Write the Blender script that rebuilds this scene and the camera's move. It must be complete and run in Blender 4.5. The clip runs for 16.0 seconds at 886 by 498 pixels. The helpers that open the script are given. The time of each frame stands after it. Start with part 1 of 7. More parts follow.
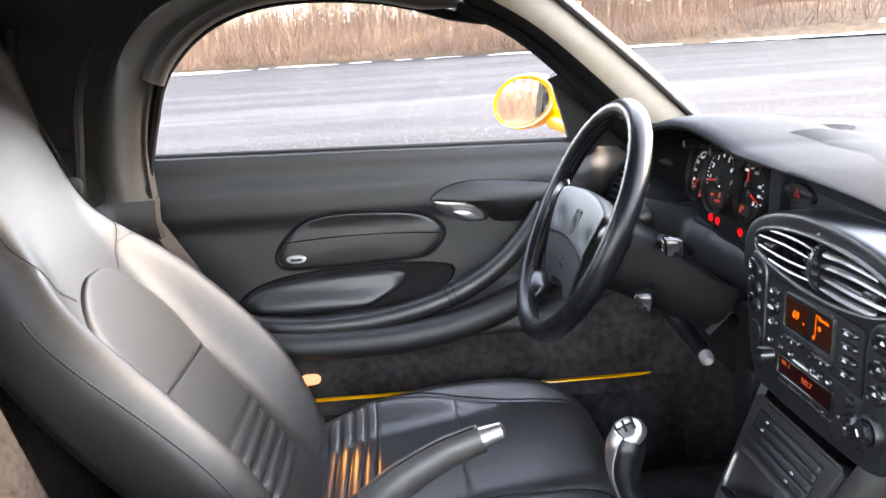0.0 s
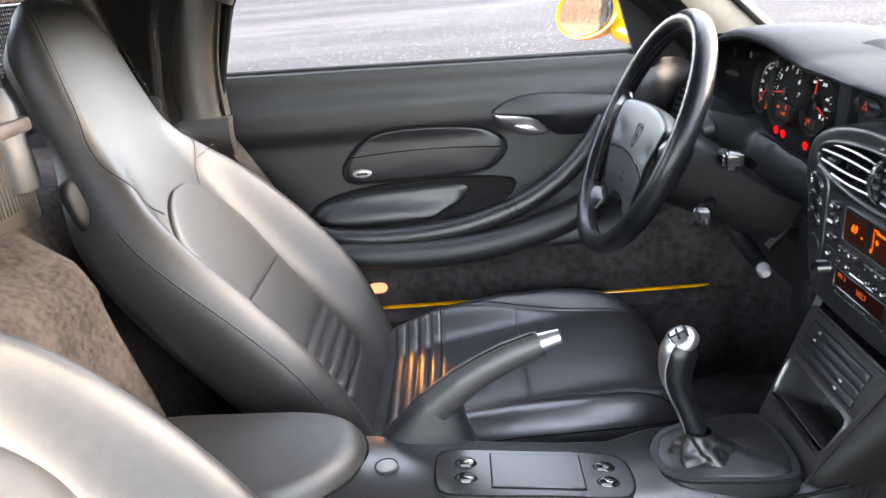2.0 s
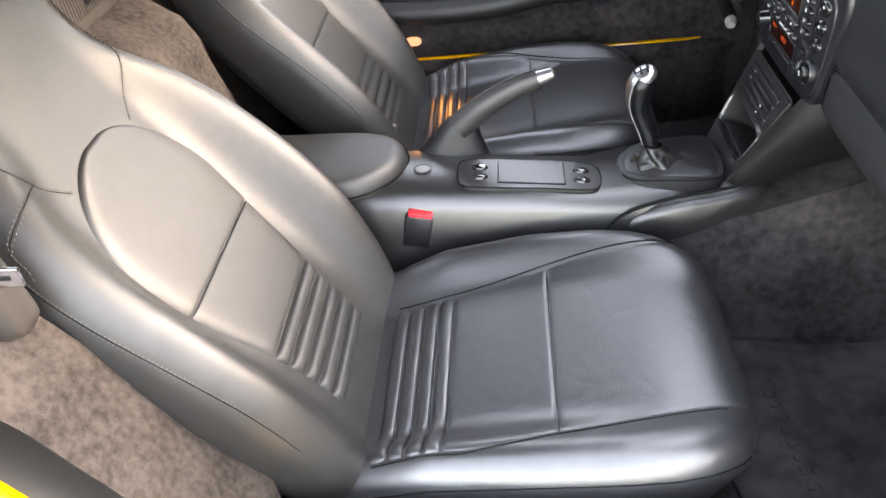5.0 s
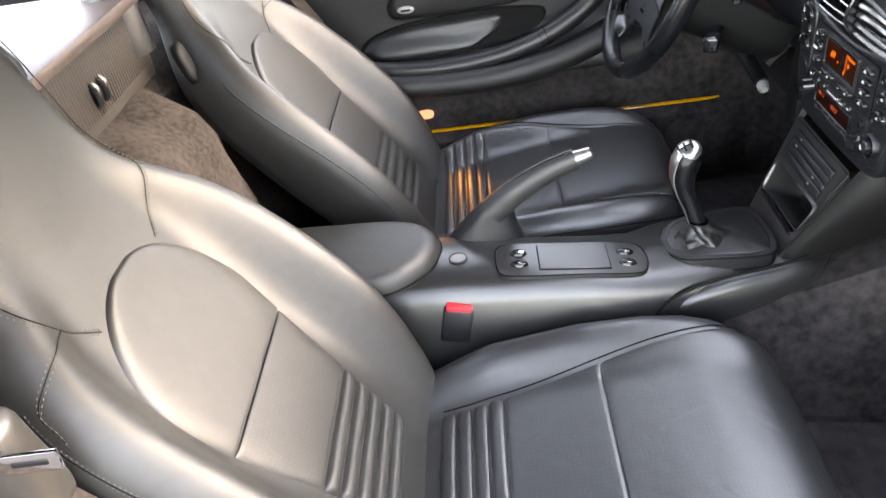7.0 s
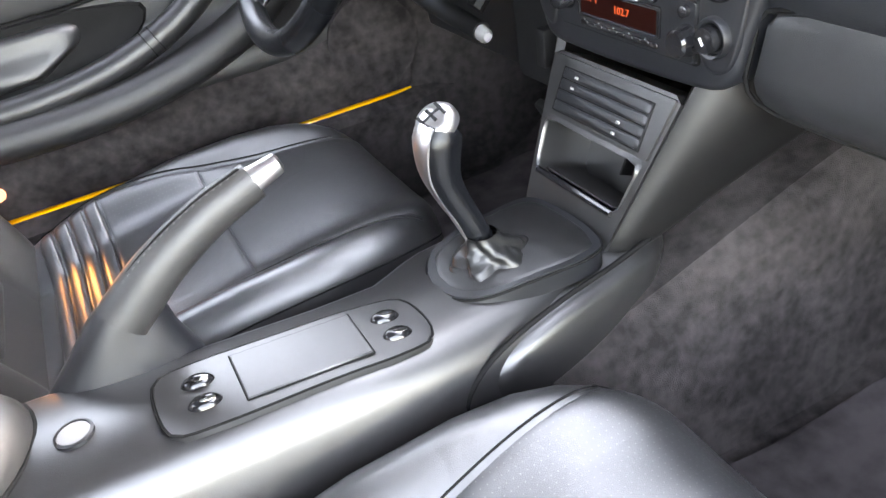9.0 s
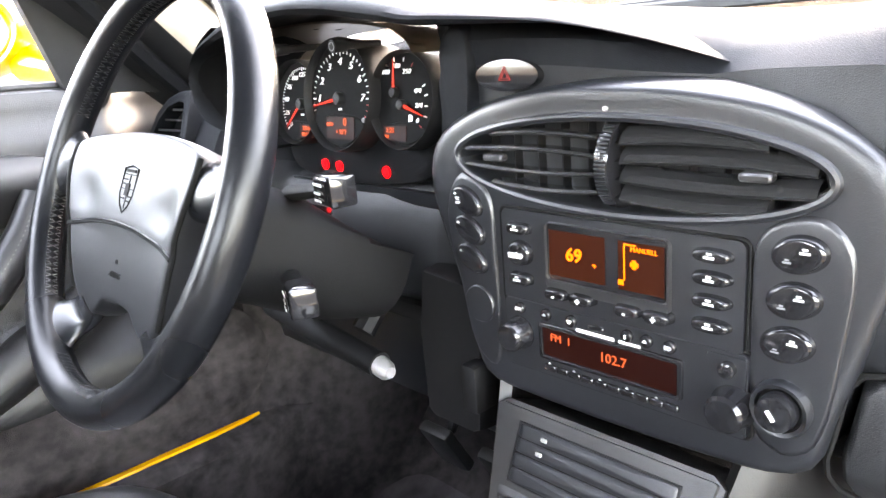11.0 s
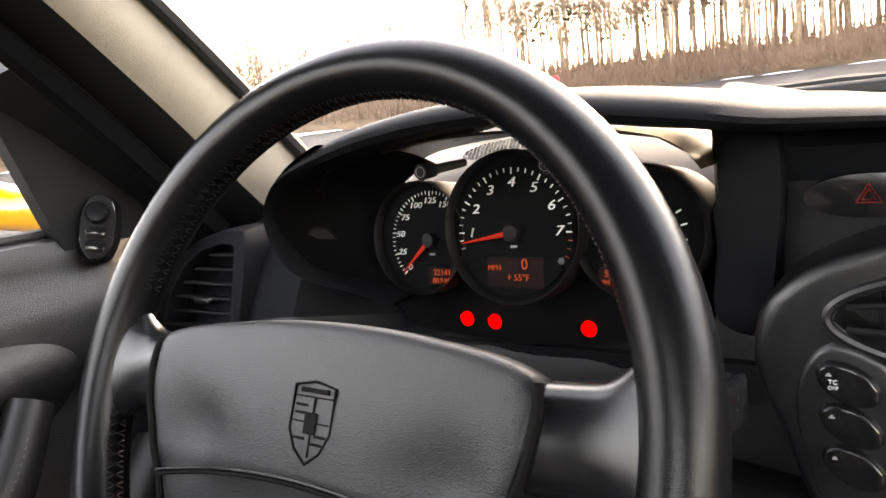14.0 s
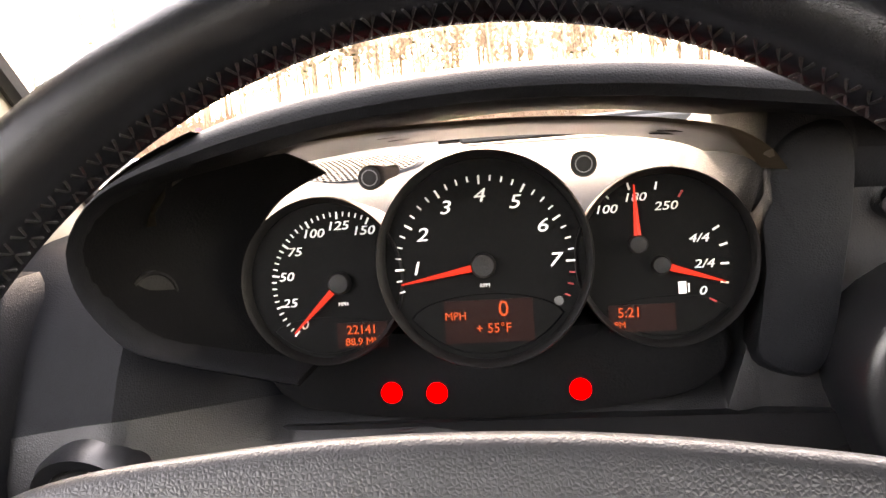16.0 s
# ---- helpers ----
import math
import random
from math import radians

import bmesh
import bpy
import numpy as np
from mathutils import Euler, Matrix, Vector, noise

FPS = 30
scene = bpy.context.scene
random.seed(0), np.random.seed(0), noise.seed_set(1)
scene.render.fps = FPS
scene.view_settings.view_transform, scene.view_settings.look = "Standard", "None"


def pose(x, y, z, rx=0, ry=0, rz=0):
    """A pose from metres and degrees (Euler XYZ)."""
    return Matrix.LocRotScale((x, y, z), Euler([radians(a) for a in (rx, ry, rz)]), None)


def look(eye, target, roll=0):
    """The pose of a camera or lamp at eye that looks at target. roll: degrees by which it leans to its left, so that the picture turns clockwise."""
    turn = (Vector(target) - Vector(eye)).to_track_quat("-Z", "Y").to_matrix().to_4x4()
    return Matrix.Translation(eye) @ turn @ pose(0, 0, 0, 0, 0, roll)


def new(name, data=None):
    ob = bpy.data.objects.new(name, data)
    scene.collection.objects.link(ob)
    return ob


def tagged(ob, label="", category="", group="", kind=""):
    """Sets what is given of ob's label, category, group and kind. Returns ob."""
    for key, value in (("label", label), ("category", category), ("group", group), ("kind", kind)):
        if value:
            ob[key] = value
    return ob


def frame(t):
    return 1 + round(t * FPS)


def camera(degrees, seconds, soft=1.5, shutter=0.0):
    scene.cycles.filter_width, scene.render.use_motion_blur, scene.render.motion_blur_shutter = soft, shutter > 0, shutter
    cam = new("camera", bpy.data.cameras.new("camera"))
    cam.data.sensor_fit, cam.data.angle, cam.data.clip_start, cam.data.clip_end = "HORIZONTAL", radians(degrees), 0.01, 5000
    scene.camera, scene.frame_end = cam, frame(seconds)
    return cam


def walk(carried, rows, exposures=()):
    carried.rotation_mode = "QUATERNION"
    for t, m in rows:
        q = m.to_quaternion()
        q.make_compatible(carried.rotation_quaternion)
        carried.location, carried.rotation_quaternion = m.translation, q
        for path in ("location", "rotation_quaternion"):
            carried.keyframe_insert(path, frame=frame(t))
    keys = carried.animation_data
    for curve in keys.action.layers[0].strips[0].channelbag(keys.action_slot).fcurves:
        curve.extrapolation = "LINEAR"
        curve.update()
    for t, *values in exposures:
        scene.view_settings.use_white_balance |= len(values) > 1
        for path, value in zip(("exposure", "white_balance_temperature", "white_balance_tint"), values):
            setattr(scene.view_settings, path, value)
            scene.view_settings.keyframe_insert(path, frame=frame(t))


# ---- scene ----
S = 0.94  # metres to one unit of the plan below
cam = camera(62.6, 16.0)
PATH = [
    (0, (0.106, -0.794, 1.04), (0.205, 1.261, 0.497), -3.5),
    (0.5, (0.126, -0.798, 1.04), (0.031, 1.259, 0.504), -4.2),
    (1, (0.135, -0.812, 1.061), (-0.049, 1.231, 0.496), -4.8),
    (1.5, (0.119, -0.815, 1.061), (-0.042, 1.209, 0.424), -5.2),
    (2, (0.101, -0.837, 1.059), (0.008, 1.141, 0.283), -5.2),
    (2.5, (0.102, -0.879, 1.095), (0.049, 1.027, 0.151), -5.4),
    (3, (0.097, -0.928, 1.137), (0.065, 0.903, 0.054), -5.8),
    (3.5, (0.106, -0.984, 1.171), (0.075, 0.764, -0.041), -6.4),
    (4, (0.12, -1.066, 1.167), (0.067, 0.618, -0.132), -6.5),
    (4.5, (0.128, -1.133, 1.163), (0.025, 0.497, -0.201), -6.3),
    (5, (0.14, -1.165, 1.173), (-0.093, 0.47, -0.168), -7.8),
    (5.2, (0.145, -1.176, 1.179), (-0.136, 0.473, -0.135), -8.8),
    (7.3, (0.017, -1.019, 1.202), (-0.124, 0.7, -0.045), -10.5),
    (7.5, (-0.006, -0.992, 1.197), (-0.075, 0.724, -0.059), -10.2),
    (8, (-0.018, -0.891, 1.163), (0.143, 0.804, -0.112), -10.0),
    (8.5, (-0.004, -0.757, 1.056), (0.449, 0.89, -0.213), -9.1),
    (9, (0.09, -0.587, 0.874), (0.785, 1.028, -0.325), -9.5),
    (9.5, (0.109, -0.47, 0.85), (0.958, 1.204, -0.151), -9.1),
    (10, (0.139, -0.375, 0.827), (1.201, 1.263, -0.02), -8.0),
    (10.2, (0.152, -0.358, 0.84), (1.327, 1.24, 0.072), -7.1),
    (12.3, (0.147, -0.183, 0.894), (1.603, 1.289, 0.404), -4.5),
    (12.5, (0.144, -0.169, 0.904), (1.612, 1.302, 0.446), -4.8),
    (13, (0.136, -0.114, 0.906), (1.654, 1.321, 0.501), -5.5),
    (13.5, (0.111, -0.019, 0.92), (1.699, 1.349, 0.551), -6.3),
    (14, (0.141, 0.081, 0.912), (1.827, 1.322, 0.534), -7.3),
    (14.5, (0.151, 0.188, 0.902), (1.957, 1.233, 0.488), -8.3),
    (15, (0.174, 0.27, 0.911), (2.084, 1.088, 0.456), -8.8),
    (15.5, (0.208, 0.314, 0.902), (2.232, 0.825, 0.49), -6.4),
    (16, (0.225, 0.331, 0.891), (2.304, 0.643, 0.561), -4.9),
]
walk(cam, [(t, look(Vector(eye) * S, Vector(target) * S, roll)) for t, eye, target, roll in PATH],
     [(0, 4.97, 7150, 14), (2, 4.93, 7150, 14), (3.5, 4.87, 7550, 15), (5, 4.85, 7600, 15), (7.5, 4.82, 7500, 14), (8.0, 5.0, 7500, 15), (8.5, 5.16, 7600, 15), (9, 5.88, 7500, 14), (9.5, 6.27, 7400, 14), (10, 6.68, 7100, 14),
      (12.4, 5.42, 8500, 18), (13.2, 4.78, 8500, 16), (13.6, 4.52, 8400, 16), (14.2, 4.45, 8800, 17), (14.7, 4.95, 9000, 20), (15.2, 5.25, 9300, 22), (16, 5.75, 9300, 22)])

# ---- light ----
world = bpy.data.worlds.new("sky")
scene.world = world
world.use_nodes = True
wn = world.node_tree
wn.nodes.clear()
wout = wn.nodes.new("ShaderNodeOutputWorld")
wbg = wn.nodes.new("ShaderNodeBackground")
wsky = wn.nodes.new("ShaderNodeTexSky")
wsky.sky_type = "NISHITA"
wsky.sun_disc = False
wsky.sun_elevation = radians(24)
wsky.sun_rotation = radians(82)
wsky.air_density = 1.0
wsky.dust_density = 1.2
wsky.ozone_density = 1.0
wbg.inputs[1].default_value = 0.15
whs = wn.nodes.new("ShaderNodeHueSaturation")
whs.inputs["Saturation"].default_value = 0.60
wn.links.new(wsky.outputs[0], whs.inputs["Color"])
wn.links.new(whs.outputs[0], wbg.inputs[0])
wn.links.new(wbg.outputs[0], wout.inputs[0])
sun_data = bpy.data.lights.new("sun", "SUN")
sun_data.energy, sun_data.angle, sun_data.color = 0.14, radians(16), (1.0, 0.80, 0.58)
sun = new("sun", sun_data)
sun.matrix_world = look((0, 0, 0), (-math.cos(radians(20)) * 0.99, -math.cos(radians(20)) * 0.14, -math.sin(radians(20))))


# ---- materials ----
def mat(name, color, rough=0.5, metal=0.0, var=0.25, scale=40.0, bump=0.0, bump_scale=300.0, kind="noise", spec=0.5, big=3.0, color2=None, coat=0.0, wrinkle=0.0):
    m = bpy.data.materials.new(name)
    m.use_nodes = True
    nt = m.node_tree
    b = nt.nodes["Principled BSDF"]
    b.inputs["Roughness"].default_value = rough
    b.inputs["Metallic"].default_value = metal
    b.inputs["Specular IOR Level"].default_value = spec
    b.inputs["Coat Weight"].default_value = coat
    b.inputs["Coat Roughness"].default_value = rough if rough > 0.25 else 0.03
    tc = nt.nodes.new("ShaderNodeTexCoord")
    n1 = nt.nodes.new("ShaderNodeTexNoise")
    n1.inputs["Scale"].default_value = scale
    n1.inputs["Detail"].default_value = 6
    n2 = nt.nodes.new("ShaderNodeTexNoise")
    n2.inputs["Scale"].default_value = big
    n2.inputs["Detail"].default_value = 3
    for n in (n1, n2):
        nt.links.new(tc.outputs["Object"], n.inputs["Vector"])
    mix = nt.nodes.new("ShaderNodeMath")
    mix.operation = "ADD"
    nt.links.new(n1.outputs[0], mix.inputs[0])
    nt.links.new(n2.outputs[0], mix.inputs[1])
    ramp = nt.nodes.new("ShaderNodeMapRange")
    ramp.inputs["From Min"].default_value, ramp.inputs["From Max"].default_value = 0.75, 1.25
    nt.links.new(mix.outputs[0], ramp.inputs["Value"])
    cm = nt.nodes.new("ShaderNodeMix")
    cm.data_type = "RGBA"
    dark = [c * (1 - var) for c in color]
    lite = list(color2) if color2 else [min(1, c * (1 + var)) for c in color]
    cm.inputs["A"].default_value = (*dark, 1)
    cm.inputs["B"].default_value = (*lite, 1)
    nt.links.new(ramp.outputs[0], cm.inputs["Factor"])
    nt.links.new(cm.outputs["Result"], b.inputs["Base Color"])
    rr = nt.nodes.new("ShaderNodeMapRange")
    rr.inputs["To Min"].default_value, rr.inputs["To Max"].default_value = rough * 0.88, min(1, rough * 1.12)
    nt.links.new(n2.outputs[0], rr.inputs["Value"])
    nt.links.new(rr.outputs[0], b.inputs["Roughness"])
    if bump:
        bp = nt.nodes.new("ShaderNodeBump")
        bp.inputs["Strength"].default_value = bump
        bp.inputs["Distance"].default_value = 0.002
        if kind == "leather":
            v = nt.nodes.new("ShaderNodeTexVoronoi")
            v.feature = "DISTANCE_TO_EDGE"
            v.inputs["Scale"].default_value = bump_scale
            nt.links.new(tc.outputs["Object"], v.inputs["Vector"])
            w = nt.nodes.new("ShaderNodeTexNoise")
            w.inputs["Scale"].default_value = 13
            w.inputs["Detail"].default_value = 2
            w.inputs["Distortion"].default_value = 0.4
            sb = nt.nodes.new("ShaderNodeMath")
            sb.operation = "SUBTRACT"
            sb.inputs[1].default_value = 0.5
            ab = nt.nodes.new("ShaderNodeMath")
            ab.operation = "ABSOLUTE"
            cl = nt.nodes.new("ShaderNodeMapRange")
            cl.inputs["From Max"].default_value = 0.09
            nt.links.new(w.outputs[0], sb.inputs[0])
            nt.links.new(sb.outputs[0], ab.inputs[0])
            nt.links.new(ab.outputs[0], cl.inputs["Value"])
            nt.links.new(tc.outputs["Object"], w.inputs["Vector"])
            ad = nt.nodes.new("ShaderNodeMath")
            ad.operation = "MULTIPLY_ADD"
            ad.inputs[1].default_value = wrinkle
            nt.links.new(cl.outputs[0], ad.inputs[0])
            nt.links.new(v.outputs[0], ad.inputs[2])
            nt.links.new(ad.outputs[0], bp.inputs["Height"])
        else:
            v = nt.nodes.new("ShaderNodeTexNoise")
            v.inputs["Scale"].default_value = bump_scale
            v.inputs["Detail"].default_value = 5
            nt.links.new(tc.outputs["Object"], v.inputs["Vector"])
            nt.links.new(v.outputs[0], bp.inputs["Height"])
        nt.links.new(bp.outputs[0], b.inputs["Normal"])
    return m


def glow(name, color, strength):
    m = bpy.data.materials.new(name)
    m.use_nodes = True
    b = m.node_tree.nodes["Principled BSDF"]
    b.inputs["Base Color"].default_value = (*[c * 0.02 for c in color], 1)
    b.inputs["Emission Color"].default_value = (*color, 1)
    b.inputs["Emission Strength"].default_value = strength
    b.inputs["Specular IOR Level"].default_value = 0.1
    return m


def glass(name, rough=0.0, tint=(1, 1, 1)):
    m = bpy.data.materials.new(name)
    m.use_nodes = True
    nt = m.node_tree
    nt.nodes.clear()
    out = nt.nodes.new("ShaderNodeOutputMaterial")
    tr = nt.nodes.new("ShaderNodeBsdfTransparent")
    tr.inputs[0].default_value = (*tint, 1)
    gl = nt.nodes.new("ShaderNodeBsdfGlossy")
    gl.inputs["Roughness"].default_value = rough
    mx = nt.nodes.new("ShaderNodeMixShader")
    mx.inputs[0].default_value = 0.035
    nt.links.new(tr.outputs[0], mx.inputs[1])
    nt.links.new(gl.outputs[0], mx.inputs[2])
    nt.links.new(mx.outputs[0], out.inputs[0])
    return m


LEATHER = mat("black leather", (0.0185, 0.018, 0.0170), 0.46, 0, 0.2, 60, 0.18, 800, "leather", spec=0.6, wrinkle=0.25)
RIM = mat("smooth wheel leather", (0.0040, 0.0044, 0.0054), 0.27, 0, 0.2, 60, 0.10, 1000, "leather", spec=0.26)
LEATHER_WORN = mat("worn black leather", (0.017, 0.017, 0.0182), 0.33, 0, 0.25, 60, 0.18, 700, "leather", spec=1.0, coat=0.55, wrinkle=1.0)
GAITER = mat("supple black gaiter leather", (0.009, 0.009, 0.009), 0.34, 0, 0.2, 60, 0.14, 800, "leather", spec=0.5, wrinkle=0.3)
VINYL = mat("black grained vinyl", (0.0075, 0.0082, 0.0098), 0.43, 0, 0.15, 80, 0.20, 800, "leather", spec=0.45)
DASH = mat("padded dash vinyl", (0.0068, 0.0076, 0.0094), 0.66, 0, 0.15, 80, 0.20, 700, "leather", spec=0.11)
# Lighter copy of the dash leather; sky light from the doorway is in its colour.
LIT_LID_LEATHER = mat("glovebox leather lightened by door light", (0.0150, 0.0154, 0.0165), 0.42, 0, 0.15, 80, 0.20, 700, "leather", spec=0.5)
DASH_FACE = mat("smooth dash leather", (0.0085, 0.0092, 0.0108), 0.45, 0, 0.15, 80, 0.20, 700, "leather", spec=0.40)
PLASTIC = mat("satin black plastic", (0.0058, 0.0064, 0.0080), 0.37, 0, 0.15, 120, 0.12, 900, spec=0.75)
CONSOLE = mat("soft touch console plastic", (0.0125, 0.0122, 0.0125), 0.32, 0, 0.15, 90, 0.12, 900, spec=0.85)
DARK = mat("matt black plastic", (0.0036, 0.0037, 0.0041), 0.6, 0, 0.2, 90, 0.15, 700, spec=0.25)
GLOSS = mat("gloss black plastic", (0.008, 0.008, 0.009), 0.12, 0, 0.1, 50)
DOOR_SKIN = mat("black door leatherette", (0.0085, 0.0085, 0.0092), 0.42, 0, 0.15, 80, 0.30, 500, "leather", spec=0.55)
DOOR_LEATHER = mat("black door leather", (0.0095, 0.0095, 0.0102), 0.36, 0, 0.15, 70, 0.16, 750, "leather", spec=0.62)
# Console plastic made darker: shade from someone in the doorway, put into the colour.
SHADED_CHEEK = mat("smooth side moulding darkened for shade", (0.0058, 0.0056, 0.0057), 0.42, 0, 0.15, 90, 0.1, 900, spec=0.32)
BOX = mat("taupe storage box plastic", (0.040, 0.035, 0.030), 0.5, 0, 0.15, 60, 0.15, 500)
# Grey lid with a pinkish base: the warm light on it is painted in.
LID = mat("grey lid plastic tinted by warm light", (0.13, 0.10, 0.088), 0.45, 0, 0.15, 60, 0.15, 500)
SLAT = mat("satin vent slat plastic", (0.012, 0.012, 0.0125), 0.20, 0, 0.1, 90, spec=1.0)
# Dark hood leather given a tan base: the reflected warm sky is painted in.
LIT_HOODLINE = mat("hood underside with painted warm sheen", (0.040, 0.029, 0.019), 0.30, 0, 0.12, 70, 0.08, 900, spec=0.6)
LINER = mat("near black lining", (0.0017, 0.0019, 0.0024), 0.85, 0, 0.2, 90, 0.2, 700, spec=0.12)
RUBBER = mat("black rubber", (0.012, 0.012, 0.012), 0.6, 0, 0.2, 60, 0.1, 500)
CARPET = mat("dark brown grey carpet", (0.030, 0.0245, 0.0215), 0.95, 0, 0.32, 110, 0.9, 900, "noise", 0.15, 14.0, (0.062, 0.051, 0.045))
CARPET_DARK = mat("charcoal carpet", (0.022, 0.0195, 0.020), 0.95, 0, 0.4, 60, 0.9, 900, "noise", 0.12, 9.0, (0.043, 0.038, 0.038))
MAT_CARPET = mat("floor mat carpet", (0.040, 0.035, 0.0365), 0.95, 0, 0.3, 30, 0.8, 900, "noise", 0.12, 9.0, (0.068, 0.060, 0.062))
SEAM = mat("grey stitching thread", (0.075, 0.073, 0.069), 0.7)
# For seams, gaps and print, and for the painted shade of the door pocket.
SEAM_SHADE = mat("dark seam and pocket shade", (0.006, 0.006, 0.006), 0.8, spec=0.1)
YELLOW = mat("speed yellow paint", (0.70, 0.32, 0.004), 0.18, 0, 0.04, 10, coat=0.6)
ALU = mat("brushed aluminium", (0.46, 0.445, 0.44), 0.36, 1.0, 0.06, 200, 0.04, 400)
CHROME = mat("chrome", (0.8, 0.8, 0.8), 0.10, 1.0, 0.03, 50)
SILVER = mat("silver painted plastic", (0.36, 0.355, 0.35), 0.36, 0.5, 0.06, 100)
# Tan base carries the warm light that grazes the dark pillar trim.
TRIM_LIT = mat("pillar trim with warm light in its tan", (0.26, 0.22, 0.17), 0.5, 0, 0.1, 60, 0.25, 700, "leather")
PILLAR = mat("dark pillar trim", (0.026, 0.023, 0.020), 0.36, 0, 0.12, 60, 0.12, 700, spec=0.8)
HEADLINER = mat("black headliner cloth", (0.004, 0.004, 0.004), 0.95, 0, 0.3, 60, 0.4, 900)
RED = mat("red plastic", (0.55, 0.02, 0.03), 0.4, 0, 0.08, 40)
ORANGE_G = glow("orange lit display segments", (1.0, 0.155, 0.006), 0.055)
ORANGE_BG = glow("orange display back light", (0.60, 0.11, 0.02), 0.0006)
RED_BG = glow("dim red display", (0.30, 0.035, 0.012), 0.0003)
RED_TXT = glow("orange red digits", (1.0, 0.15, 0.05), 0.018)
RED_LAMP = glow("red warning lamp", (1.0, 0.004, 0.006), 0.12)
NEEDLE = glow("red needle", (1.0, 0.06, 0.04), 0.022)
LAMP_WARM = glow("warm courtesy lamp", (1.0, 0.40, 0.22), 0.062)
DIAL = mat("black dial face", (0.0028, 0.003, 0.0032), 0.7, 0, 0.1, 200, spec=0.06)
WHITE_INK = mat("white dial print", (0.72, 0.72, 0.70), 0.6, 0, 0.03)
GREY_INK = mat("grey print", (0.14, 0.14, 0.14), 0.5, 0, 0.03)
HAZ = mat("dull red print", (0.35, 0.02, 0.02), 0.5)
GLASS = glass("clear glass")
MIRROR = mat("mirror glass", (0.85, 0.85, 0.85), 0.02, 1.0, 0.01)


def perforate(name, source, axes):
    """A copy of a leather with rows of small pale punched dots, 6.5 mm apart."""
    m = source.copy()
    m.name = name
    nt = m.node_tree
    b = nt.nodes["Principled BSDF"]
    src = b.inputs["Base Color"].links[0].from_socket
    tc = nt.nodes.new("ShaderNodeTexCoord")
    mp = nt.nodes.new("ShaderNodeMapping")
    mp.inputs["Scale"].default_value = axes
    nt.links.new(tc.outputs["Object"], mp.inputs["Vector"])
    v = nt.nodes.new("ShaderNodeTexVoronoi")
    v.inputs["Scale"].default_value = 150
    v.inputs["Randomness"].default_value = 0
    nt.links.new(mp.outputs[0], v.inputs["Vector"])
    lt = nt.nodes.new("ShaderNodeMapRange")
    lt.inputs["From Min"].default_value, lt.inputs["From Max"].default_value = 0.13, 0.07
    nt.links.new(v.outputs["Distance"], lt.inputs["Value"])
    mx = nt.nodes.new("ShaderNodeMix")
    mx.data_type = "RGBA"
    mx.inputs["B"].default_value = (0.055, 0.054, 0.052, 1)
    nt.links.new(lt.outputs[0], mx.inputs["Factor"])
    nt.links.new(src, mx.inputs["A"])
    nt.links.new(mx.outputs["Result"], b.inputs["Base Color"])
    return m


PERF_BACK = perforate("perforated back leather", LEATHER, (0, 1, 1.2))
PERF_SEAT = perforate("perforated cushion leather", LEATHER_WORN, (1, 1, 0))


# ---- mesh helpers ----
def finish(name, me, material, parent=None, label="", angle=40):
    me.transform(Matrix.Diagonal((S, S, S, 1)))
    me.polygons.foreach_set("use_smooth", [True] * len(me.polygons))
    me.set_sharp_from_angle(angle=radians(angle))
    me.materials.append(material)
    ob = new(name, me)
    if parent is not None:
        ob.parent = parent
    if label:
        ob["label"] = label
    return ob


def part(name, bm, material, parent=None, label="", angle=40):
    me = bpy.data.meshes.new(name)
    bmesh.ops.recalc_face_normals(bm, faces=bm.faces)
    bm.to_mesh(me)
    bm.free()
    return finish(name, me, material, parent, label, angle)


def thing(name, label, category, group="", kind="", at=(0, 0, 0)):
    e = new(name)
    e.empty_display_size = 0.05
    e.location = Vector(at) * S
    return tagged(e, label, category, group, kind)


def crom(pts, n):
    """n points along a smooth curve through pts (tuples of any length)."""
    p = np.array(pts, float)
    d = np.r_[0, np.cumsum(np.linalg.norm(np.diff(p, axis=0), axis=1))]
    q = np.linspace(0, d[-1], n)
    m = np.zeros_like(p)
    m[1:-1] = (p[2:] - p[:-2]) / (d[2:] - d[:-2])[:, None]
    m[0], m[-1] = (p[1] - p[0]) / (d[1] - d[0]), (p[-1] - p[-2]) / (d[-1] - d[-2])
    i = np.clip(np.searchsorted(d, q, side="right") - 1, 0, len(p) - 2)
    h = (d[i + 1] - d[i])[:, None]
    t = (q - d[i])[:, None] / h
    return (2 * t**3 - 3 * t**2 + 1) * p[i] + (t**3 - 2 * t**2 + t) * h * m[i] + (-2 * t**3 + 3 * t**2) * p[i + 1] + (t**3 - t**2) * h * m[i + 1]


def closed_crom(pts, n):
    """n points round a smooth closed curve."""
    k = len(pts)
    p = [pts[(i - 3) % k] for i in range(k + 7)]
    c = crom(p, 12 * (k + 6) + 1)
    p = np.array(p, float)
    d = np.r_[0, np.cumsum(np.linalg.norm(np.diff(p, axis=0), axis=1))]
    lo, hi = d[3] / d[-1], d[3 + k] / d[-1]
    s = np.linspace(lo, hi, n, endpoint=False) * (len(c) - 1)
    i = np.clip(s.astype(int), 0, len(c) - 2)
    return c[i] + (s - i)[:, None] * (c[i + 1] - c[i])


def table(rows, q):
    """Smooth interpolation of rows (key, values...) at key q."""
    a = np.array(rows, float)
    return [float(np.interp(q, a[:, 0], a[:, j])) for j in range(1, a.shape[1])]


def smooth(a, b, v):
    t = min(1, max(0, (v - a) / (b - a)))
    return t * t * (3 - 2 * t)


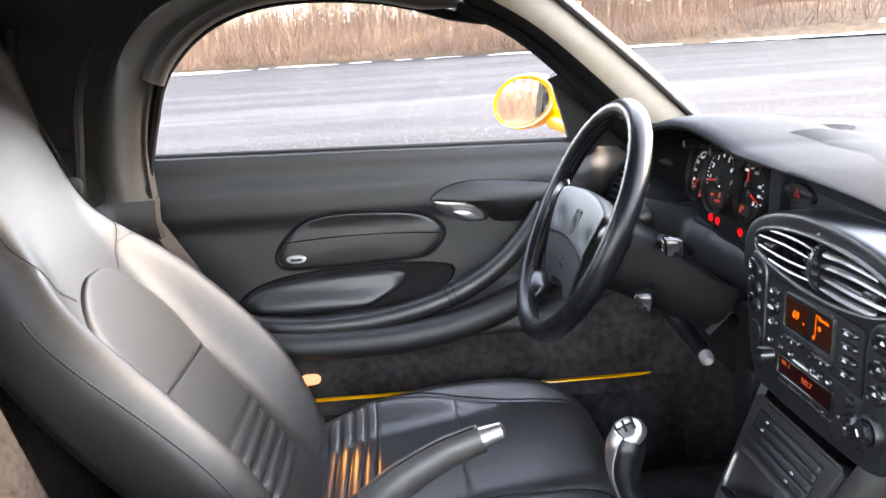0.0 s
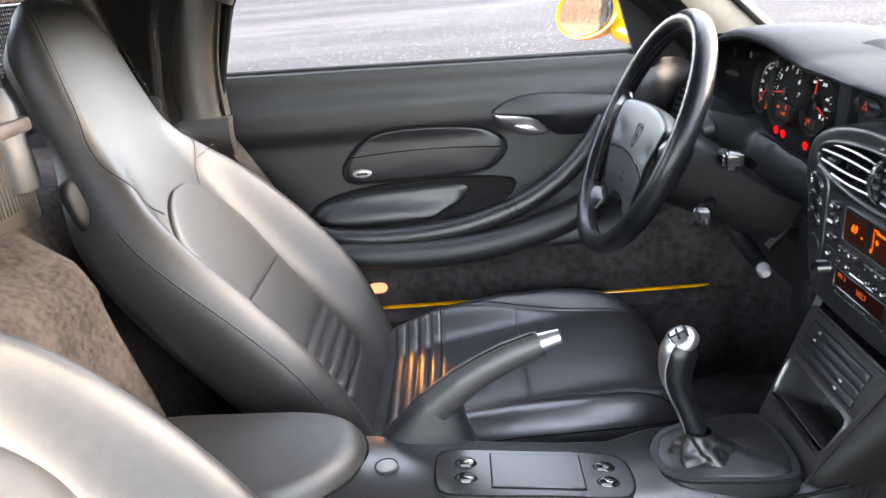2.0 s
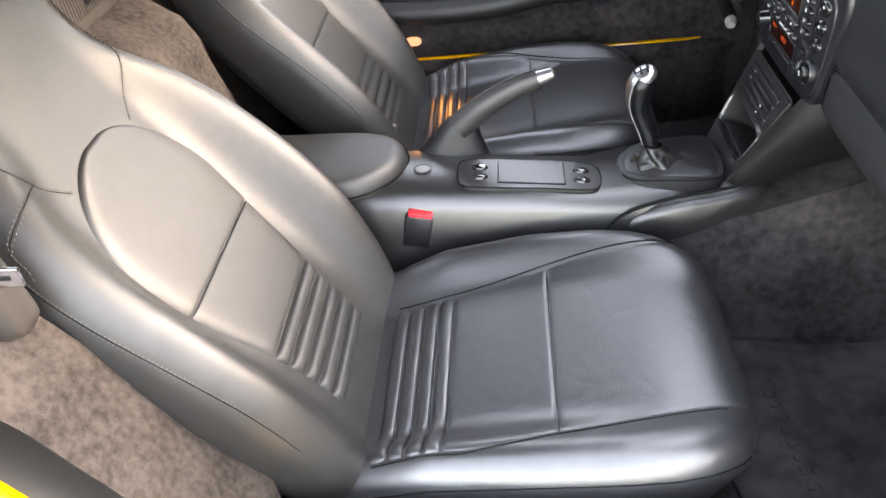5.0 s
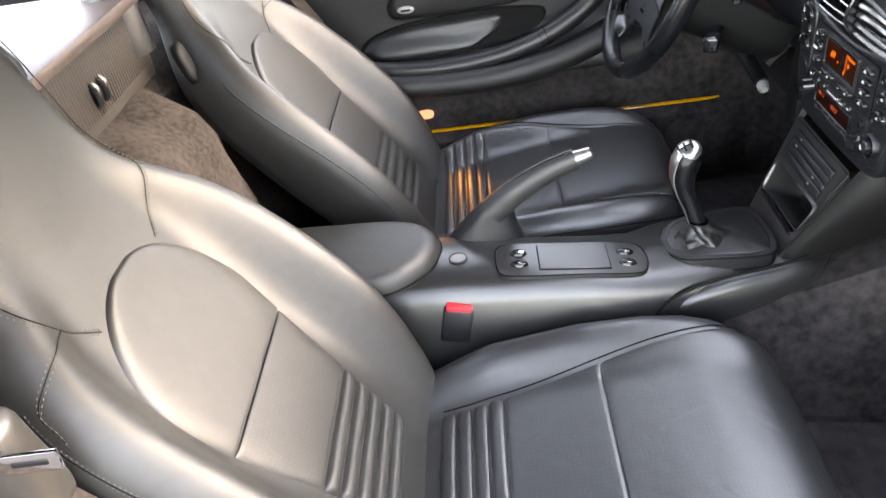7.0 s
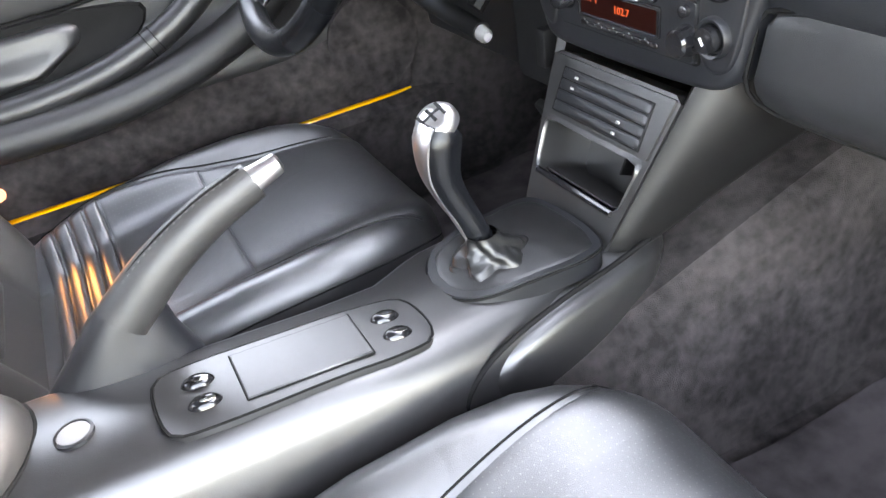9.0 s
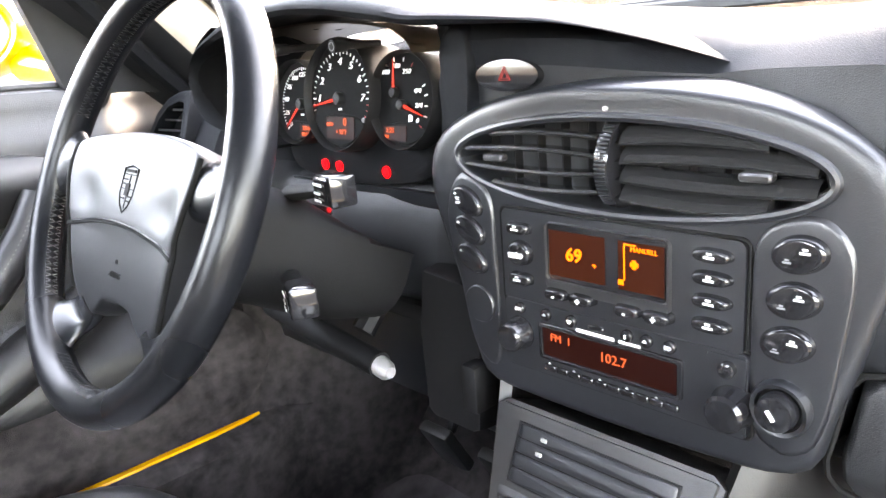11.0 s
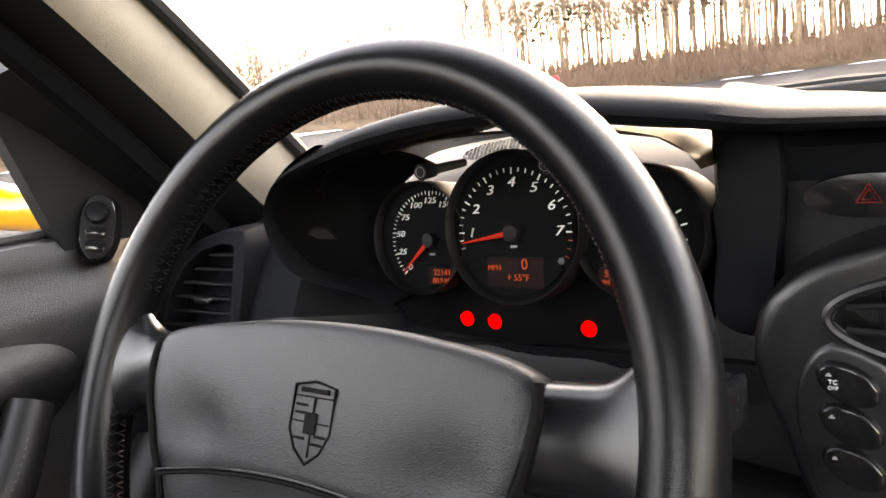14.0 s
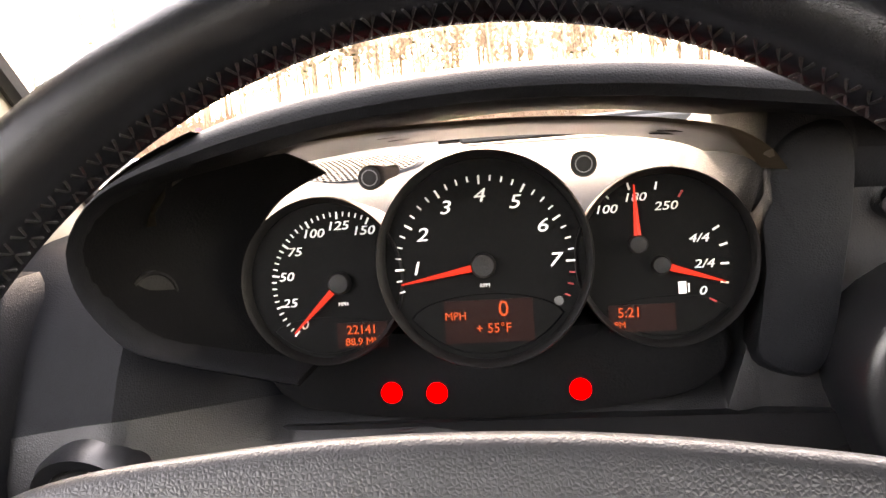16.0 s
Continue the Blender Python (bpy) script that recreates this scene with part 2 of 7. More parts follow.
def loft(rows, ring=False, caps=True, bm=None):
    bm = bm or bmesh.new()
    vs = [[bm.verts.new(p) for p in r] for r in rows]
    n = len(rows[0])
    for a, b in zip(vs, vs[1:]):
        for i in range(n if ring else n - 1):
            j = (i + 1) % n
            bm.faces.new((a[i], a[j], b[j], b[i]))
    if ring and caps:
        bm.faces.new(vs[0][::-1])
        bm.faces.new(vs[-1])
    return bm


def slab(rows, thick, bm=None):
    """An open sheet of rows given thickness along thick (a vector)."""
    th = Vector(thick)
    out = []
    for r in rows:
        r = [Vector(p) for p in r]
        out.append(r + [p + th for p in reversed(r)])
    bm = loft(out, ring=True, caps=False, bm=bm)
    n = len(rows[0])
    bm.verts.ensure_lookup_table()
    vs = bm.verts[-len(out) * 2 * n:]
    for ring in (vs[:2 * n], vs[-2 * n:]):
        for i in range(n - 1):
            bm.faces.new((ring[i], ring[i + 1], ring[2 * n - 2 - i], ring[2 * n - 1 - i]))
    return bm


def tube(pts, radii, n=12, closed=False, squash=1.0, up=None, bm=None):
    bm = bm or bmesh.new()
    pts = [Vector(p) for p in pts]
    k = len(pts)
    if not hasattr(radii, "__len__"):
        radii = [radii] * k
    rings, ref = [], None
    for i, p in enumerate(pts):
        a = pts[(i - 1) % k] if closed or i else pts[i]
        b = pts[(i + 1) % k] if closed or i < k - 1 else pts[i]
        t = (b - a).normalized()
        if up is not None:
            ref = Vector(up)
        elif ref is None:
            ref = Vector((0, 0, 1)) if abs(t.z) < 0.9 else Vector((0, 1, 0))
        s = t.cross(ref).normalized()
        u = s.cross(t).normalized()
        if up is None:
            ref = u
        rings.append([p + s * (radii[i] * math.cos(w)) + u * (radii[i] * squash * math.sin(w)) for w in np.linspace(0, 2 * math.pi, n, endpoint=False)])
    if closed:
        rings.append(None)
        vs = [[bm.verts.new(q) for q in r] for r in rings[:-1]]
        vs.append(vs[0])
        for a, b in zip(vs, vs[1:]):
            for i in range(n):
                j = (i + 1) % n
                bm.faces.new((a[i], a[j], b[j], b[i]))
        return bm
    return loft(rings, ring=True, bm=bm)


def rbox(size, m, bevel=0.004, seg=2, bm=None):
    own = bmesh.new()
    bmesh.ops.create_cube(own, size=1, matrix=Matrix.Diagonal((*size, 1)))
    if bevel:
        bmesh.ops.bevel(own, geom=list(own.edges), offset=bevel, segments=seg, affect="EDGES", profile=0.5)
    own.transform(m if isinstance(m, Matrix) else Matrix.Translation(m))
    if bm is None:
        return own
    me = bpy.data.meshes.new("tmp")
    own.to_mesh(me)
    own.free()
    bm.from_mesh(me)
    bpy.data.meshes.remove(me)
    return bm


def pillow(outline, place, edge=0.006, dome=0.006, base=0.0, rings=(1.0, 1.0, 0.97, 0.9, 0.7, 0.4), roll=0.0):
    """A padded panel: outline of (a, b) pairs; place(a, b, h) gives the point at height h over the face."""
    o = np.array(outline, float)
    c = o.mean(axis=0)
    rows = []
    if roll:
        rings = [1.0] + [1 - roll * (1 - math.cos(q)) for q in np.linspace(0, math.pi / 2, 9)] + [(1 - roll) * f for f in (0.85, 0.65, 0.4, 0.2)]
    for i, s in enumerate(rings):
        if roll and i:
            h = base + edge * math.sqrt(max(0, 1 - (max(0, s - 1 + roll) / roll) ** 2)) + dome * (1 - s * s)
            rows.append([place(*(c + (p - c) * s), h) for p in o])
            continue
        h = base if i == 0 else base + edge * (0.55 if i == 1 else 1) + dome * (1 - s * s)
        rows.append([place(*(c + (p - c) * s), h) for p in o])
    bm = loft(rows, ring=True, caps=False)
    bm.verts.ensure_lookup_table()
    n = len(o)
    top = bm.verts.new(place(*c, base + edge + dome))
    last = bm.verts[:][(len(rings) - 1) * n:len(rings) * n]
    for i in range(n):
        bm.faces.new((last[i], last[(i + 1) % n], top))
    return bm


def lathe(profile, m, n=32, caps=True):
    """profile of (r, h) turned round the local z axis, then moved by m."""
    bm = loft([[Vector((r * math.cos(a), r * math.sin(a), h)) for a in np.linspace(0, 2 * math.pi, n, endpoint=False)] for r, h in profile], ring=True, caps=caps)
    bm.transform(m)
    return bm


FACE = Matrix(((0, 0, -1, 0), (-1, 0, 0, 0), (0, 1, 0, 0), (0, 0, 0, 1)))  # local x to the car's right, y up, z towards the driver


def face_at(x, y, z, tilt=0.0, turn=0.0):
    """A frame on a surface that faces rearwards; tilt leans its top forwards, turn swings it to the car's right."""
    return Matrix.Translation((x, y, z)) @ Matrix.Rotation(radians(turn), 4, "Z") @ FACE @ Matrix.Rotation(radians(-tilt), 4, "X")


def words(name, text, size, m, material, parent, shear=0.0, depth=0.0004, align="CENTER", bold=0.0):
    cu = bpy.data.curves.new(name, "FONT")
    cu.body, cu.size, cu.shear, cu.extrude, cu.align_x, cu.align_y, cu.offset = text, size, shear, depth, align, "CENTER", bold
    cu.resolution_u = 3
    tmp = bpy.data.objects.new("tmp", cu)
    scene.collection.objects.link(tmp)
    bpy.context.view_layer.update()
    me = bpy.data.meshes.new_from_object(tmp.evaluated_get(bpy.context.evaluated_depsgraph_get()))
    bpy.data.objects.remove(tmp)
    bpy.data.curves.remove(cu)
    me.transform(m)
    me.name = name
    return finish(name, me, material, parent)


def oval(w, h, n=28, power=2.0):
    out = []
    for a in np.linspace(0, 2 * math.pi, n, endpoint=False):
        c, s = math.cos(a), math.sin(a)
        out.append((w * math.copysign(abs(c) ** (2 / power), c), h * math.copysign(abs(s) ** (2 / power), s)))
    return out


def on(m):
    return lambda a, b, h: m @ Vector((a, b, h))


def resample(pts, step):
    p = np.array([tuple(q) for q in pts], float)
    d = np.r_[0, np.cumsum(np.linalg.norm(np.diff(p, axis=0), axis=1))]
    q = np.arange(0, d[-1], step)
    return np.stack([np.interp(q, d, p[:, j]) for j in range(3)], axis=1)


def stitches(pts, parent, dash=0.0042, r=0.0006, material=None, name="stitching"):
    """A row of thread dashes along a path."""
    p = resample(pts, dash * 0.5)
    bm = bmesh.new()
    for i in range(0, len(p) - 1, 3):
        tube([p[i], p[i + 1]], r, 5, bm=bm)
    return part(name, bm, material or SEAM, parent)


def holed(outer, inner, place, depth, edge=0.006, lip=0.0015, base=-0.03, soft=(1.0, 0.992, 0.98)):
    """A moulded face with a through recess: outer and inner outlines of equal length, the recess floor at -depth."""
    n = len(outer)
    o, i = np.array(outer, float), np.array(inner, float)
    c, ci = o.mean(axis=0), i.mean(axis=0)

    def ring(q, h):
        return [place(a, b, h) for a, b in q]

    rows = [ring(o, base), ring(c + (o - c) * soft[0], edge * 0.3), ring(c + (o - c) * (soft[0] * 0.6 + soft[1] * 0.4), edge * 0.68), ring(c + (o - c) * soft[1], edge * 0.92), ring(c + (o - c) * soft[2], edge)]
    for t in (0.25, 0.5, 0.75):
        rows.append(ring((c + (o - c) * soft[2]) * (1 - t) + i * t, edge))
    rows += [ring(ci + (i - ci) * 1.015, edge + lip), ring(i, edge + lip * 0.6), ring(ci + (i - ci) * 0.985, edge - 0.003), ring(ci + (i - ci) * 0.97, -depth)]
    bm = loft(rows, ring=True, caps=False)
    bm.verts.ensure_lookup_table()
    bm.faces.new([bm.verts[len(rows) * n - n + k] for k in range(n)])
    return bm


def rrect(w, h, r, n=6):
    """Outline of a rounded rectangle, centred."""
    out = []
    for cx, cy, a0 in ((w / 2 - r, h / 2 - r, 0), (-w / 2 + r, h / 2 - r, 90), (-w / 2 + r, -h / 2 + r, 180), (w / 2 - r, -h / 2 + r, 270)):
        for k in range(n):
            a = radians(a0 + 90 * k / (n - 1))
            out.append((cx + r * math.cos(a), cy + r * math.sin(a)))
    return out


def around(outline, n):
    """n points of a closed outline, by angle about its middle."""
    o = np.array(outline, float)
    c = (o.max(axis=0) + o.min(axis=0)) / 2
    fine = np.concatenate([np.linspace(o[k], o[(k + 1) % len(o)], 30, endpoint=False) for k in range(len(o))])
    ang = np.arctan2(*(fine - c).T[::-1])
    out = []
    for a in np.linspace(-math.pi, math.pi, n, endpoint=False):
        d = np.abs((ang - a + math.pi) % (2 * math.pi) - math.pi)
        out.append(tuple(fine[int(d.argmin())]))
    return out


# ---- outside ----
def ground_z(r):
    return 0.00042 * max(0, r - 8) ** 2 if r < 70 else 0.00042 * 62**2 + 0.02 * (r - 70)


def asphalt():
    m = mat("worn asphalt", (0.027, 0.0245, 0.0232), 0.9, 0, 0.45, 26.0, 0.9, 60, "noise", 0.1, 0.25, (0.046, 0.043, 0.042))
    nt = m.node_tree
    b = nt.nodes["Principled BSDF"]
    src = b.inputs["Base Color"].links[0].from_socket
    tc = nt.nodes.new("ShaderNodeTexCoord")
    mp = nt.nodes.new("ShaderNodeMapping")
    mp.inputs["Scale"].default_value = (0.05, 0.42, 1)
    mp.inputs["Rotation"].default_value = (0, 0, radians(8))
    nt.links.new(tc.outputs["Object"], mp.inputs["Vector"])
    n = nt.nodes.new("ShaderNodeTexNoise")
    n.inputs["Scale"].default_value = 1.0
    n.inputs["Detail"].default_value = 5
    nt.links.new(mp.outputs[0], n.inputs["Vector"])
    r = nt.nodes.new("ShaderNodeMapRange")
    r.inputs["From Min"].default_value, r.inputs["From Max"].default_value = 0.48, 0.74
    nt.links.new(n.outputs[0], r.inputs["Value"])
    mx = nt.nodes.new("ShaderNodeMix")
    mx.data_type = "RGBA"
    mx.inputs["B"].default_value = (0.056, 0.052, 0.051, 1)
    nt.links.new(r.outputs[0], mx.inputs["Factor"])
    nt.links.new(src, mx.inputs["A"])
    # lanes laid at different times, and pale stones in the nearer, rougher one
    sep = nt.nodes.new("ShaderNodeSeparateXYZ")
    wob = nt.nodes.new("ShaderNodeVectorMath")
    wob.operation = "MULTIPLY_ADD"
    wob.inputs[1].default_value = (0, 1.6, 0)
    nt.links.new(n.outputs["Color"], wob.inputs[0])
    nt.links.new(tc.outputs["Object"], wob.inputs[2])
    nt.links.new(wob.outputs[0], sep.inputs[0])
    lane = nt.nodes.new("ShaderNodeValToRGB")
    lane.color_ramp.elements[0].position, lane.color_ramp.elements[0].color = 0.0, (1.15, 1.08, 1.05, 1)
    lane.color_ramp.elements[1].position, lane.color_ramp.elements[1].color = 1.0, (0.72, 0.73, 0.75, 1)
    for pos, c in ((0.16, (1.15, 1.08, 1.05, 1)), (0.18, (0.92, 0.90, 0.90, 1)), (0.27, (0.95, 0.93, 0.93, 1)), (0.285, (1.25, 1.22, 1.22, 1)), (0.34, (1.25, 1.22, 1.22, 1)), (0.36, (0.74, 0.75, 0.77, 1))):
        e = lane.color_ramp.elements.new(pos)
        e.color = c
    mr = nt.nodes.new("ShaderNodeMapRange")
    mr.inputs["From Max"].default_value = 50
    nt.links.new(sep.outputs["Y"], mr.inputs["Value"])
    nt.links.new(mr.outputs[0], lane.inputs[0])
    mul = nt.nodes.new("ShaderNodeMix")
    mul.data_type, mul.blend_type = "RGBA", "MULTIPLY"
    mul.inputs["Factor"].default_value = 1
    nt.links.new(mx.outputs["Result"], mul.inputs["A"])
    nt.links.new(lane.outputs[0], mul.inputs["B"])
    sv = nt.nodes.new("ShaderNodeTexVoronoi")
    sv.inputs["Scale"].default_value = 17
    nt.links.new(tc.outputs["Object"], sv.inputs["Vector"])
    st = nt.nodes.new("ShaderNodeMapRange")
    st.inputs["From Min"].default_value, st.inputs["From Max"].default_value = 0.24, 0.12
    nt.links.new(sv.outputs["Distance"], st.inputs["Value"])
    sm = nt.nodes.new("ShaderNodeMix")
    sm.data_type = "RGBA"
    sm.inputs["B"].default_value = (0.17, 0.158, 0.148, 1)
    nt.links.new(st.outputs[0], sm.inputs["Factor"])
    nt.links.new(mul.outputs["Result"], sm.inputs["A"])
    nt.links.new(sm.outputs["Result"], b.inputs["Base Color"])
    return m


ASPHALT = asphalt()
# Bark is paler than bare wood: the distance haze is put into its colour.
BARK = mat("bare winter bark paled by haze", (0.20, 0.145, 0.10), 0.9, 0, 0.35, 3, 0, spec=0.2)
PINE = mat("pine needles", (0.055, 0.06, 0.025), 0.8, 0, 0.4, 2, 0, spec=0.2)
BRUSH = mat("dry brown brush", (0.125, 0.078, 0.053), 0.9, 0, 0.35, 1.5, 0, spec=0.2, big=0.2)
GRASS = mat("dry winter grass", (0.085, 0.057, 0.034), 0.9, 0, 0.4, 1.5, 0, spec=0.2, big=0.2)
SNOW = mat("old snow", (0.80, 0.80, 0.82), 0.7, 0, 0.08, 4)
LINE = mat("faded white road paint", (0.065, 0.063, 0.06), 0.8, 0, 0.3, 12)


def outside():
    rows = []
    for r in (0.01, 2, 4, 8, 14, 20, 28, 36, 46, 56, 66, 90, 160, 400, 1500):
        rows.append([(r * math.cos(a), r * math.sin(a), ground_z(r)) for a in np.linspace(0, 2 * math.pi, 72, endpoint=False)])
    g = part("ground", loft(rows, ring=True, caps=False), ASPHALT)
    tagged(g, "worn grey asphalt car park with pale streaks", "ground", kind="structure")
    # painted bay line
    for y0, x0, x1 in ((3.3, -6, 5),):
        bm = slab([[(x, y0 + 0.05 * x, 0.012), (x, y0 + 0.10 + 0.05 * x, 0.012)] for x in np.linspace(x0, x1, 9)], (0, 0, -0.008))
        tagged(part("bay_line", bm, LINE), "faded white painted parking bay line", "road marking", kind="structure")
    rng = random.Random(4)
    # bank of dry grass and brush beyond the asphalt
    rows = []
    az = np.linspace(radians(-60), radians(215), 200)
    for k, (dr, dz) in enumerate(((0, -0.05), (1.5, 0.5), (5, 1.3), (12, 2.0), (30, 2.6))):
        rows.append([((54 + dr) * math.cos(a) * (1 + 0.05 * math.sin(5 * a)), (54 + dr) * math.sin(a) * (1 + 0.05 * math.sin(5 * a)), ground_z(54 + dr) * 0.9 + dz * (1 + 0.35 * noise.noise((a * 9, k, 0)))) for a in az])
    tagged(part("grass_bank", loft(rows), GRASS), "bank of dry brown winter grass", "grass bank", kind="stuff")
    # brush
    v, f = [], []

    def blade(p, q, w):
        i = len(v)
        d = Vector((rng.uniform(-1, 1), rng.uniform(-1, 1), 0)).normalized() * w
        v.extend((p - d, p + d, q + d * 0.3, q - d * 0.3))
        f.append((i, i + 1, i + 2, i + 3))

    for _ in range(120000):
        a, r = rng.uniform(radians(-60), radians(215)), 54 + 26 * rng.random() ** 1.2
        p = Vector((r * math.cos(a), r * math.sin(a), ground_z(r) + 0.3 + (r - 54) * 0.08))
        blade(p, p + Vector((rng.uniform(-1.1, 1.1), rng.uniform(-1.1, 1.1), rng.uniform(0.3, 1.0) * rng.uniform(0.6, 3.6) * (1 if a > 0.9 else 0.75))), rng.uniform(0.012, 0.035))
    for _ in range(45000):
        a, r = rng.uniform(radians(28), radians(130)), 64 + 40 * rng.random()
        p = Vector((r * math.cos(a), r * math.sin(a), ground_z(r) * 0.9 + 1.5))
        top = (3.4 + 1.6 * noise.noise((a * 14, 0, 5))) * rng.uniform(0.45, 1.0)
        blade(p, p + Vector((rng.uniform(-0.5, 0.5), rng.uniform(-0.5, 0.5), top)), rng.uniform(0.012, 0.030))
    me = bpy.data.meshes.new("brush")
    me.from_pydata([tuple(q) for q in v], [], f)
    tagged(finish("brush", me, BRUSH), "thicket of dry brown brush and saplings", "brush", kind="stuff")
    # woods
    v, f = [], []

    def limb(p, q, r0, r1, n=4):
        i = len(v)
        t = (q - p).normalized()
        s = t.cross(Vector((0.3, 0.5, 0.8))).normalized()
        u = t.cross(s)
        for c, r in ((p, r0), (q, r1)):
            for k in range(n):
                w = 2 * math.pi * k / n
                v.append(c + s * (r * math.cos(w)) + u * (r * math.sin(w)))
        for k in range(n):
            f.append((i + k, i + (k + 1) % n, i + n + (k + 1) % n, i + n + k))

    pines = []
    for _ in range(2100):
        a, r = rng.uniform(radians(-60), radians(215)), 62 + 45 * rng.random()
        near = a < radians(33)
        h = rng.uniform(12, 21) if near else rng.uniform(6.0, 9.0) if a < radians(58) else rng.uniform(7, 13)
        p = Vector((r * math.cos(a), r * math.sin(a), ground_z(r) * 0.9 + 1.0))
        lean = Vector((rng.uniform(-0.05, 0.05), rng.uniform(-0.05, 0.05), 1)).normalized()
        r0 = rng.uniform(0.05, 0.17)
        top = p + lean * h
        if near and rng.random() < 0.10:
            pines.append((p, h))
        limb(p, p + lean * h * 0.55, r0, r0 * 0.6, 6)
        limb(p + lean * h * 0.55, top, r0 * 0.6, 0.02, 5)
        for k in range(18):
            t = rng.uniform(0.25, 0.97)
            b = p + lean * h * t
            w = rng.uniform(0, 2 * math.pi)
            ln = h * rng.uniform(0.12, 0.26) * (1.15 - t)
            tip = b + Vector((math.cos(w), math.sin(w), rng.uniform(0.5, 1.3))) * ln
            limb(b, tip, 0.045, 0.028, 3)
            for j in range(5):
                c = b.lerp(tip, rng.uniform(0.3, 1))
                limb(c, c + Vector((rng.uniform(-1, 1), rng.uniform(-1, 1), rng.uniform(0.2, 1.3))) * ln * 0.5, 0.034, 0.02, 3)
    me = bpy.data.meshes.new("woods")
    me.from_pydata([tuple(q) for q in v], [], f)
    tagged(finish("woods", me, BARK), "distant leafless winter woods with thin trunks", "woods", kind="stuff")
    v2, f2 = [], []
    for p, h in pines:
        for _ in range(260):
            t = rng.uniform(0.3, 1.0)
            w, rad = rng.uniform(0, 2 * math.pi), (1.08 - t) * h * 0.17 * math.sqrt(rng.random()) + 0.1
            c = p + Vector((rad * math.cos(w), rad * math.sin(w), h * t - rad * 0.3))
            d1 = Vector((math.cos(w), math.sin(w), rng.uniform(-0.3, 0.5))) * rng.uniform(0.25, 0.6)
            d2 = Vector((-math.sin(w), math.cos(w), rng.uniform(-0.3, 0.3))) * rng.uniform(0.1, 0.25)
            i = len(v2)
            v2.extend((c - d1 * 0.5, c + d2, c + d1, c - d2))
            f2.append((i, i + 1, i + 2, i + 3))
    me = bpy.data.meshes.new("pine_foliage")
    me.from_pydata([tuple(q) for q in v2], [], f2)
    tagged(finish("pine_foliage", me, PINE), "dark green pine foliage among bare trees", "pine foliage", kind="stuff")
    # ridge of snow along the edge
    bm = bmesh.new()
    for _ in range(120):
        a = rng.uniform(radians(5), radians(125))
        r = 52.5 + 1.2 * rng.random()
        m = Matrix.Translation((r * math.cos(a) * (1 + 0.05 * math.sin(5 * a)), r * math.sin(a) * (1 + 0.05 * math.sin(5 * a)), ground_z(r) + 0.02)) @ Matrix.Rotation(a, 4, "Z") @ Matrix.Diagonal((rng.uniform(0.3, 0.8), rng.uniform(0.5, 2.6), rng.uniform(0.04, 0.14), 1))
        bmesh.ops.create_icosphere(bm, subdivisions=2, radius=1, matrix=m)
    tagged(part("snow_ridge", bm, SNOW), "patches of old snow along the asphalt edge", "snow", kind="stuff")
    # white marker block and far parked car
    tagged(part("marker_block", rbox((0.5, 0.5, 0.9), (-12.0, 38.0, 0.75), 0.05), SNOW), "white concrete marker block on the asphalt", "marker block")
    car = thing("parked_car", "white car parked far off beside the woods", "car")
    m0 = Matrix.Translation((32.0, 43.5, ground_z(54) - 0.1)) @ Matrix.Rotation(radians(-35), 4, "Z")
    bm = rbox((4.3, 1.75, 0.62), m0 @ Matrix.Translation((0, 0, 0.62)), 0.18, 3)
    part("body", bm, SNOW, car)
    part("cabin", rbox((2.3, 1.55, 0.55), m0 @ Matrix.Translation((-0.2, 0, 1.15)), 0.22, 3), GLOSS, car)
    for sx in (-1.35, 1.35):
        for sy in (-0.8, 0.8):
            part("wheel", lathe([(0.05, -0.1), (0.32, -0.1), (0.33, 0), (0.32, 0.1), (0.05, 0.1)], m0 @ Matrix.Translation((sx, sy, 0.33)) @ Matrix.Rotation(radians(90), 4, "X"), 16), RUBBER, car)
    pole = thing("stop_sign", "small red sign on a thin post", "road sign")
    part("post", tube([(48, 23.7, ground_z(53)), (48, 23.7, ground_z(53) + 1.5)], 0.03, 8), SILVER, pole)
    part("plate", lathe([(0.30, -0.01), (0.30, 0.01)], Matrix.Translation((47.9, 23.6, ground_z(53) + 1.6)) @ Matrix.Rotation(radians(90), 4, "Y") @ Matrix.Rotation(radians(22.5), 4, "Z"), 8), RED, pole)


outside()


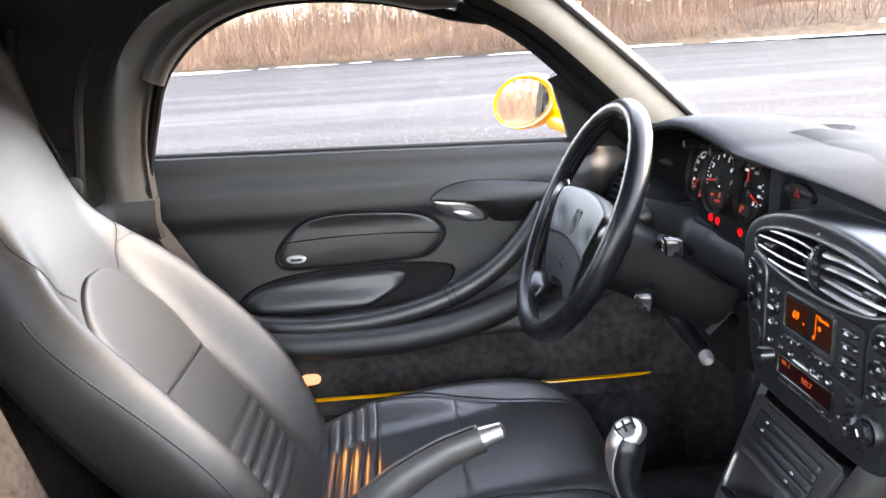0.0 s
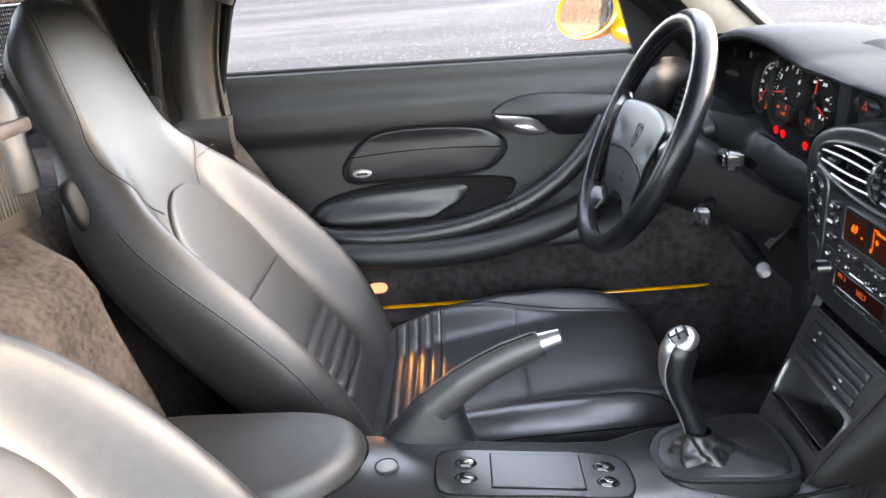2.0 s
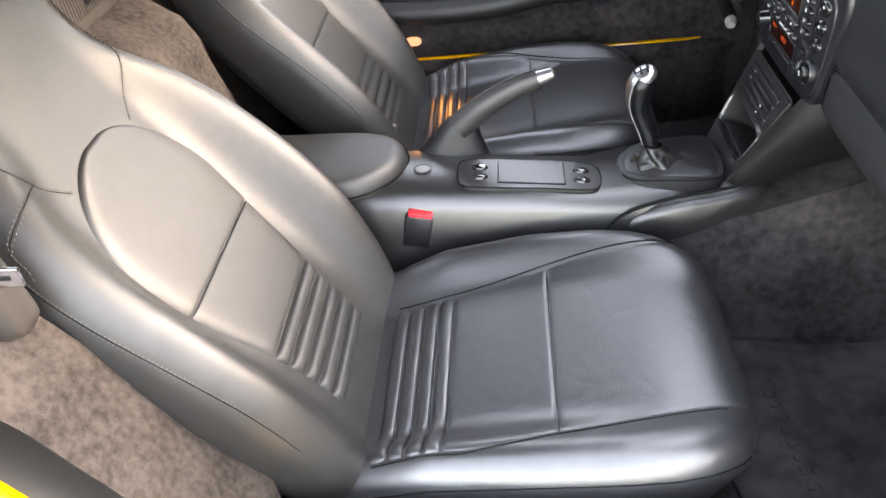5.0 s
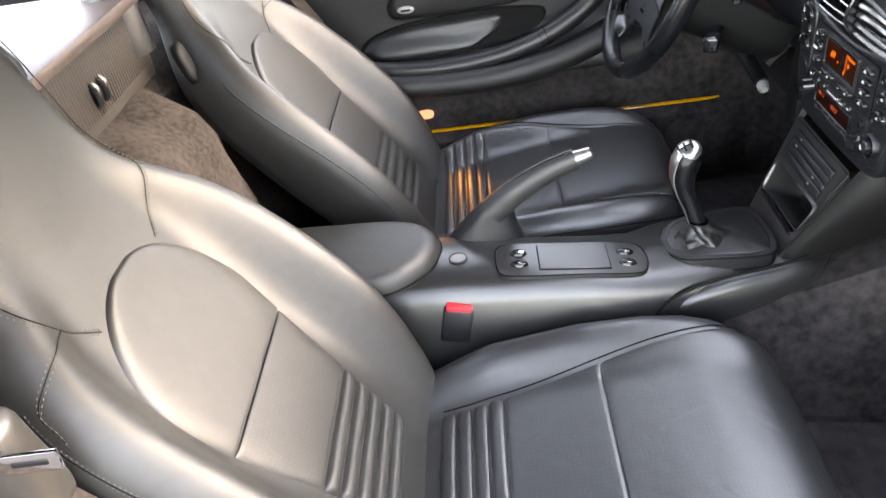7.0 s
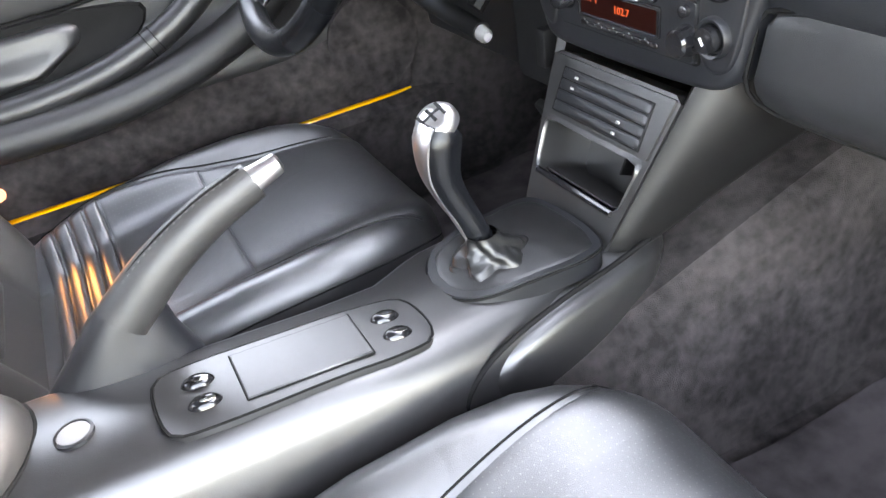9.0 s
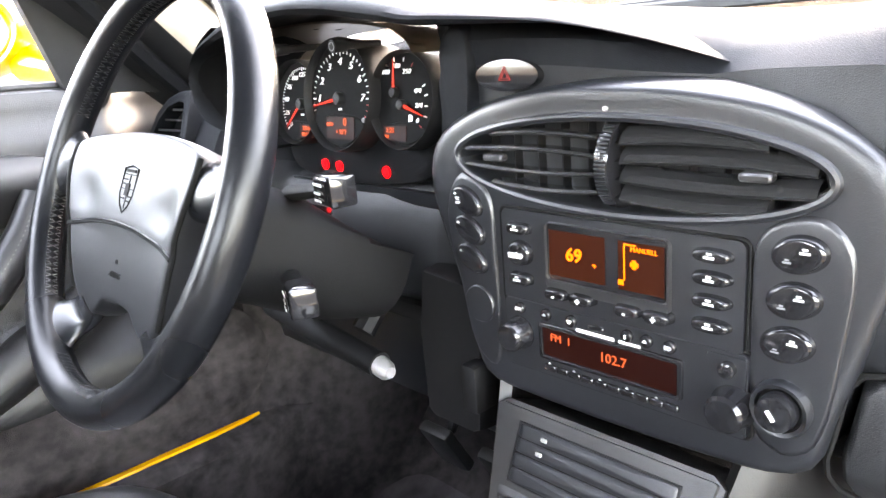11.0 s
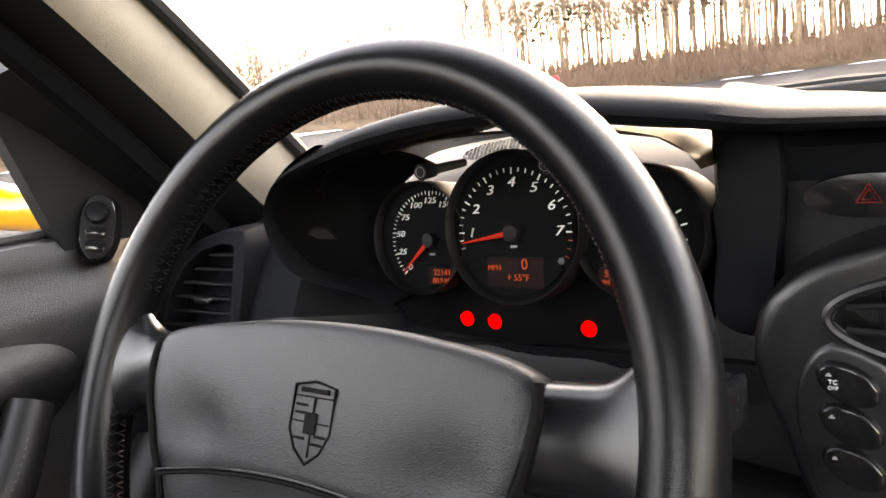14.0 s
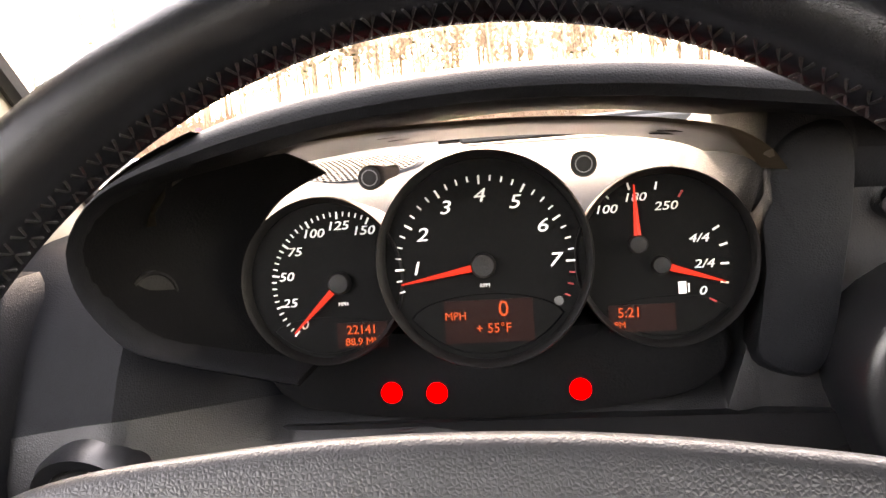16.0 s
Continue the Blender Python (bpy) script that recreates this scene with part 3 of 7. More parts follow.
# ---- car shell ----
def shell():
    tagged(part("floor", rbox((1.75, 1.46, 0.04), (0.22, 0, 0.10), 0.005), CARPET_DARK), "charcoal carpeted car floor", "floor", kind="structure")
    # front bulkhead and toe board
    prof = crom([(0.66, 0.122), (0.80, 0.135), (0.93, 0.25), (1.02, 0.45), (1.06, 0.80)], 18)
    rows = [[(x, y, z) for x, z in prof] for y in np.linspace(-0.76, 0.76, 20)]
    tagged(part("wall_front", slab(rows, (0.03, 0, -0.01)), CARPET_DARK), "charcoal carpeted toe board of the footwells", "bulkhead", kind="structure")
    # rear bulkhead, carpeted, stepping up behind the seats
    prof = crom([(-0.40, 0.12), (-0.47, 0.40), (-0.52, 0.60), (-0.55, 0.73), (-0.62, 0.78), (-1.0, 0.80)], 30)
    rows = [[(x - 0.012 * noise.noise((6 * y, 8 * z, 1)) + 0.095 * smooth(-0.21, -0.14, y) * smooth(0.165, 0.09, y) * smooth(0.28, 0.44, z) * smooth(0.80, 0.68, z), y, z + 0.014 * noise.noise((7 * y, 9 * x, 3))) for x, z in prof] for y in np.linspace(-0.76, 0.76, 110)]
    tagged(part("wall_rear", slab(rows, (-0.03, 0, -0.03)), CARPET), "brown-grey carpeted bulkhead behind the seats", "bulkhead", kind="structure")
    # carpeted inner sides beside and behind the seats
    for s, nm in ((1, "wall_left"), (-1, "wall_right")):
        rows = []
        for x, z0, y in ((-0.62, 0.80, 0.66), (-0.50, 0.78, 0.655), (-0.40, 0.74, 0.65), (-0.34, 0.64, 0.645), (-0.27, 0.48, 0.64), (-0.20, 0.36, 0.635)):
            rows.append([(x, s * y, z) for z in np.linspace(0.12, z0, 10)] + [(x, s * (y + 0.02), z0 + 0.006), (x, s * (y + (0.05 if s > 0 else 0.10)), z0 + 0.002)])
        tagged(part(nm, slab(rows, (0, s * 0.02, 0)), CARPET), "brown-grey carpet on the inner side behind the sill", "side trim", kind="structure")
    # kick panels in the footwells
    for s, nm in ((1, "wall_kick_left"), (-1, "wall_kick_right")):
        rows = [[(x, s * (0.665 - 0.05 * smooth(0.6, 0.95, x)), z) for z in np.linspace(0.11, 0.66, 8)] for x in np.linspace(0.62 if s > 0 else 0.66, 1.04, 10)]
        tagged(part(nm, slab(rows, (0, s * 0.03, 0)), CARPET_DARK), "charcoal carpeted kick panel of the footwell", "kick panel", kind="structure")
    # tunnel under console
    st = [(-0.55, 0.13, 0.40), (-0.1, 0.13, 0.34), (0.25, 0.13, 0.32), (0.5, 0.14, 0.34), (0.75, 0.16, 0.44), (1.04, 0.18, 0.52)]
    rows = []
    for x in np.linspace(-0.55, 1.04, 30):
        hw, z = table(st, x)
        w = 0.006 * noise.noise((x * 9, 0, 0))
        rows.append([(x, -hw - 0.045, 0.10), (x, -hw - 0.03, 0.14), (x, -hw - 0.02 + w, 0.22), (x, -hw + 0.005, z - 0.03), (x, -hw + 0.03, z), (x, hw - 0.03, z), (x, hw - 0.005, z - 0.03), (x, hw + 0.02, 0.22), (x, hw + 0.03, 0.14), (x, hw + 0.045, 0.10)])
    tagged(part("tunnel", loft(rows, ring=True), CARPET_DARK), "charcoal carpeted centre tunnel of the floor", "tunnel", kind="structure")
    # sills: painted strip with a rubber seal
    for s, off in ((1, 0.0), (-1, 0.055)):
        bm = slab([[(x, s * (0.652 + off) + (0.036 * smooth(0.56, 0.74, x) if s > 0 else 0), 0.350), (x, s * (0.658 + off) + (0.036 * smooth(0.56, 0.74, x) if s > 0 else 0), 0.356), (x, s * 0.76, 0.358), (x, s * 0.81, 0.34), (x, s * 0.83, 0.27)] for x in np.linspace(-0.42, 0.655 if s < 0 else 0.74, 24)], (0, 0, -0.05))
        bmesh.ops.translate(bm, verts=bm.verts, vec=(0, 0, -0.017 if s > 0 else 0))
        tagged(part("sill", bm, YELLOW), "yellow painted door sill", "door sill", kind="structure")
        rows = [[(x, s * (0.625 + off), 0.12), (x, s * (0.628 + off), 0.30), (x, s * (0.622 + off), 0.338), (x, s * (0.640 + off), 0.352), (x, s * (0.6530 + off), 0.3545)] for x in np.linspace(-0.36, 0.66, 24)]
        if s > 0:
            rows = [[(p[0] * 1.12, p[1] + 0.035 * smooth(0.56, 0.74, p[0] * 1.12), p[2] - 0.0165) for p in r] for r in rows]
        tagged(part("sill_trim", slab(rows, (0, s * 0.01, -0.012)), CARPET_DARK if s > 0 else PLASTIC), "dark sill trim below the door", "sill trim", kind="structure")


shell()


# ---- soft top, pillars and windscreen ----
ROOF_MID = [(0.19, 1.225), (0.05, 1.255), (-0.15, 1.265), (-0.35, 1.26), (-0.62, 1.235), (-0.86, 1.10), (-1.06, 0.86)]
ROOF_EDGE = [(0.245, 1.135), (0.08, 1.180), (-0.12, 1.188), (-0.25, 1.150), (-0.345, 1.065), (-0.385, 0.96), (-0.41, 0.87)]


def soft_top():
    mid, edge = crom(ROOF_MID, 30), crom(ROOF_EDGE, 30)
    rows = []
    for a, b in zip(mid, edge):
        r = []
        for u in np.linspace(-1, 1, 33):
            t = abs(u) ** (2.6 + 1.6 * smooth(-0.2, -0.6, a[0]))
            r.append((a[0] * (1 - t) + b[0] * t, 0.685 * u, a[1] * (1 - t) + b[1] * t))
        rows.append(r)
    bm = slab(rows, (0, 0, 0.025))
    # opening for the rear window, its pane let in flush
    bm.faces.ensure_lookup_table()
    gone = [f for f in bm.faces if -1.04 < f.calc_center_median().x < -0.60 and abs(f.calc_center_median().y) < 0.56]
    bmesh.ops.delete(bm, geom=gone, context="FACES")
    top = part("ceiling", bm, HEADLINER)
    skirt = part("skirt", slab([[Vector(p), Vector(p) * 0.98 + Vector((0, 0, -0.035)), Vector((p[0] * 0.97, p[1], 0.765))] for p in rows[-1]], (-0.012, 0, 0)), HEADLINER)
    tagged(skirt, "black cloth skirt along the foot of the soft top", "soft top", kind="structure")
    pane = part("rear_window", loft([[Vector(p) + Vector((0, 0, 0.012)) for p in r if abs(p[1]) < 0.60] for r in rows if -1.06 < r[16][0] < -0.58]), GLASS)
    pane.visible_shadow = False
    tagged(pane, "clear plastic rear window of the soft top", "rear window", kind="structure")
    tagged(top, "closed black cloth soft top seen from inside", "soft top", kind="structure")
    for s in (1, -1):
        rail = thing("roof_rail", "black padded roof rail with rubber seal", "roof rail", kind="structure")
        pts = [(p[0], s * 0.672, p[1] - 0.012 + 0.014 * smooth(0.16, 0.245, p[0])) for p in edge[:24]]
        part("rail", tube(pts, [0.026 - 0.012 * smooth(0.14, 0.245, p[0]) for p in pts], 10, squash=0.8), PILLAR, rail)
        part("seal", tube([(0.285, s * 0.676, 1.105)] + [(p[0] + 0.004, s * 0.692, p[1] - 0.026) for p in edge[1:]], 0.011, 8), LINER, rail)
        # rear quarter pillar trim
        pil = thing("pillar_trim", "dark satin pillar trim behind the side window", "pillar trim", kind="structure")
        path = crom([(-0.448, 0.80), (-0.446, 0.86), (-0.436, 0.93), (-0.412, 1.01), (-0.375, 1.085), (-0.315, 1.14), (-0.23, 1.172)], 24)
        rows = []
        for k, (x, z) in enumerate(path):
            q = path[min(k + 1, 23)] - path[max(k - 1, 0)]
            t = Vector((q[0], 0, q[1])).normalized()
            n = Vector((t.z, 0, -t.x))
            w = 0.052 - 0.02 * k / 23
            c = Vector((x, s * 0.672, z))
            sec = [(-1.0, 0.015), (-0.9, -0.012), (-0.5, -0.024), (0.2, -0.022), (0.75, -0.006), (0.85, 0.004), (1.0, 0.0), (1.02, 0.02)]
            rows.append([c + n * (w * a) + Vector((0, s * b, 0)) for a, b in sec])
        part("upper_trim", slab(rows, (0, s * 0.012, 0)), PILLAR, pil)
        rows = [[(x, s * (0.652 - 0.012 * math.sin(math.pi * k / 8)), z) for x in np.linspace(-0.53, -0.385, 8)] for k, z in enumerate(np.linspace(0.72, 0.80, 9))]
        part("lower_trim", slab(rows, (0, s * 0.03, 0)), PILLAR, pil)
        # linkage of the folding roof
        lk = thing("roof_linkage", "black steel folding-roof linkage arms with pivot bolts", "roof linkage")
        for pts in ([(-0.52, 0.63, 0.80), (-0.50, 0.62, 0.90), (-0.475, 0.61, 1.02), (-0.42, 0.60, 1.10), (-0.33, 0.60, 1.15)], [(-0.56, 0.60, 0.79), (-0.56, 0.60, 0.93), (-0.575, 0.58, 1.03), (-0.55, 0.57, 1.13)]):
            part("arm", tube([(x, s * y, z) for x, y, z in crom(pts, 16)], 0.0085, 8, squash=1.8), DARK, lk)
        for x, z in ((-0.515, 0.845), (-0.555, 0.865)):
            part("pivot", lathe([(0.017, -0.006), (0.017, 0.004), (0.008, 0.008), (0.001, 0.008)], Matrix.Translation((x, s * 0.605, z)) @ Matrix.Rotation(radians(90 * s), 4, "X"), 16), PLASTIC, lk)
        part("bracket", rbox((0.06, 0.03, 0.12), (-0.535, s * 0.64, 0.85), 0.008), DARK, lk)
        # windscreen pillar
        ap = thing("windscreen_pillar", "windscreen pillar, trim painted tan where lit and dark in shade", "windscreen pillar", kind="structure")
        a, b = crom([(0.238, 0.662, 1.140), (0.345, 0.660, 1.085), (0.475, 0.682, 0.975), (0.60, 0.705, 0.852), (0.70, 0.722, 0.76)], 20), crom([(0.36, 0.622, 1.175), (0.47, 0.632, 1.085), (0.60, 0.650, 0.975), (0.735, 0.672, 0.855), (0.84, 0.69, 0.77)], 20)
        rows = []
        for p, q in zip(a, b):
            p, q = Vector((p[0], s * p[1], p[2])), Vector((q[0], s * q[1], q[2]))
            out = Vector((-0.35, -s * 0.75, -0.25)).normalized()
            rows.append([p.lerp(q, t) + out * (0.022 * math.sin(math.pi * min(1, t * 1.05)) ** 0.7) for t in (0, 0.08, 0.16, 0.24, 0.32, 0.38, 0.38, 0.46, 0.54, 0.62, 0.7, 0.8, 0.9, 1.0)])
        # One trim in two colours: lit half painted tan, shaded half painted dark.
        part("lit_trim", slab([r[6:] for r in rows], (0.02, s * 0.03, 0.015)), TRIM_LIT, ap)
        part("shaded_trim", slab([r[:6] for r in rows], (0.02, s * 0.03, 0.015)), DARK, ap, "shaded half of the pillar trim, painted dark")
        part("screen_seal", tube([(q[0] + 0.006, s * (q[1] - 0.004), q[2]) for q in b], 0.008, 8), RUBBER, ap)
        part("door_seal", tube([(p[0] - 0.004, s * (p[1] + 0.010), p[2] - 0.004) for p in a], 0.015, 8), LINER, ap)
        fill = [Vector((p[0], s * (p[1] - 0.004), p[2])) for p in a if p[2] < 1.0]
        part("pillar_fill", slab([[p, p.lerp(Vector((p.x - 0.02, s * 0.752, p.z - 0.015)), 0.5), Vector((p.x - 0.03, s * 0.752, p.z - 0.02))] for p in fill], (0.012, 0, 0.012)), DARK, ap)
        part("outer_skin", tube([((p[0] + q[0]) / 2 + 0.01, s * ((p[1] + q[1]) / 2 + 0.045), (p[2] + q[2]) / 2 + 0.02) for p, q in zip(a, b)], 0.034, 10), YELLOW, ap)
    hd = part("header_rail", tube([(0.30 - 0.09 * (1 - (y / 0.64) ** 2), y, 1.165 + 0.045 * (1 - (y / 0.64) ** 2)) for y in np.linspace(-0.64, 0.64, 21)], 0.036, 10, squash=0.7), PILLAR)
    tagged(hd, "dark windscreen header rail", "header rail", kind="structure")
    rows = []
    for u in np.linspace(-1, 1, 21):
        f = 1 - u * u
        a, b = Vector((0.30 - 0.09 * f, 0.64 * u, 1.165 + 0.045 * f + 0.012)), Vector((0.352 + 0.14 * f, 0.628 * u, 1.187 + 0.03 * f))
        rows.append([a.lerp(b, t) + Vector((0, 0, 0.012 * math.sin(math.pi * t))) for t in np.linspace(0, 1, 7)])
    tagged(part("header_panel", slab(rows, (0, 0, 0.018)), HEADLINER), "black lined panel above the windscreen", "header panel", kind="structure")
    rows = []
    for t in np.linspace(0, 1, 9):
        r = []
        for u in np.linspace(-1, 1, 17):
            w = 0.625 + 0.05 * t
            r.append((0.345 + 0.385 * t + (0.20 + 0.16 * t) * (1 - u * u) - 0.06 * (1 - t) * (1 - u * u), u * w, 1.185 - 0.33 * t + 0.03 * (1 - u * u) * (1 - t)))
        rows.append(r)
    ws = part("windscreen", loft(rows), GLASS)
    ws.visible_shadow = False
    tagged(ws, "clear raked windscreen glass", "windscreen", kind="structure")
    # side glass of the driver's door
    rows = []
    outline_top = crom(ROOF_EDGE[:6], 20)
    for x, z in outline_top:
        rows.append([(x, 0.765 + (0.695 - 0.765) * t, 0.86 + (z - 0.02 - 0.86) * t) for t in np.linspace(0, 1, 6)])
    sg = part("side_window", loft(rows), GLASS)
    sg.visible_shadow = False
    tagged(sg, "clear raised side window of the driver's door", "side window", kind="structure")
    # roll bars with net
    for s in (1, -1):
        rb = thing("roll_bar", "black padded roll bar hoop with mesh wind net", "roll bar", "two roll bars")
        hoop = crom([(-0.555, 0.185, 0.80), (-0.56, 0.198, 0.95), (-0.565, 0.228, 1.06), (-0.57, 0.29, 1.145), (-0.575, 0.395, 1.182), (-0.57, 0.50, 1.145), (-0.565, 0.560, 1.06), (-0.56, 0.590, 0.95), (-0.555, 0.60, 0.80)], 44)
        part("hoop", tube([(x - 0.025, s * y, z) for x, y, z in hoop], 0.032, 16), LEATHER, rb)
        part("foot_cover", tube([(-0.580, s * 0.192, 0.945), (-0.578, s * 0.188, 0.92), (-0.575, s * 0.185, 0.80)], [0.033, 0.042, 0.045], 16), PLASTIC, rb)
        bm = bmesh.new()
        for y in np.arange(0.235, 0.54, 0.0062):
            top = 1.06 + 0.085 * math.sqrt(max(0, 1 - ((y - 0.385) / 0.155) ** 2))
            rbox((0.0012, 0.0024, top - 0.86), (-0.585, s * y, (top + 0.86) / 2), 0, bm=bm)
        for z in np.arange(0.865, 1.145, 0.0062):
            w = 0.155 if z < 1.06 else 0.155 * math.sqrt(max(0, 1 - ((z - 1.06) / 0.085) ** 2))
            rbox((0.0012, 2 * w, 0.0030), (-0.5865, s * 0.385, z), 0, bm=bm)
        part("wind_net", bm, DARK, rb)
    # rear window of the soft top, pale daylight behind the net
    box = thing("rear_storage_box", "taupe ribbed storage box behind the seats with grey lid", "storage box")
    part("box", rbox((0.10, 0.46, 0.13), (-0.60, -0.02, 0.815), 0.01), BOX, box)
    part("lid", rbox((0.27, 0.47, 0.022), (-0.665, -0.02, 0.893), 0.007), LID, box, "grey plastic lid")
    for y in np.arange(-0.23, 0.20, 0.0085):
        part("rib", rbox((0.003, 0.0060, 0.095), (-0.5500, y, 0.825), 0.0012, 1), BOX, box)
    for y in (-0.030, -0.002):
        part("latch", tube([(-0.546, y, 0.795), (-0.541, y, 0.800), (-0.540, y, 0.825), (-0.546, y, 0.832)], 0.006, 8), CONSOLE, box)


soft_top()


# ---- seats ----
BACK = [(0.26, -0.100, 0.215, 0.02), (0.33, -0.135, 0.235, 0.045), (0.45, -0.212, 0.252, 0.072), (0.55, -0.285, 0.256, 0.075), (0.65, -0.350, 0.250, 0.060), (0.72, -0.388, 0.232, 0.040),
        (0.77, -0.410, 0.200, 0.022), (0.81, -0.425, 0.170, 0.010), (0.86, -0.440, 0.150, 0.003), (0.92, -0.458, 0.144, 0.0), (0.98, -0.476, 0.137, 0.0), (1.03, -0.494, 0.122, 0.0), (1.06, -0.512, 0.10, 0.0), (1.078, -0.535, 0.06, 0.0)]
BACK_C = crom(BACK, 64)
CUSH = [(-0.20, 0.245, 0.215, 0.02), (-0.12, 0.275, 0.228, 0.040), (0.0, 0.312, 0.245, 0.050), (0.15, 0.336, 0.254, 0.046), (0.26, 0.350, 0.254, 0.036), (0.32, 0.356, 0.248, 0.028), (0.36, 0.357, 0.237, 0.022), (0.39, 0.355, 0.222, 0.016),
        (0.41, 0.351, 0.207, 0.011), (0.428, 0.343, 0.186, 0.006), (0.442, 0.330, 0.158, 0.003), (0.451, 0.312, 0.125, 0.001), (0.456, 0.290, 0.09, 0.0), (0.458, 0.262, 0.055, 0.0)]


LEAN = [0.0]  # how far the back being built is reclined, in degrees


def back_frame(z):
    a = BACK_C
    x0, hw, bol = [float(np.interp(z, a[:, 0], a[:, j])) for j in (1, 2, 3)]
    zu, zl = min(1.078, z + 0.012), max(0.26, z - 0.012)
    t = Vector((float(np.interp(zu, a[:, 0], a[:, 1]) - np.interp(zl, a[:, 0], a[:, 1])), 0, zu - zl)).normalized()
    turn = Matrix.Rotation(radians(-LEAN[0]), 3, "Y")
    hinge = Vector((-0.12, 0, 0.32))
    return hinge + turn @ (Vector((x0, 0, z)) - hinge), turn @ Vector((t.z, 0, -t.x)), hw, bol


def bol_h(a, bol):
    return bol * smooth(0.50, 0.86, abs(a))


def back_pt(z, y, h):
    o, n, hw, bol = back_frame(z)
    e = max(0, (abs(y / hw) - 0.80) / 0.20)
    drop = 0.055 * (1 - math.sqrt(max(0, 1 - e * e)))
    return o + n * (bol_h(y / hw, bol) + h - drop) + Vector((0, y, 0))


def cush_pt(x, y, h):
    z, hw, bol = table(CUSH, x)
    e = max(0, (abs(y / hw) - 0.80) / 0.20)
    return Vector((x, y, z + bol_h(y / hw, bol) + h - 0.05 * (1 - math.sqrt(max(0, 1 - e * e)))))


def seat(y0, lean, out):
    LEAN[0] = lean
    s = thing("sports_seat", "black leather sports seat with ribbed centre and integral headrest", "car seat", "two front seats", at=(0, y0, 0))
    us = np.sin(np.linspace(-1, 1, 41) * math.pi / 2 * 0.98)
    us = us / us[-1]
    rows = []
    for z in BACK_C[:, 0]:
        o, n, hw, bol = back_frame(z)
        th = 0.115 - 0.035 * smooth(0.75, 0.9, z)
        th *= 1 - 0.45 * smooth(1.0, 1.08, z)
        ring = []
        for u in us:
            e = max(0, (abs(u) - 0.80) / 0.20)
            r = min(0.055, th * 0.55)
            h = bol_h(u, bol) - r * (1 - math.sqrt(max(0, 1 - e * e))) - 0.012 * u * u * smooth(0.78, 0.86, z)
            ring.append(o + n * h + Vector((0, u * hw, 0)))
        for u in (0.99, 0.94, 0.85, 0.5, 0.0, -0.5, -0.85, -0.94, -0.99):
            ring.append(o - n * (th * (1.0 if abs(u) < 0.9 else 0.90 if abs(u) < 0.95 else 0.70) - bol * 0.4) + Vector((0, u * hw, 0)))
        rows.append(ring)
    part("backrest", loft(rows, ring=True), LEATHER, s)

    def arch(z):
        w = 0.098 + 0.042 * smooth(0.36, 0.62, z)
        w *= math.sqrt(max(0.0, 1 - max(0, (z - 0.61) / 0.134) ** 2))
        return -w, w

    def pad(name, zs, wfun, lift, pt, sides=25, mt=LEATHER, sharp=12):
        rows = []
        for i, z in enumerate(zs):
            v = 2 * i / (len(zs) - 1) - 1
            lo, hi = wfun(z)
            rows.append([pt(z, lo + (hi - lo) * (u + 1) / 2, lift * (max(0.0, (1 - abs(u)**12) * (1 - abs(v)**sharp))) ** 0.55 - 0.004) for u in np.sin(np.linspace(-1, 1, sides) * math.pi / 2)])
        return part(name, loft(rows), mt, s)

    pad("upper_insert", [0.552, 0.5525, 0.5535, 0.555, 0.558, 0.563] + [0.568 + 0.175 * t for t in 1 - (1 - np.linspace(0, 1, 24)) ** 1.7], arch, 0.012, back_pt, 27)
    pad("middle_insert", 0.4997 + 0.0508 * np.sin(np.linspace(-1, 1, 20) * math.pi / 2), arch, 0.010, back_pt, mt=PERF_BACK)
    for k in range(5):
        z = 0.331 + 0.0232 * k
        pad("back_rib", np.linspace(z, z + 0.0226, 9), arch, 0.013, back_pt, mt=PERF_BACK, sharp=3)
    rows = []
    for x in list(np.linspace(-0.20, 0.36, 28)) + [0.375, 0.39, 0.40, 0.41, 0.419, 0.428, 0.435, 0.442, 0.447, 0.451, 0.454, 0.456, 0.457, 0.458]:
        z, hw, bol = table(CUSH, x)
        ring = [cush_pt(x, u * hw, 0) for u in us]
        for u in (0.90, 0.8, 0, -0.8, -0.90):
            ring.append((x - 0.05 * smooth(0.3, 0.44, x), u * hw, 0.19))
        rows.append(ring)
    part("cushion", loft(rows, ring=True), LEATHER_WORN, s)

    def cw(x):
        edge = 0.95 * table(CUSH, x)[1]
        inner = min(edge, 0.135 + 0.058 * smooth(-0.05, 0.40, x))
        outer = min(edge, table([(-0.10, 0.200), (0.05, 0.208), (0.12, 0.196), (0.18, 0.180), (0.28, 0.158), (0.39, 0.140), (0.46, 0.135)], x)[0])
        return (-inner, outer) if out > 0 else (-outer, inner)

    for k in range(4):
        x = -0.085 + 0.0262 * k
        pad("cushion_rib", np.linspace(x, x + 0.0258, 9), cw, 0.012, cush_pt, mt=PERF_SEAT, sharp=3)
    pad("middle_cushion_insert", 0.0980 + 0.0770 * np.sin(np.linspace(-1, 1, 22) * math.pi / 2), cw, 0.010, cush_pt, mt=PERF_SEAT)
    pad("front_cushion_insert", 0.3085 + 0.1315 * np.sin(np.linspace(-1, 1, 26) * math.pi / 2), cw, 0.010, cush_pt, mt=PERF_SEAT)
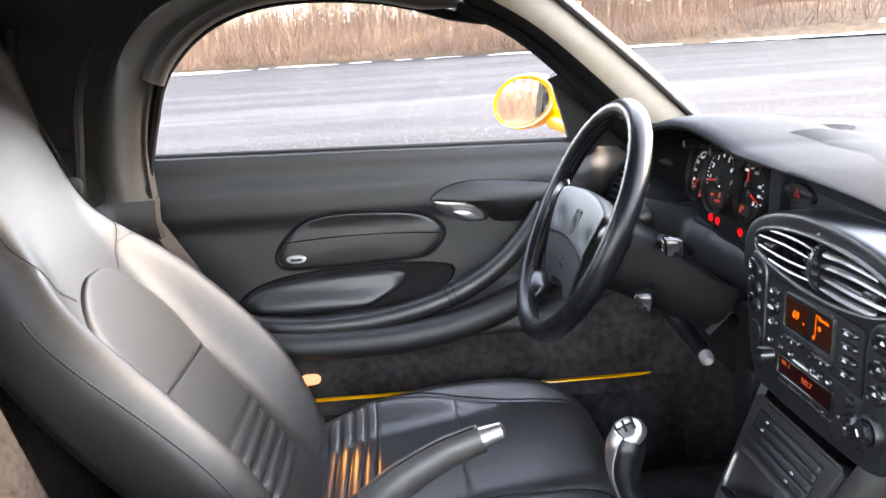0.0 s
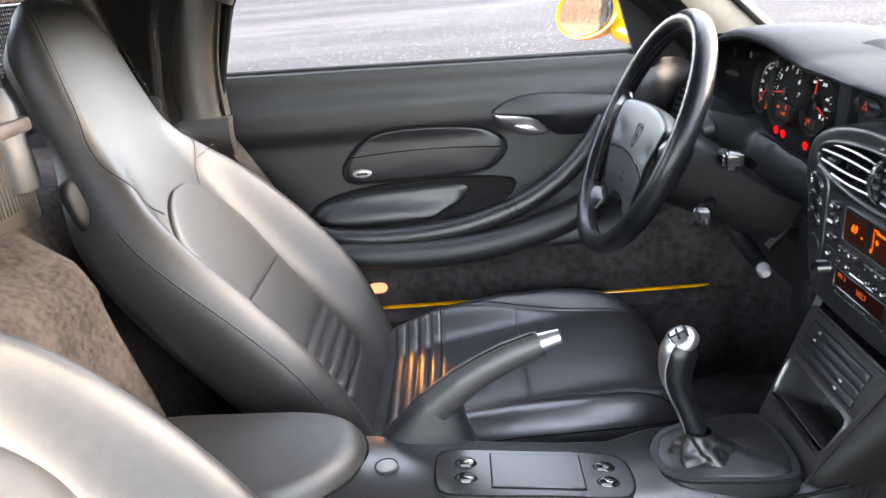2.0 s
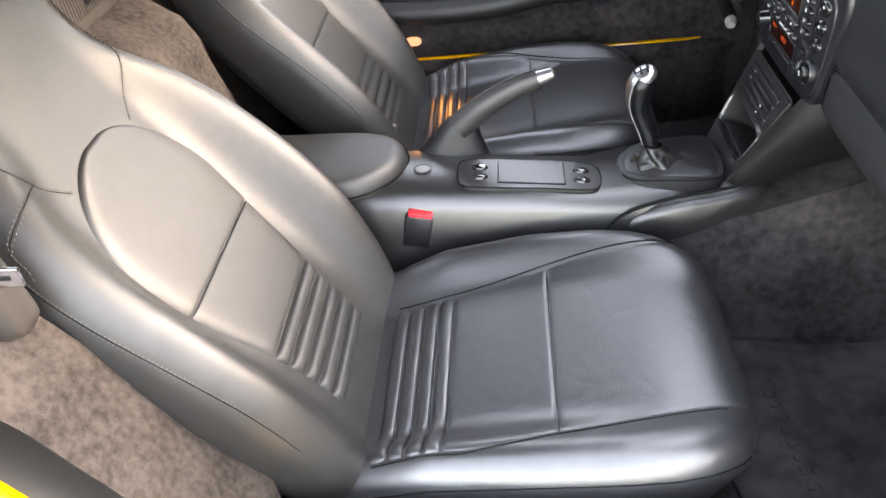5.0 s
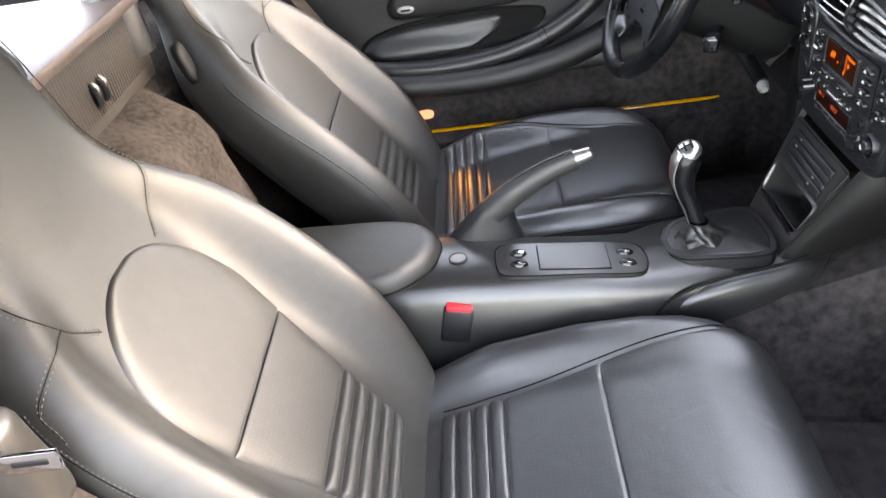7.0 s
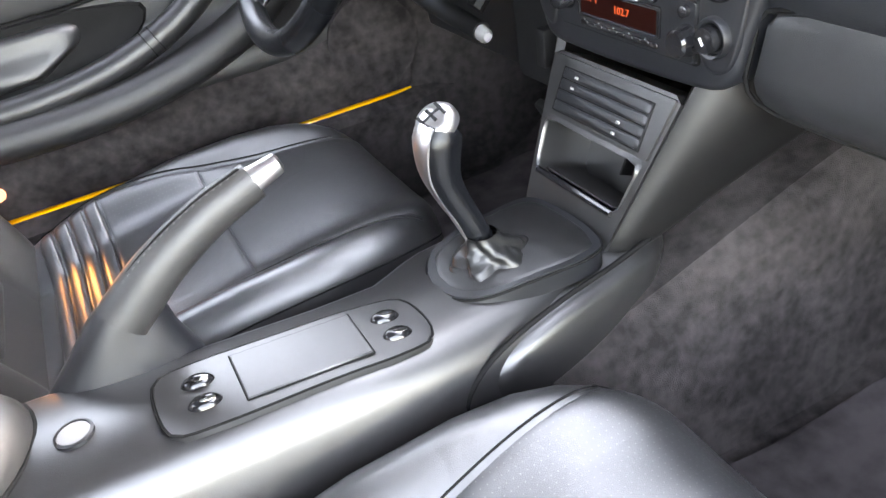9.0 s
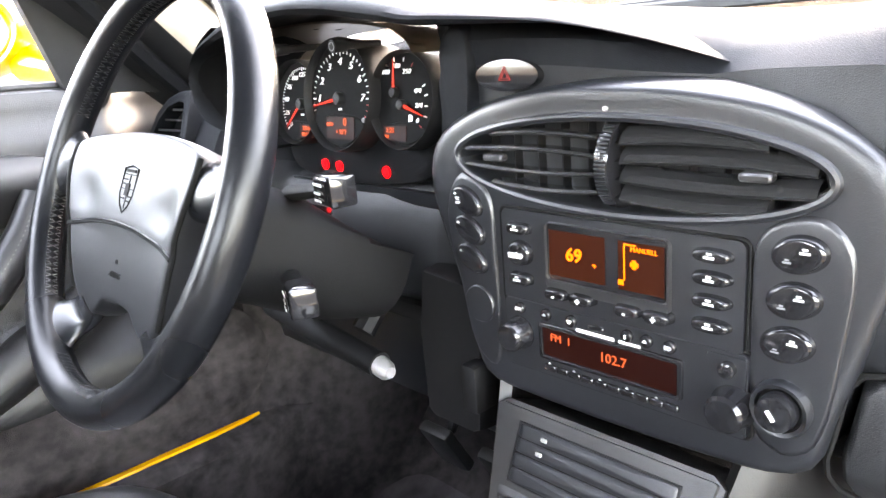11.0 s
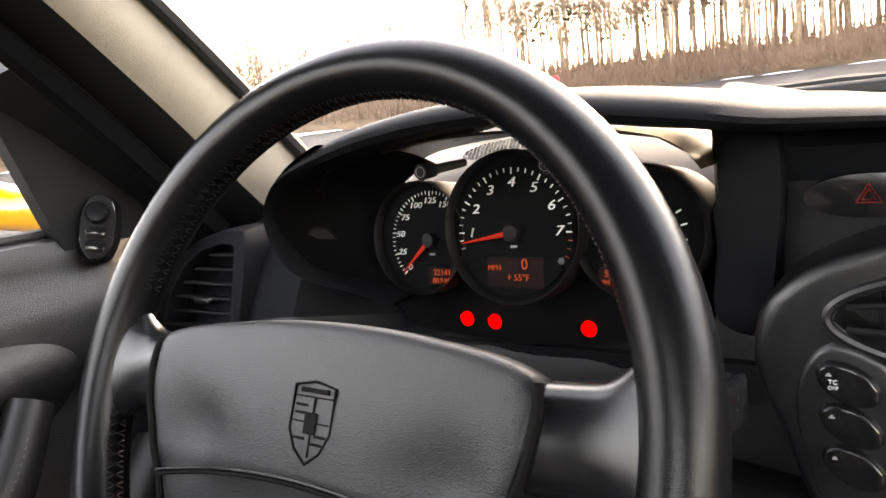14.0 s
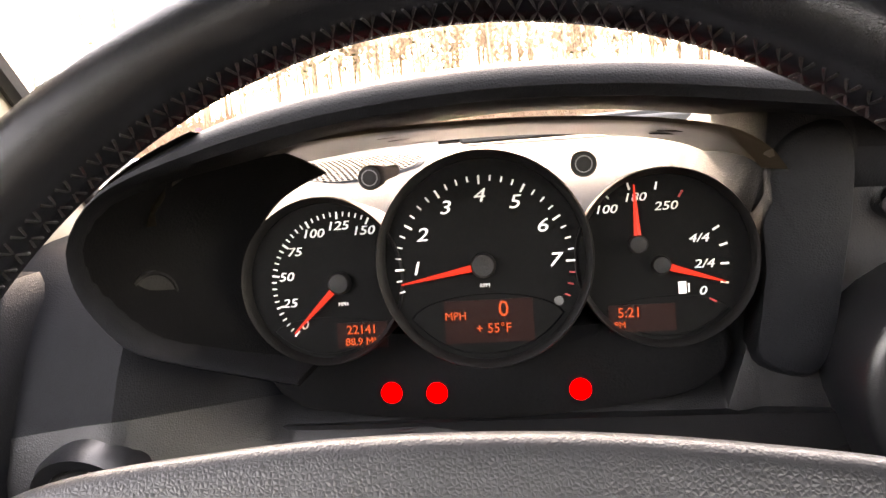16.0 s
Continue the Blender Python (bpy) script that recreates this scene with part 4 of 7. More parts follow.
    # stitched seams
    for sg in (1, -1):
        side = []
        for z in np.linspace(0.40, 0.745, 30):
            o, n, hw, bol = back_frame(z)
            side.append(back_pt(z, sg * hw * (0.974 + 0.018 * smooth(0.45, 0.72, z)), 0.0012))
        stitches(side, s, 0.0038, 0.0007)
        stitches([p + Vector((-0.003, sg * 0.001, -0.004)) for p in side], s, 0.0038, 0.0007)
        part("bolster_seam", tube([p + Vector((-0.0015, sg * 0.0004, -0.002)) for p in side], 0.0008, 6), SEAM_SHADE, s)
        edge = crom([(1.055, 0.088), (1.02, 0.106), (0.97, 0.120), (0.91, 0.130), (0.86, 0.141), (0.82, 0.150), (0.79, 0.148), (0.757, 0.124), (0.737, 0.104), (0.723, 0.088)], 40)
        head = [back_pt(z, sg * y, 0.0012) for z, y in edge]
        for dy in (-0.0045, 0.0045):
            stitches([back_pt(z, sg * (y + dy), 0.0013) for z, y in edge], s, 0.0038, 0.0007)
        part("headrest_seam", tube([p + Vector((-0.001, 0, 0)) for p in head], 0.0007, 6), SEAM_SHADE, s)
        part("cushion_seam", tube([cush_pt(x, cw(x)[sg > 0] + sg * 0.003, 0.0002) for x in np.linspace(-0.08, 0.40, 40)], 0.0014, 6), SEAM_SHADE, s)
        hem = [cush_pt(x, sg * table(CUSH, x)[1] * 0.985, 0.001) for x in np.linspace(-0.10, 0.435, 44)]
        stitches(hem, s, 0.0036, 0.0005)
        part("cushion_hem", tube([p + Vector((0, sg * 0.0015, -0.004)) for p in hem], 0.0011, 6), SEAM_SHADE, s)
        # seam where the bolster meets the headrest part
        if sg != out:
            continue
        cross = [back_pt(z, sg * y, 0.0012) for z, y in crom([(0.757, 0.128), (0.758, 0.160), (0.752, 0.190), (0.735, 0.2185), (0.705, 0.233)], 24)]
        stitches(cross, s)
        stitches([p + Vector((0, 0, 0.010)) for p in cross], s)
        part("bolster_seam", tube([p + Vector((0, 0, 0.005)) for p in cross], 0.0007, 6), SEAM_SHADE, s)
    stitches([back_pt(0.5555, y, 0.0085) for y in np.linspace(-0.115, 0.115, 24)], s)
    part("seat_base", rbox((0.46, 0.40, 0.09), (0.10, 0, 0.165), 0.015), DARK, s)
    for sy in (-0.17, 0.17):
        part("rail", rbox((0.52, 0.035, 0.03), (0.10, sy, 0.135), 0.004), DARK, s)
    # folding lever on both sides of the headrest foot
    for sg in (1, -1):
        lv = part("release_lever", pillow(closed_crom([(-0.013, 0.037), (0.004, 0.042), (0.017, 0.008), (0.022, -0.033), (0.009, -0.041), (-0.004, -0.008)], 28), lambda a, b, h, q=sg: Vector((-0.492 + a, q * (0.217 + h), 0.765 + b)), 0.024, 0.002, -0.03, roll=0.7), DARK, s, "black plastic backrest release lever")
    return s


seat(0.383, 2.2, 1)
seat(-0.393, 0.0, -1)


# ---- dashboard ----
def dash():
    d = thing("dashboard", "black grained dashboard with a padded top and instrument hood", "dashboard")
    right_face = [(0.588, 0.79), (0.586, 0.71), (0.594, 0.655), (0.85, 0.56)]
    st = {
        -0.79: [(1.08, 0.86), (0.9, 0.858), (0.72, 0.850), (0.64, 0.842), (0.606, 0.828), (0.597, 0.812)] + right_face,
        -0.45: [(1.14, 0.87), (0.9, 0.868), (0.72, 0.861), (0.64, 0.853), (0.600, 0.832), (0.596, 0.816)] + right_face,
        -0.22: [(1.17, 0.87), (0.9, 0.87), (0.71, 0.868), (0.645, 0.861), (0.597, 0.830), (0.603, 0.822), (0.585, 0.809), (0.586, 0.75), (0.594, 0.655), (0.85, 0.56)],
        -0.16: [(1.175, 0.87), (0.9, 0.87), (0.705, 0.871), (0.645, 0.865), (0.598, 0.834), (0.605, 0.826), (0.594, 0.814), (0.594, 0.77), (0.600, 0.655), (0.85, 0.56)],
        -0.05: [(1.18, 0.87), (0.9, 0.87), (0.72, 0.868), (0.668, 0.856), (0.634, 0.838), (0.636, 0.832), (0.634, 0.826), (0.636, 0.79), (0.645, 0.60), (0.85, 0.56)],
        0.09: [(1.17, 0.87), (0.9, 0.875), (0.70, 0.886), (0.650, 0.876), (0.628, 0.862), (0.626, 0.855), (0.630, 0.848), (0.642, 0.75), (0.648, 0.60), (0.85, 0.56)],
        0.17: [(1.16, 0.87), (0.9, 0.88), (0.70, 0.898), (0.650, 0.890), (0.630, 0.876), (0.630, 0.868), (0.636, 0.860), (0.645, 0.76), (0.648, 0.60), (0.85, 0.56)],
        0.215: [(1.15, 0.87), (0.9, 0.878), (0.71, 0.909), (0.66, 0.908), (0.630, 0.895), (0.640, 0.86), (0.652, 0.80), (0.650, 0.74), (0.648, 0.60), (0.85, 0.56)],
        0.235: [(1.15, 0.876), (0.96, 0.872), (0.86, 0.864), (0.78, 0.846), (0.722, 0.81), (0.700, 0.76), (0.668, 0.735), (0.640, 0.71), (0.645, 0.60), (0.85, 0.56)],
        0.50: [(1.1, 0.878), (0.96, 0.876), (0.86, 0.866), (0.78, 0.846), (0.722, 0.81), (0.700, 0.76), (0.668, 0.735), (0.630, 0.71), (0.635, 0.58), (0.85, 0.54)],
        0.57: [(1.08, 0.87), (0.92, 0.866), (0.80, 0.857), (0.74, 0.850), (0.655, 0.842), (0.607, 0.810), (0.574, 0.766), (0.553, 0.70), (0.60, 0.58), (0.85, 0.54)],
        0.66: [(1.06, 0.865), (0.92, 0.862), (0.80, 0.853), (0.74, 0.847), (0.655, 0.838), (0.612, 0.815), (0.576, 0.772), (0.553, 0.71), (0.60, 0.58), (0.85, 0.54)],
        0.79: [(1.05, 0.86), (0.92, 0.855), (0.80, 0.845), (0.74, 0.836), (0.690, 0.822), (0.645, 0.798), (0.608, 0.755), (0.590, 0.70), (0.62, 0.60), (0.85, 0.56)],
    }
    keys = sorted(st)
    rows = []
    for y in sorted(list(np.linspace(-0.79, 0.79, 70)) + keys):
        k = min(max(i for i, q in enumerate(keys) if q <= y + 1e-9), len(keys) - 2)
        f = (y - keys[k]) / (keys[k + 1] - keys[k])
        f = smooth(0, 1, f) * 0.5 + f * 0.5
        sec = [((1 - f) * a[0] + f * b[0], (1 - f) * a[1] + f * b[1]) for a, b in zip(st[keys[k]], st[keys[k + 1]])]
        rows.append([(p[0], y, p[1]) for p in crom(sec, 44)])
    part("dash_top", loft([r[:25] + [(0.86, r[0][1], 0.70), (1.04, r[0][1], 0.70)] for r in rows], ring=True), DASH, d, "matt padded dash top")
    part("dash_face", loft([r[24:] + [(1.06, r[0][1], 0.60), (0.86, r[0][1], 0.69)] for r in rows], ring=True), DASH_FACE, d)
    # knee panels below the dashboard
    part("knee_panel", slab([[(0.655 + 0.03 * (0.60 - z) * 5, y, z) for z in np.linspace(0.45, 0.72, 8)] for y in np.linspace(0.17, 0.66, 12)], (0.02, 0, 0)), PLASTIC, d)
    part("side_cheek", pillow(around([(0.158, 0.645), (0.242, 0.652), (0.252, 0.58), (0.250, 0.48), (0.172, 0.48)], 48), lambda a, b, h: Vector((0.612 - h, a, b)), 0.062, 0.002, -0.06, roll=0.06), DARK, d)
    # glovebox
    o = closed_crom([(-0.170, 0.659), (-0.30, 0.664), (-0.50, 0.664), (-0.70, 0.658), (-0.73, 0.62), (-0.70, 0.575), (-0.45, 0.562), (-0.20, 0.560), (-0.154, 0.572), (-0.158, 0.62)], 80)
    part("glovebox_lid", pillow(o, lambda a, b, h: Vector((0.594 + 0.9 * max(0.0, 0.60 - b) ** 1.2 - h, a, b)), 0.078, 0.004, -0.074, roll=0.05), LIT_LID_LEATHER, d)
    part("lid_gap", tube([(0.5925 + 0.9 * max(0.0, 0.60 - q) ** 1.2, p * 1.003, q) for p, q in o], 0.0022, 6, closed=True), SEAM_SHADE, d)
    part("underside", rbox((0.30, 1.30, 0.02), pose(0.78, 0, 0.575, 0, 4, 0), 0.004), DARK, d)
    # side air vent by the door
    def pod(a, b, h):
        return Vector((0.567 + 0.36 * (b - 0.762) + 0.06 * (a - 0.69) - h, a, b))

    v = part("side_vent", holed(around([(0.632, 0.830), (0.668, 0.831), (0.708, 0.822), (0.742, 0.803), (0.762, 0.772), (0.770, 0.735), (0.764, 0.680), (0.630, 0.680), (0.627, 0.735), (0.628, 0.78)], 72), around([(0.646, 0.817), (0.668, 0.818), (0.700, 0.811), (0.728, 0.794), (0.746, 0.768), (0.753, 0.735), (0.749, 0.692), (0.643, 0.692), (0.640, 0.735), (0.642, 0.775)], 72), pod, 0.03, 0.006), DASH, d)
    # Near-black sheet above the recess floor, painted for the shade behind the slats.
    part("vent_well_shade", pillow(around([(0.640, 0.824), (0.668, 0.825), (0.704, 0.817), (0.736, 0.799), (0.756, 0.770), (0.762, 0.735), (0.758, 0.686), (0.636, 0.686), (0.632, 0.735), (0.634, 0.78)], 40), lambda a, b, h: pod(a, b, h - 0.020), 0.001, 0.0, -0.002), LINER, v)
    for k in range(9):
        z = 0.698 + 0.0135 * k
        y0, y1 = 0.642, 0.751 - 0.085 * (max(0, z - 0.735) / 0.083) ** 2
        m = Matrix.Translation(pod((y0 + y1) / 2, z, -0.004)) @ Matrix.Rotation(radians(10), 4, "Y")
        part("slat", rbox((0.015, y1 - y0, 0.0026), m, 0.0008, 1), PLASTIC, v)
    part("vent_tab", rbox((0.012, 0.024, 0.0055), Matrix.Translation(pod(0.687, 0.7655, 0.004)), 0.0015, 1), CONSOLE, v)
    # light switch left of the column
    ls = part("ignition_ring", lathe([(0.032, -0.03), (0.0345, 0.004), (0.0325, 0.010), (0.025, 0.008), (0.024, -0.004)], face_at(0.566, 0.584, 0.712, -14), 36), PLASTIC, d)
    part("ignition_lock", lathe([(0.023, -0.01), (0.022, 0.006), (0.012, 0.008), (0.001, 0.008)], face_at(0.566, 0.584, 0.712, -14), 28), PLASTIC, ls)
    part("key_blade", rbox((0.030, 0.005, 0.016), pose(0.562, 0.588, 0.702, 0, 14, 20), 0.002), CHROME, ls, "chrome key in the lock")
    part("key_fob", rbox((0.040, 0.014, 0.026), pose(0.540, 0.606, 0.694, 0, 10, 25), 0.006, 3), GLOSS, ls)
    part("key_ring", tube([(0.532 + 0.012 * math.cos(a), 0.630 + 0.006 * math.cos(a), 0.688 + 0.012 * math.sin(a)) for a in np.linspace(0, 2 * math.pi, 20, endpoint=False)], 0.0012, 6, closed=True), CHROME, ls)
    # hazard button
    part("hazard_button", pillow(oval(0.036, 0.0135, 32), on(face_at(0.6265, 0.127, 0.836, 3)), 0.0115, 0.0008, -0.01), GLOSS, d)
    mt = face_at(0.6235, 0.127, 0.837, 3)
    for r in (0.0075, 0.0042):
        c = [(r * math.sin(a), r * math.cos(a) - 0.001, 0.0) for a in (0, 2 * math.pi / 3, 4 * math.pi / 3)]
        part("hazard_triangle", tube([mt @ Vector(p) for p in c], 0.0006, 5, closed=True), HAZ, d, "red warning triangle")
    # speaker grille on the dash top
    def shelf(x, y, h=0.0):
        return Vector((x, y, table([(0.78, 0.846), (0.80, 0.852), (0.83, 0.860), (0.86, 0.8665), (0.90, 0.871), (0.96, 0.8765)], x)[0] + h))

    g = part("speaker_grille", pillow(oval(0.055, 0.062, 32), lambda a, b, h: shelf(0.872 + a, 0.500 + b, h), 0.0045, 0.0, -0.002), DASH, d)
    bm = bmesh.new()
    for i in range(20):
        for j in range(22):
            u, v = -0.050 + 0.0052 * i, -0.057 + 0.0052 * j + 0.0026 * (i % 2)
            if (u / 0.052) ** 2 + (v / 0.059) ** 2 < 1:
                rbox((0.0028, 0.0028, 0.001), Matrix.Translation(shelf(0.872 + u, 0.500 + v, 0.0026)), 0, bm=bm)
    part("grille_holes", bm, DARK, g)
    return d


dashboard = dash()

# instrument hood: an arched bridge open to the windscreen
HOOD = [(-0.10, 0.8225), (-0.06, 0.8400), (-0.01, 0.8605), (0.04, 0.8765), (0.09, 0.8855), (0.13, 0.8905), (0.165, 0.8945), (0.195, 0.9015), (0.243, 0.910), (0.290, 0.916), (0.355, 0.919), (0.43, 0.914), (0.49, 0.902), (0.54, 0.880), (0.566, 0.852), (0.567, 0.828), (0.556, 0.807), (0.537, 0.788), (0.512, 0.773), (0.490, 0.763), (0.470, 0.757)]


def hood():
    lip = [Vector((0, y + 0.004, z + 0.003)) for y, z in crom(HOOD, 90)]
    rows = []
    for x, down in ((0.640, 0.0), (0.600, -0.001), (0.572, 0.001), (0.560, 0.004), (0.5535, 0.009), (0.5525, 0.013), (0.556, 0.018), (0.565, 0.0200), (0.585, 0.0205), (0.63, 0.0200), (0.68, 0.0200), (0.715, 0.0205), (0.740, 0.0200), (0.748, 0.017), (0.745, 0.013), (0.73, 0.008), (0.69, 0.003)):
        r = []
        for i, p in enumerate(lip):
            t = (lip[min(i + 1, 89)] - lip[max(i - 1, 0)]).normalized()
            n = Vector((0, -t.z, t.y))  # towards the dials
            if n.z > 0 and p.z > 0.87:
                n = -n
            thin = (0.22 + 0.78 * smooth(0.868, 0.914, p.z)) * (0.30 + 0.70 * smooth(-0.10, 0.12, p.y))
            back = 0.010 * smooth(0.16, 0.08, p.y) + 0.090 * smooth(0.09, -0.11, p.y) + 0.04 * smooth(0.80, 0.757, p.z) * (p.y > 0.35)
            xx = x + back * smooth(0.70, 0.60, x)
            r.append(Vector((xx, p.y, p.z)) + (n if n.dot(Vector((0, 0.37 - p.y, 0.83 - p.z))) > 0 else -n) * (down * thin))
        rows.append(r)
    rows.append(rows[0])
    bm = loft(rows)
    bmesh.ops.remove_doubles(bm, verts=bm.verts, dist=1e-5)
    h = part("instrument_hood", bm, DASH, dashboard)
    # smooth tunnel under the hood, open to the windscreen
    arch = crom([(0.5480, 0.852), (0.5405, 0.867), (0.518, 0.8815), (0.471, 0.8895), (0.42, 0.8925), (0.377, 0.8932), (0.33, 0.8915), (0.28, 0.8865), (0.245, 0.879), (0.2270, 0.869), (0.2185, 0.858)], 60)
    rows = []
    for x, k in ((0.600, -0.3), (0.615, 0.0), (0.64, 0.15), (0.67, 0.4), (0.70, 0.7), (0.73, 1.0)):
        skin = [Vector((x + (0.045 * smooth(0.26, 0.215, y) + 0.03 * smooth(0.53, 0.548, y)) * (0.73 - x) / 0.13, y + (0.002 if y > 0.37 else -0.002) * (1 - k), z - 0.0065 * k * smooth(0.85, 0.885, z))) for y, z in arch]
        rows.append(skin + [Vector((x, p.y + (p.y - 0.37) * 0.008, p.z + 0.002)) for p in reversed(skin)])
    part("hood_underside", loft(rows, ring=True), LIT_HOODLINE, h, "smooth underside of the hood")
    # dark liner from the lip in to the dials, with a round sensor cap
    c = Vector((0, 0.40, 0.815))
    side = [p for p in lip if p.y > 0.44 and p.z < 0.905]
    rows = []
    for sc, x in ((0.984, 0.5545), (0.968, 0.572), (0.93, 0.598), (0.86, 0.625), (0.76, 0.648), (0.66, 0.660)):
        rows.append([Vector((x + 0.04 * smooth(0.80, 0.757, p.z), 0, 0)) + Vector((0, c.y + (p.y - c.y) * sc, c.z + (p.z - c.z) * sc)) for p in side])
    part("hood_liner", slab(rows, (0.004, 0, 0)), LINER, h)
    sm = Matrix.Translation((0.5995, 0.5525, 0.8135)) @ Vector((-0.50, -0.86, 0.016)).to_track_quat("Z", "Y").to_matrix().to_4x4()
    part("sensor_cap", lathe([(0.0155, -0.012), (0.0155, -0.0008), (0.0140, -0.0002), (0.0132, -0.0010), (0.001, -0.0006)], sm, 28), DARK, h)
    # right inner cheek
    o = closed_crom([(0.172, 0.880), (0.190, 0.888), (0.208, 0.880), (0.2165, 0.862), (0.2155, 0.845), (0.2205, 0.832), (0.2195, 0.80), (0.2215, 0.785), (0.2215, 0.745), (0.190, 0.738), (0.176, 0.80)], 56)
    part("right_cheek", pillow(o, lambda a, b, h: Vector((0.640 + 0.12 * (a - 0.17) - h, a, b)), 0.052, 0.004, -0.04, roll=0.14), DASH, h)
    # warning lamp panel below the dials
    o = closed_crom([(0.515, 0.768), (0.49, 0.775), (0.37, 0.772), (0.245, 0.775), (0.225, 0.768), (0.222, 0.745), (0.25, 0.728), (0.37, 0.716), (0.49, 0.726), (0.512, 0.742)], 56)
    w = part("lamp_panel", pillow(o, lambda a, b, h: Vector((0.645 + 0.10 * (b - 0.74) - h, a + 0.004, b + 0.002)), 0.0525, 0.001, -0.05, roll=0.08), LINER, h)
    for y, z in ((0.4325, 0.738), (0.4045, 0.737), (0.319, 0.7365)):
        part("warning_lamp", lathe([(0.0064, -0.002), (0.0064, 0.0006), (0.001, 0.0008)], face_at(0.6405, y, z, -6), 24), RED_LAMP, w, "round red warning lamp, lit")
    # closing panel behind the lower half of the dials
    part("back_plate", rbox((0.012, 0.31, 0.10), (0.690, 0.365, 0.775), 0.003), DARK, h)
    # pairs of short slots in the underside
    for y, z in ((0.535, 0.8700), (0.420, 0.8910), (0.262, 0.8815)):
        for x in (0.645, 0.675):
            part("vent_slot", pillow(oval(0.0075, 0.0016, 14), lambda a, b, q, xx=x, yy=y, zz=z: Vector((xx + b * 3, yy + a, zz - 0.9 * a * (yy - 0.36) - 0.060 * (xx - 0.63) - q)), 0.0008, 0, -0.002), SEAM_SHADE, h)


hood()


# ---- instrument cluster ----
WIDE = Matrix.Diagonal((1.28, 1.0, 1.0, 1.0))  # the dials' broad lettering


def dial(g, x, y, z, r, ticks, nums, num_r, size, tick_r, hub, skew=0.22):
    m = face_at(x, y, z, 8)
    d = part("dial", lathe([(r * 0.97, -0.05), (r * 0.97, -0.001), (r * 0.5, -0.0004), (0.001, 0.0)], m, 56), DIAL, g)
    part("bezel", lathe([(r * 0.985, -0.06), (r * 1.03, -0.01), (r * 1.035, 0.004), (r * 1.015, 0.008), (r * 0.98, 0.006), (r * 0.955, -0.002)], m, 64), DARK, d)
    hm = m @ Matrix.Translation((hub[0], hub[1], 0))
    for a, ln, w, red in ticks:
        t = hm @ Matrix.Rotation(radians(a), 4, "Z")
        part("tick", rbox((ln, w, 0.0006), t @ Matrix.Translation((tick_r - ln / 2, 0, 0.0006)), 0), HAZ if red else WHITE_INK, d)
    for a, s in nums:
        words("numeral", s, size, hm @ Matrix.Translation((num_r * math.cos(radians(a)), num_r * math.sin(radians(a)), 0.0006)) @ WIDE, WHITE_INK, d, skew)
    return d, m


def needle(d, m, hub, ang, length, hub_r=0.0065):
    t = m @ Matrix.Translation((hub[0], hub[1], 0.004)) @ Matrix.Rotation(radians(ang), 4, "Z")
    n = part("needle", loft([[t @ Vector((0.002, -0.0021, 0)), t @ Vector((0.002, 0.0021, 0)), t @ Vector((0.002, 0, 0.0015))], [t @ Vector((length, -0.0004, 0)), t @ Vector((length, 0.0004, 0)), t @ Vector((length, 0, 0.0006))]], ring=True), NEEDLE, d, "red pointer")
    part("hub", lathe([(hub_r, -0.004), (hub_r, 0.003), (hub_r * 0.85, 0.0045), (0.001, 0.005)], m @ Matrix.Translation((hub[0], hub[1], 0.002)), 28), DARK, n, "dark pointer hub")


def lcd(d, m, r, top, half, rect):
    """The lens-shaped window at the foot of a dial with its dim red screen."""
    a0 = math.asin(min(1, half / r))
    o = [(r * 0.93 * math.sin(t), -r * 0.93 * math.cos(t)) for t in np.linspace(-a0, a0, 15)] + [(half * 0.97 * math.cos(t), -r * math.cos(a0) * 0.93 + (top + r * math.cos(a0) * 0.93) * math.sin(t)) for t in np.linspace(0.12, math.pi - 0.12, 15)]
    w = part("display_window", pillow(o, on(m), 0.0026, 0.0003, -0.002), DIAL, d)
    x0, x1, y0, y1 = rect
    part("screen", rbox((x1 - x0, y1 - y0, 0.0006), m @ Matrix.Translation(((x0 + x1) / 2, (y0 + y1) / 2, 0.0012)), 0), RED_BG, w, "dim red lit screen")
    return w


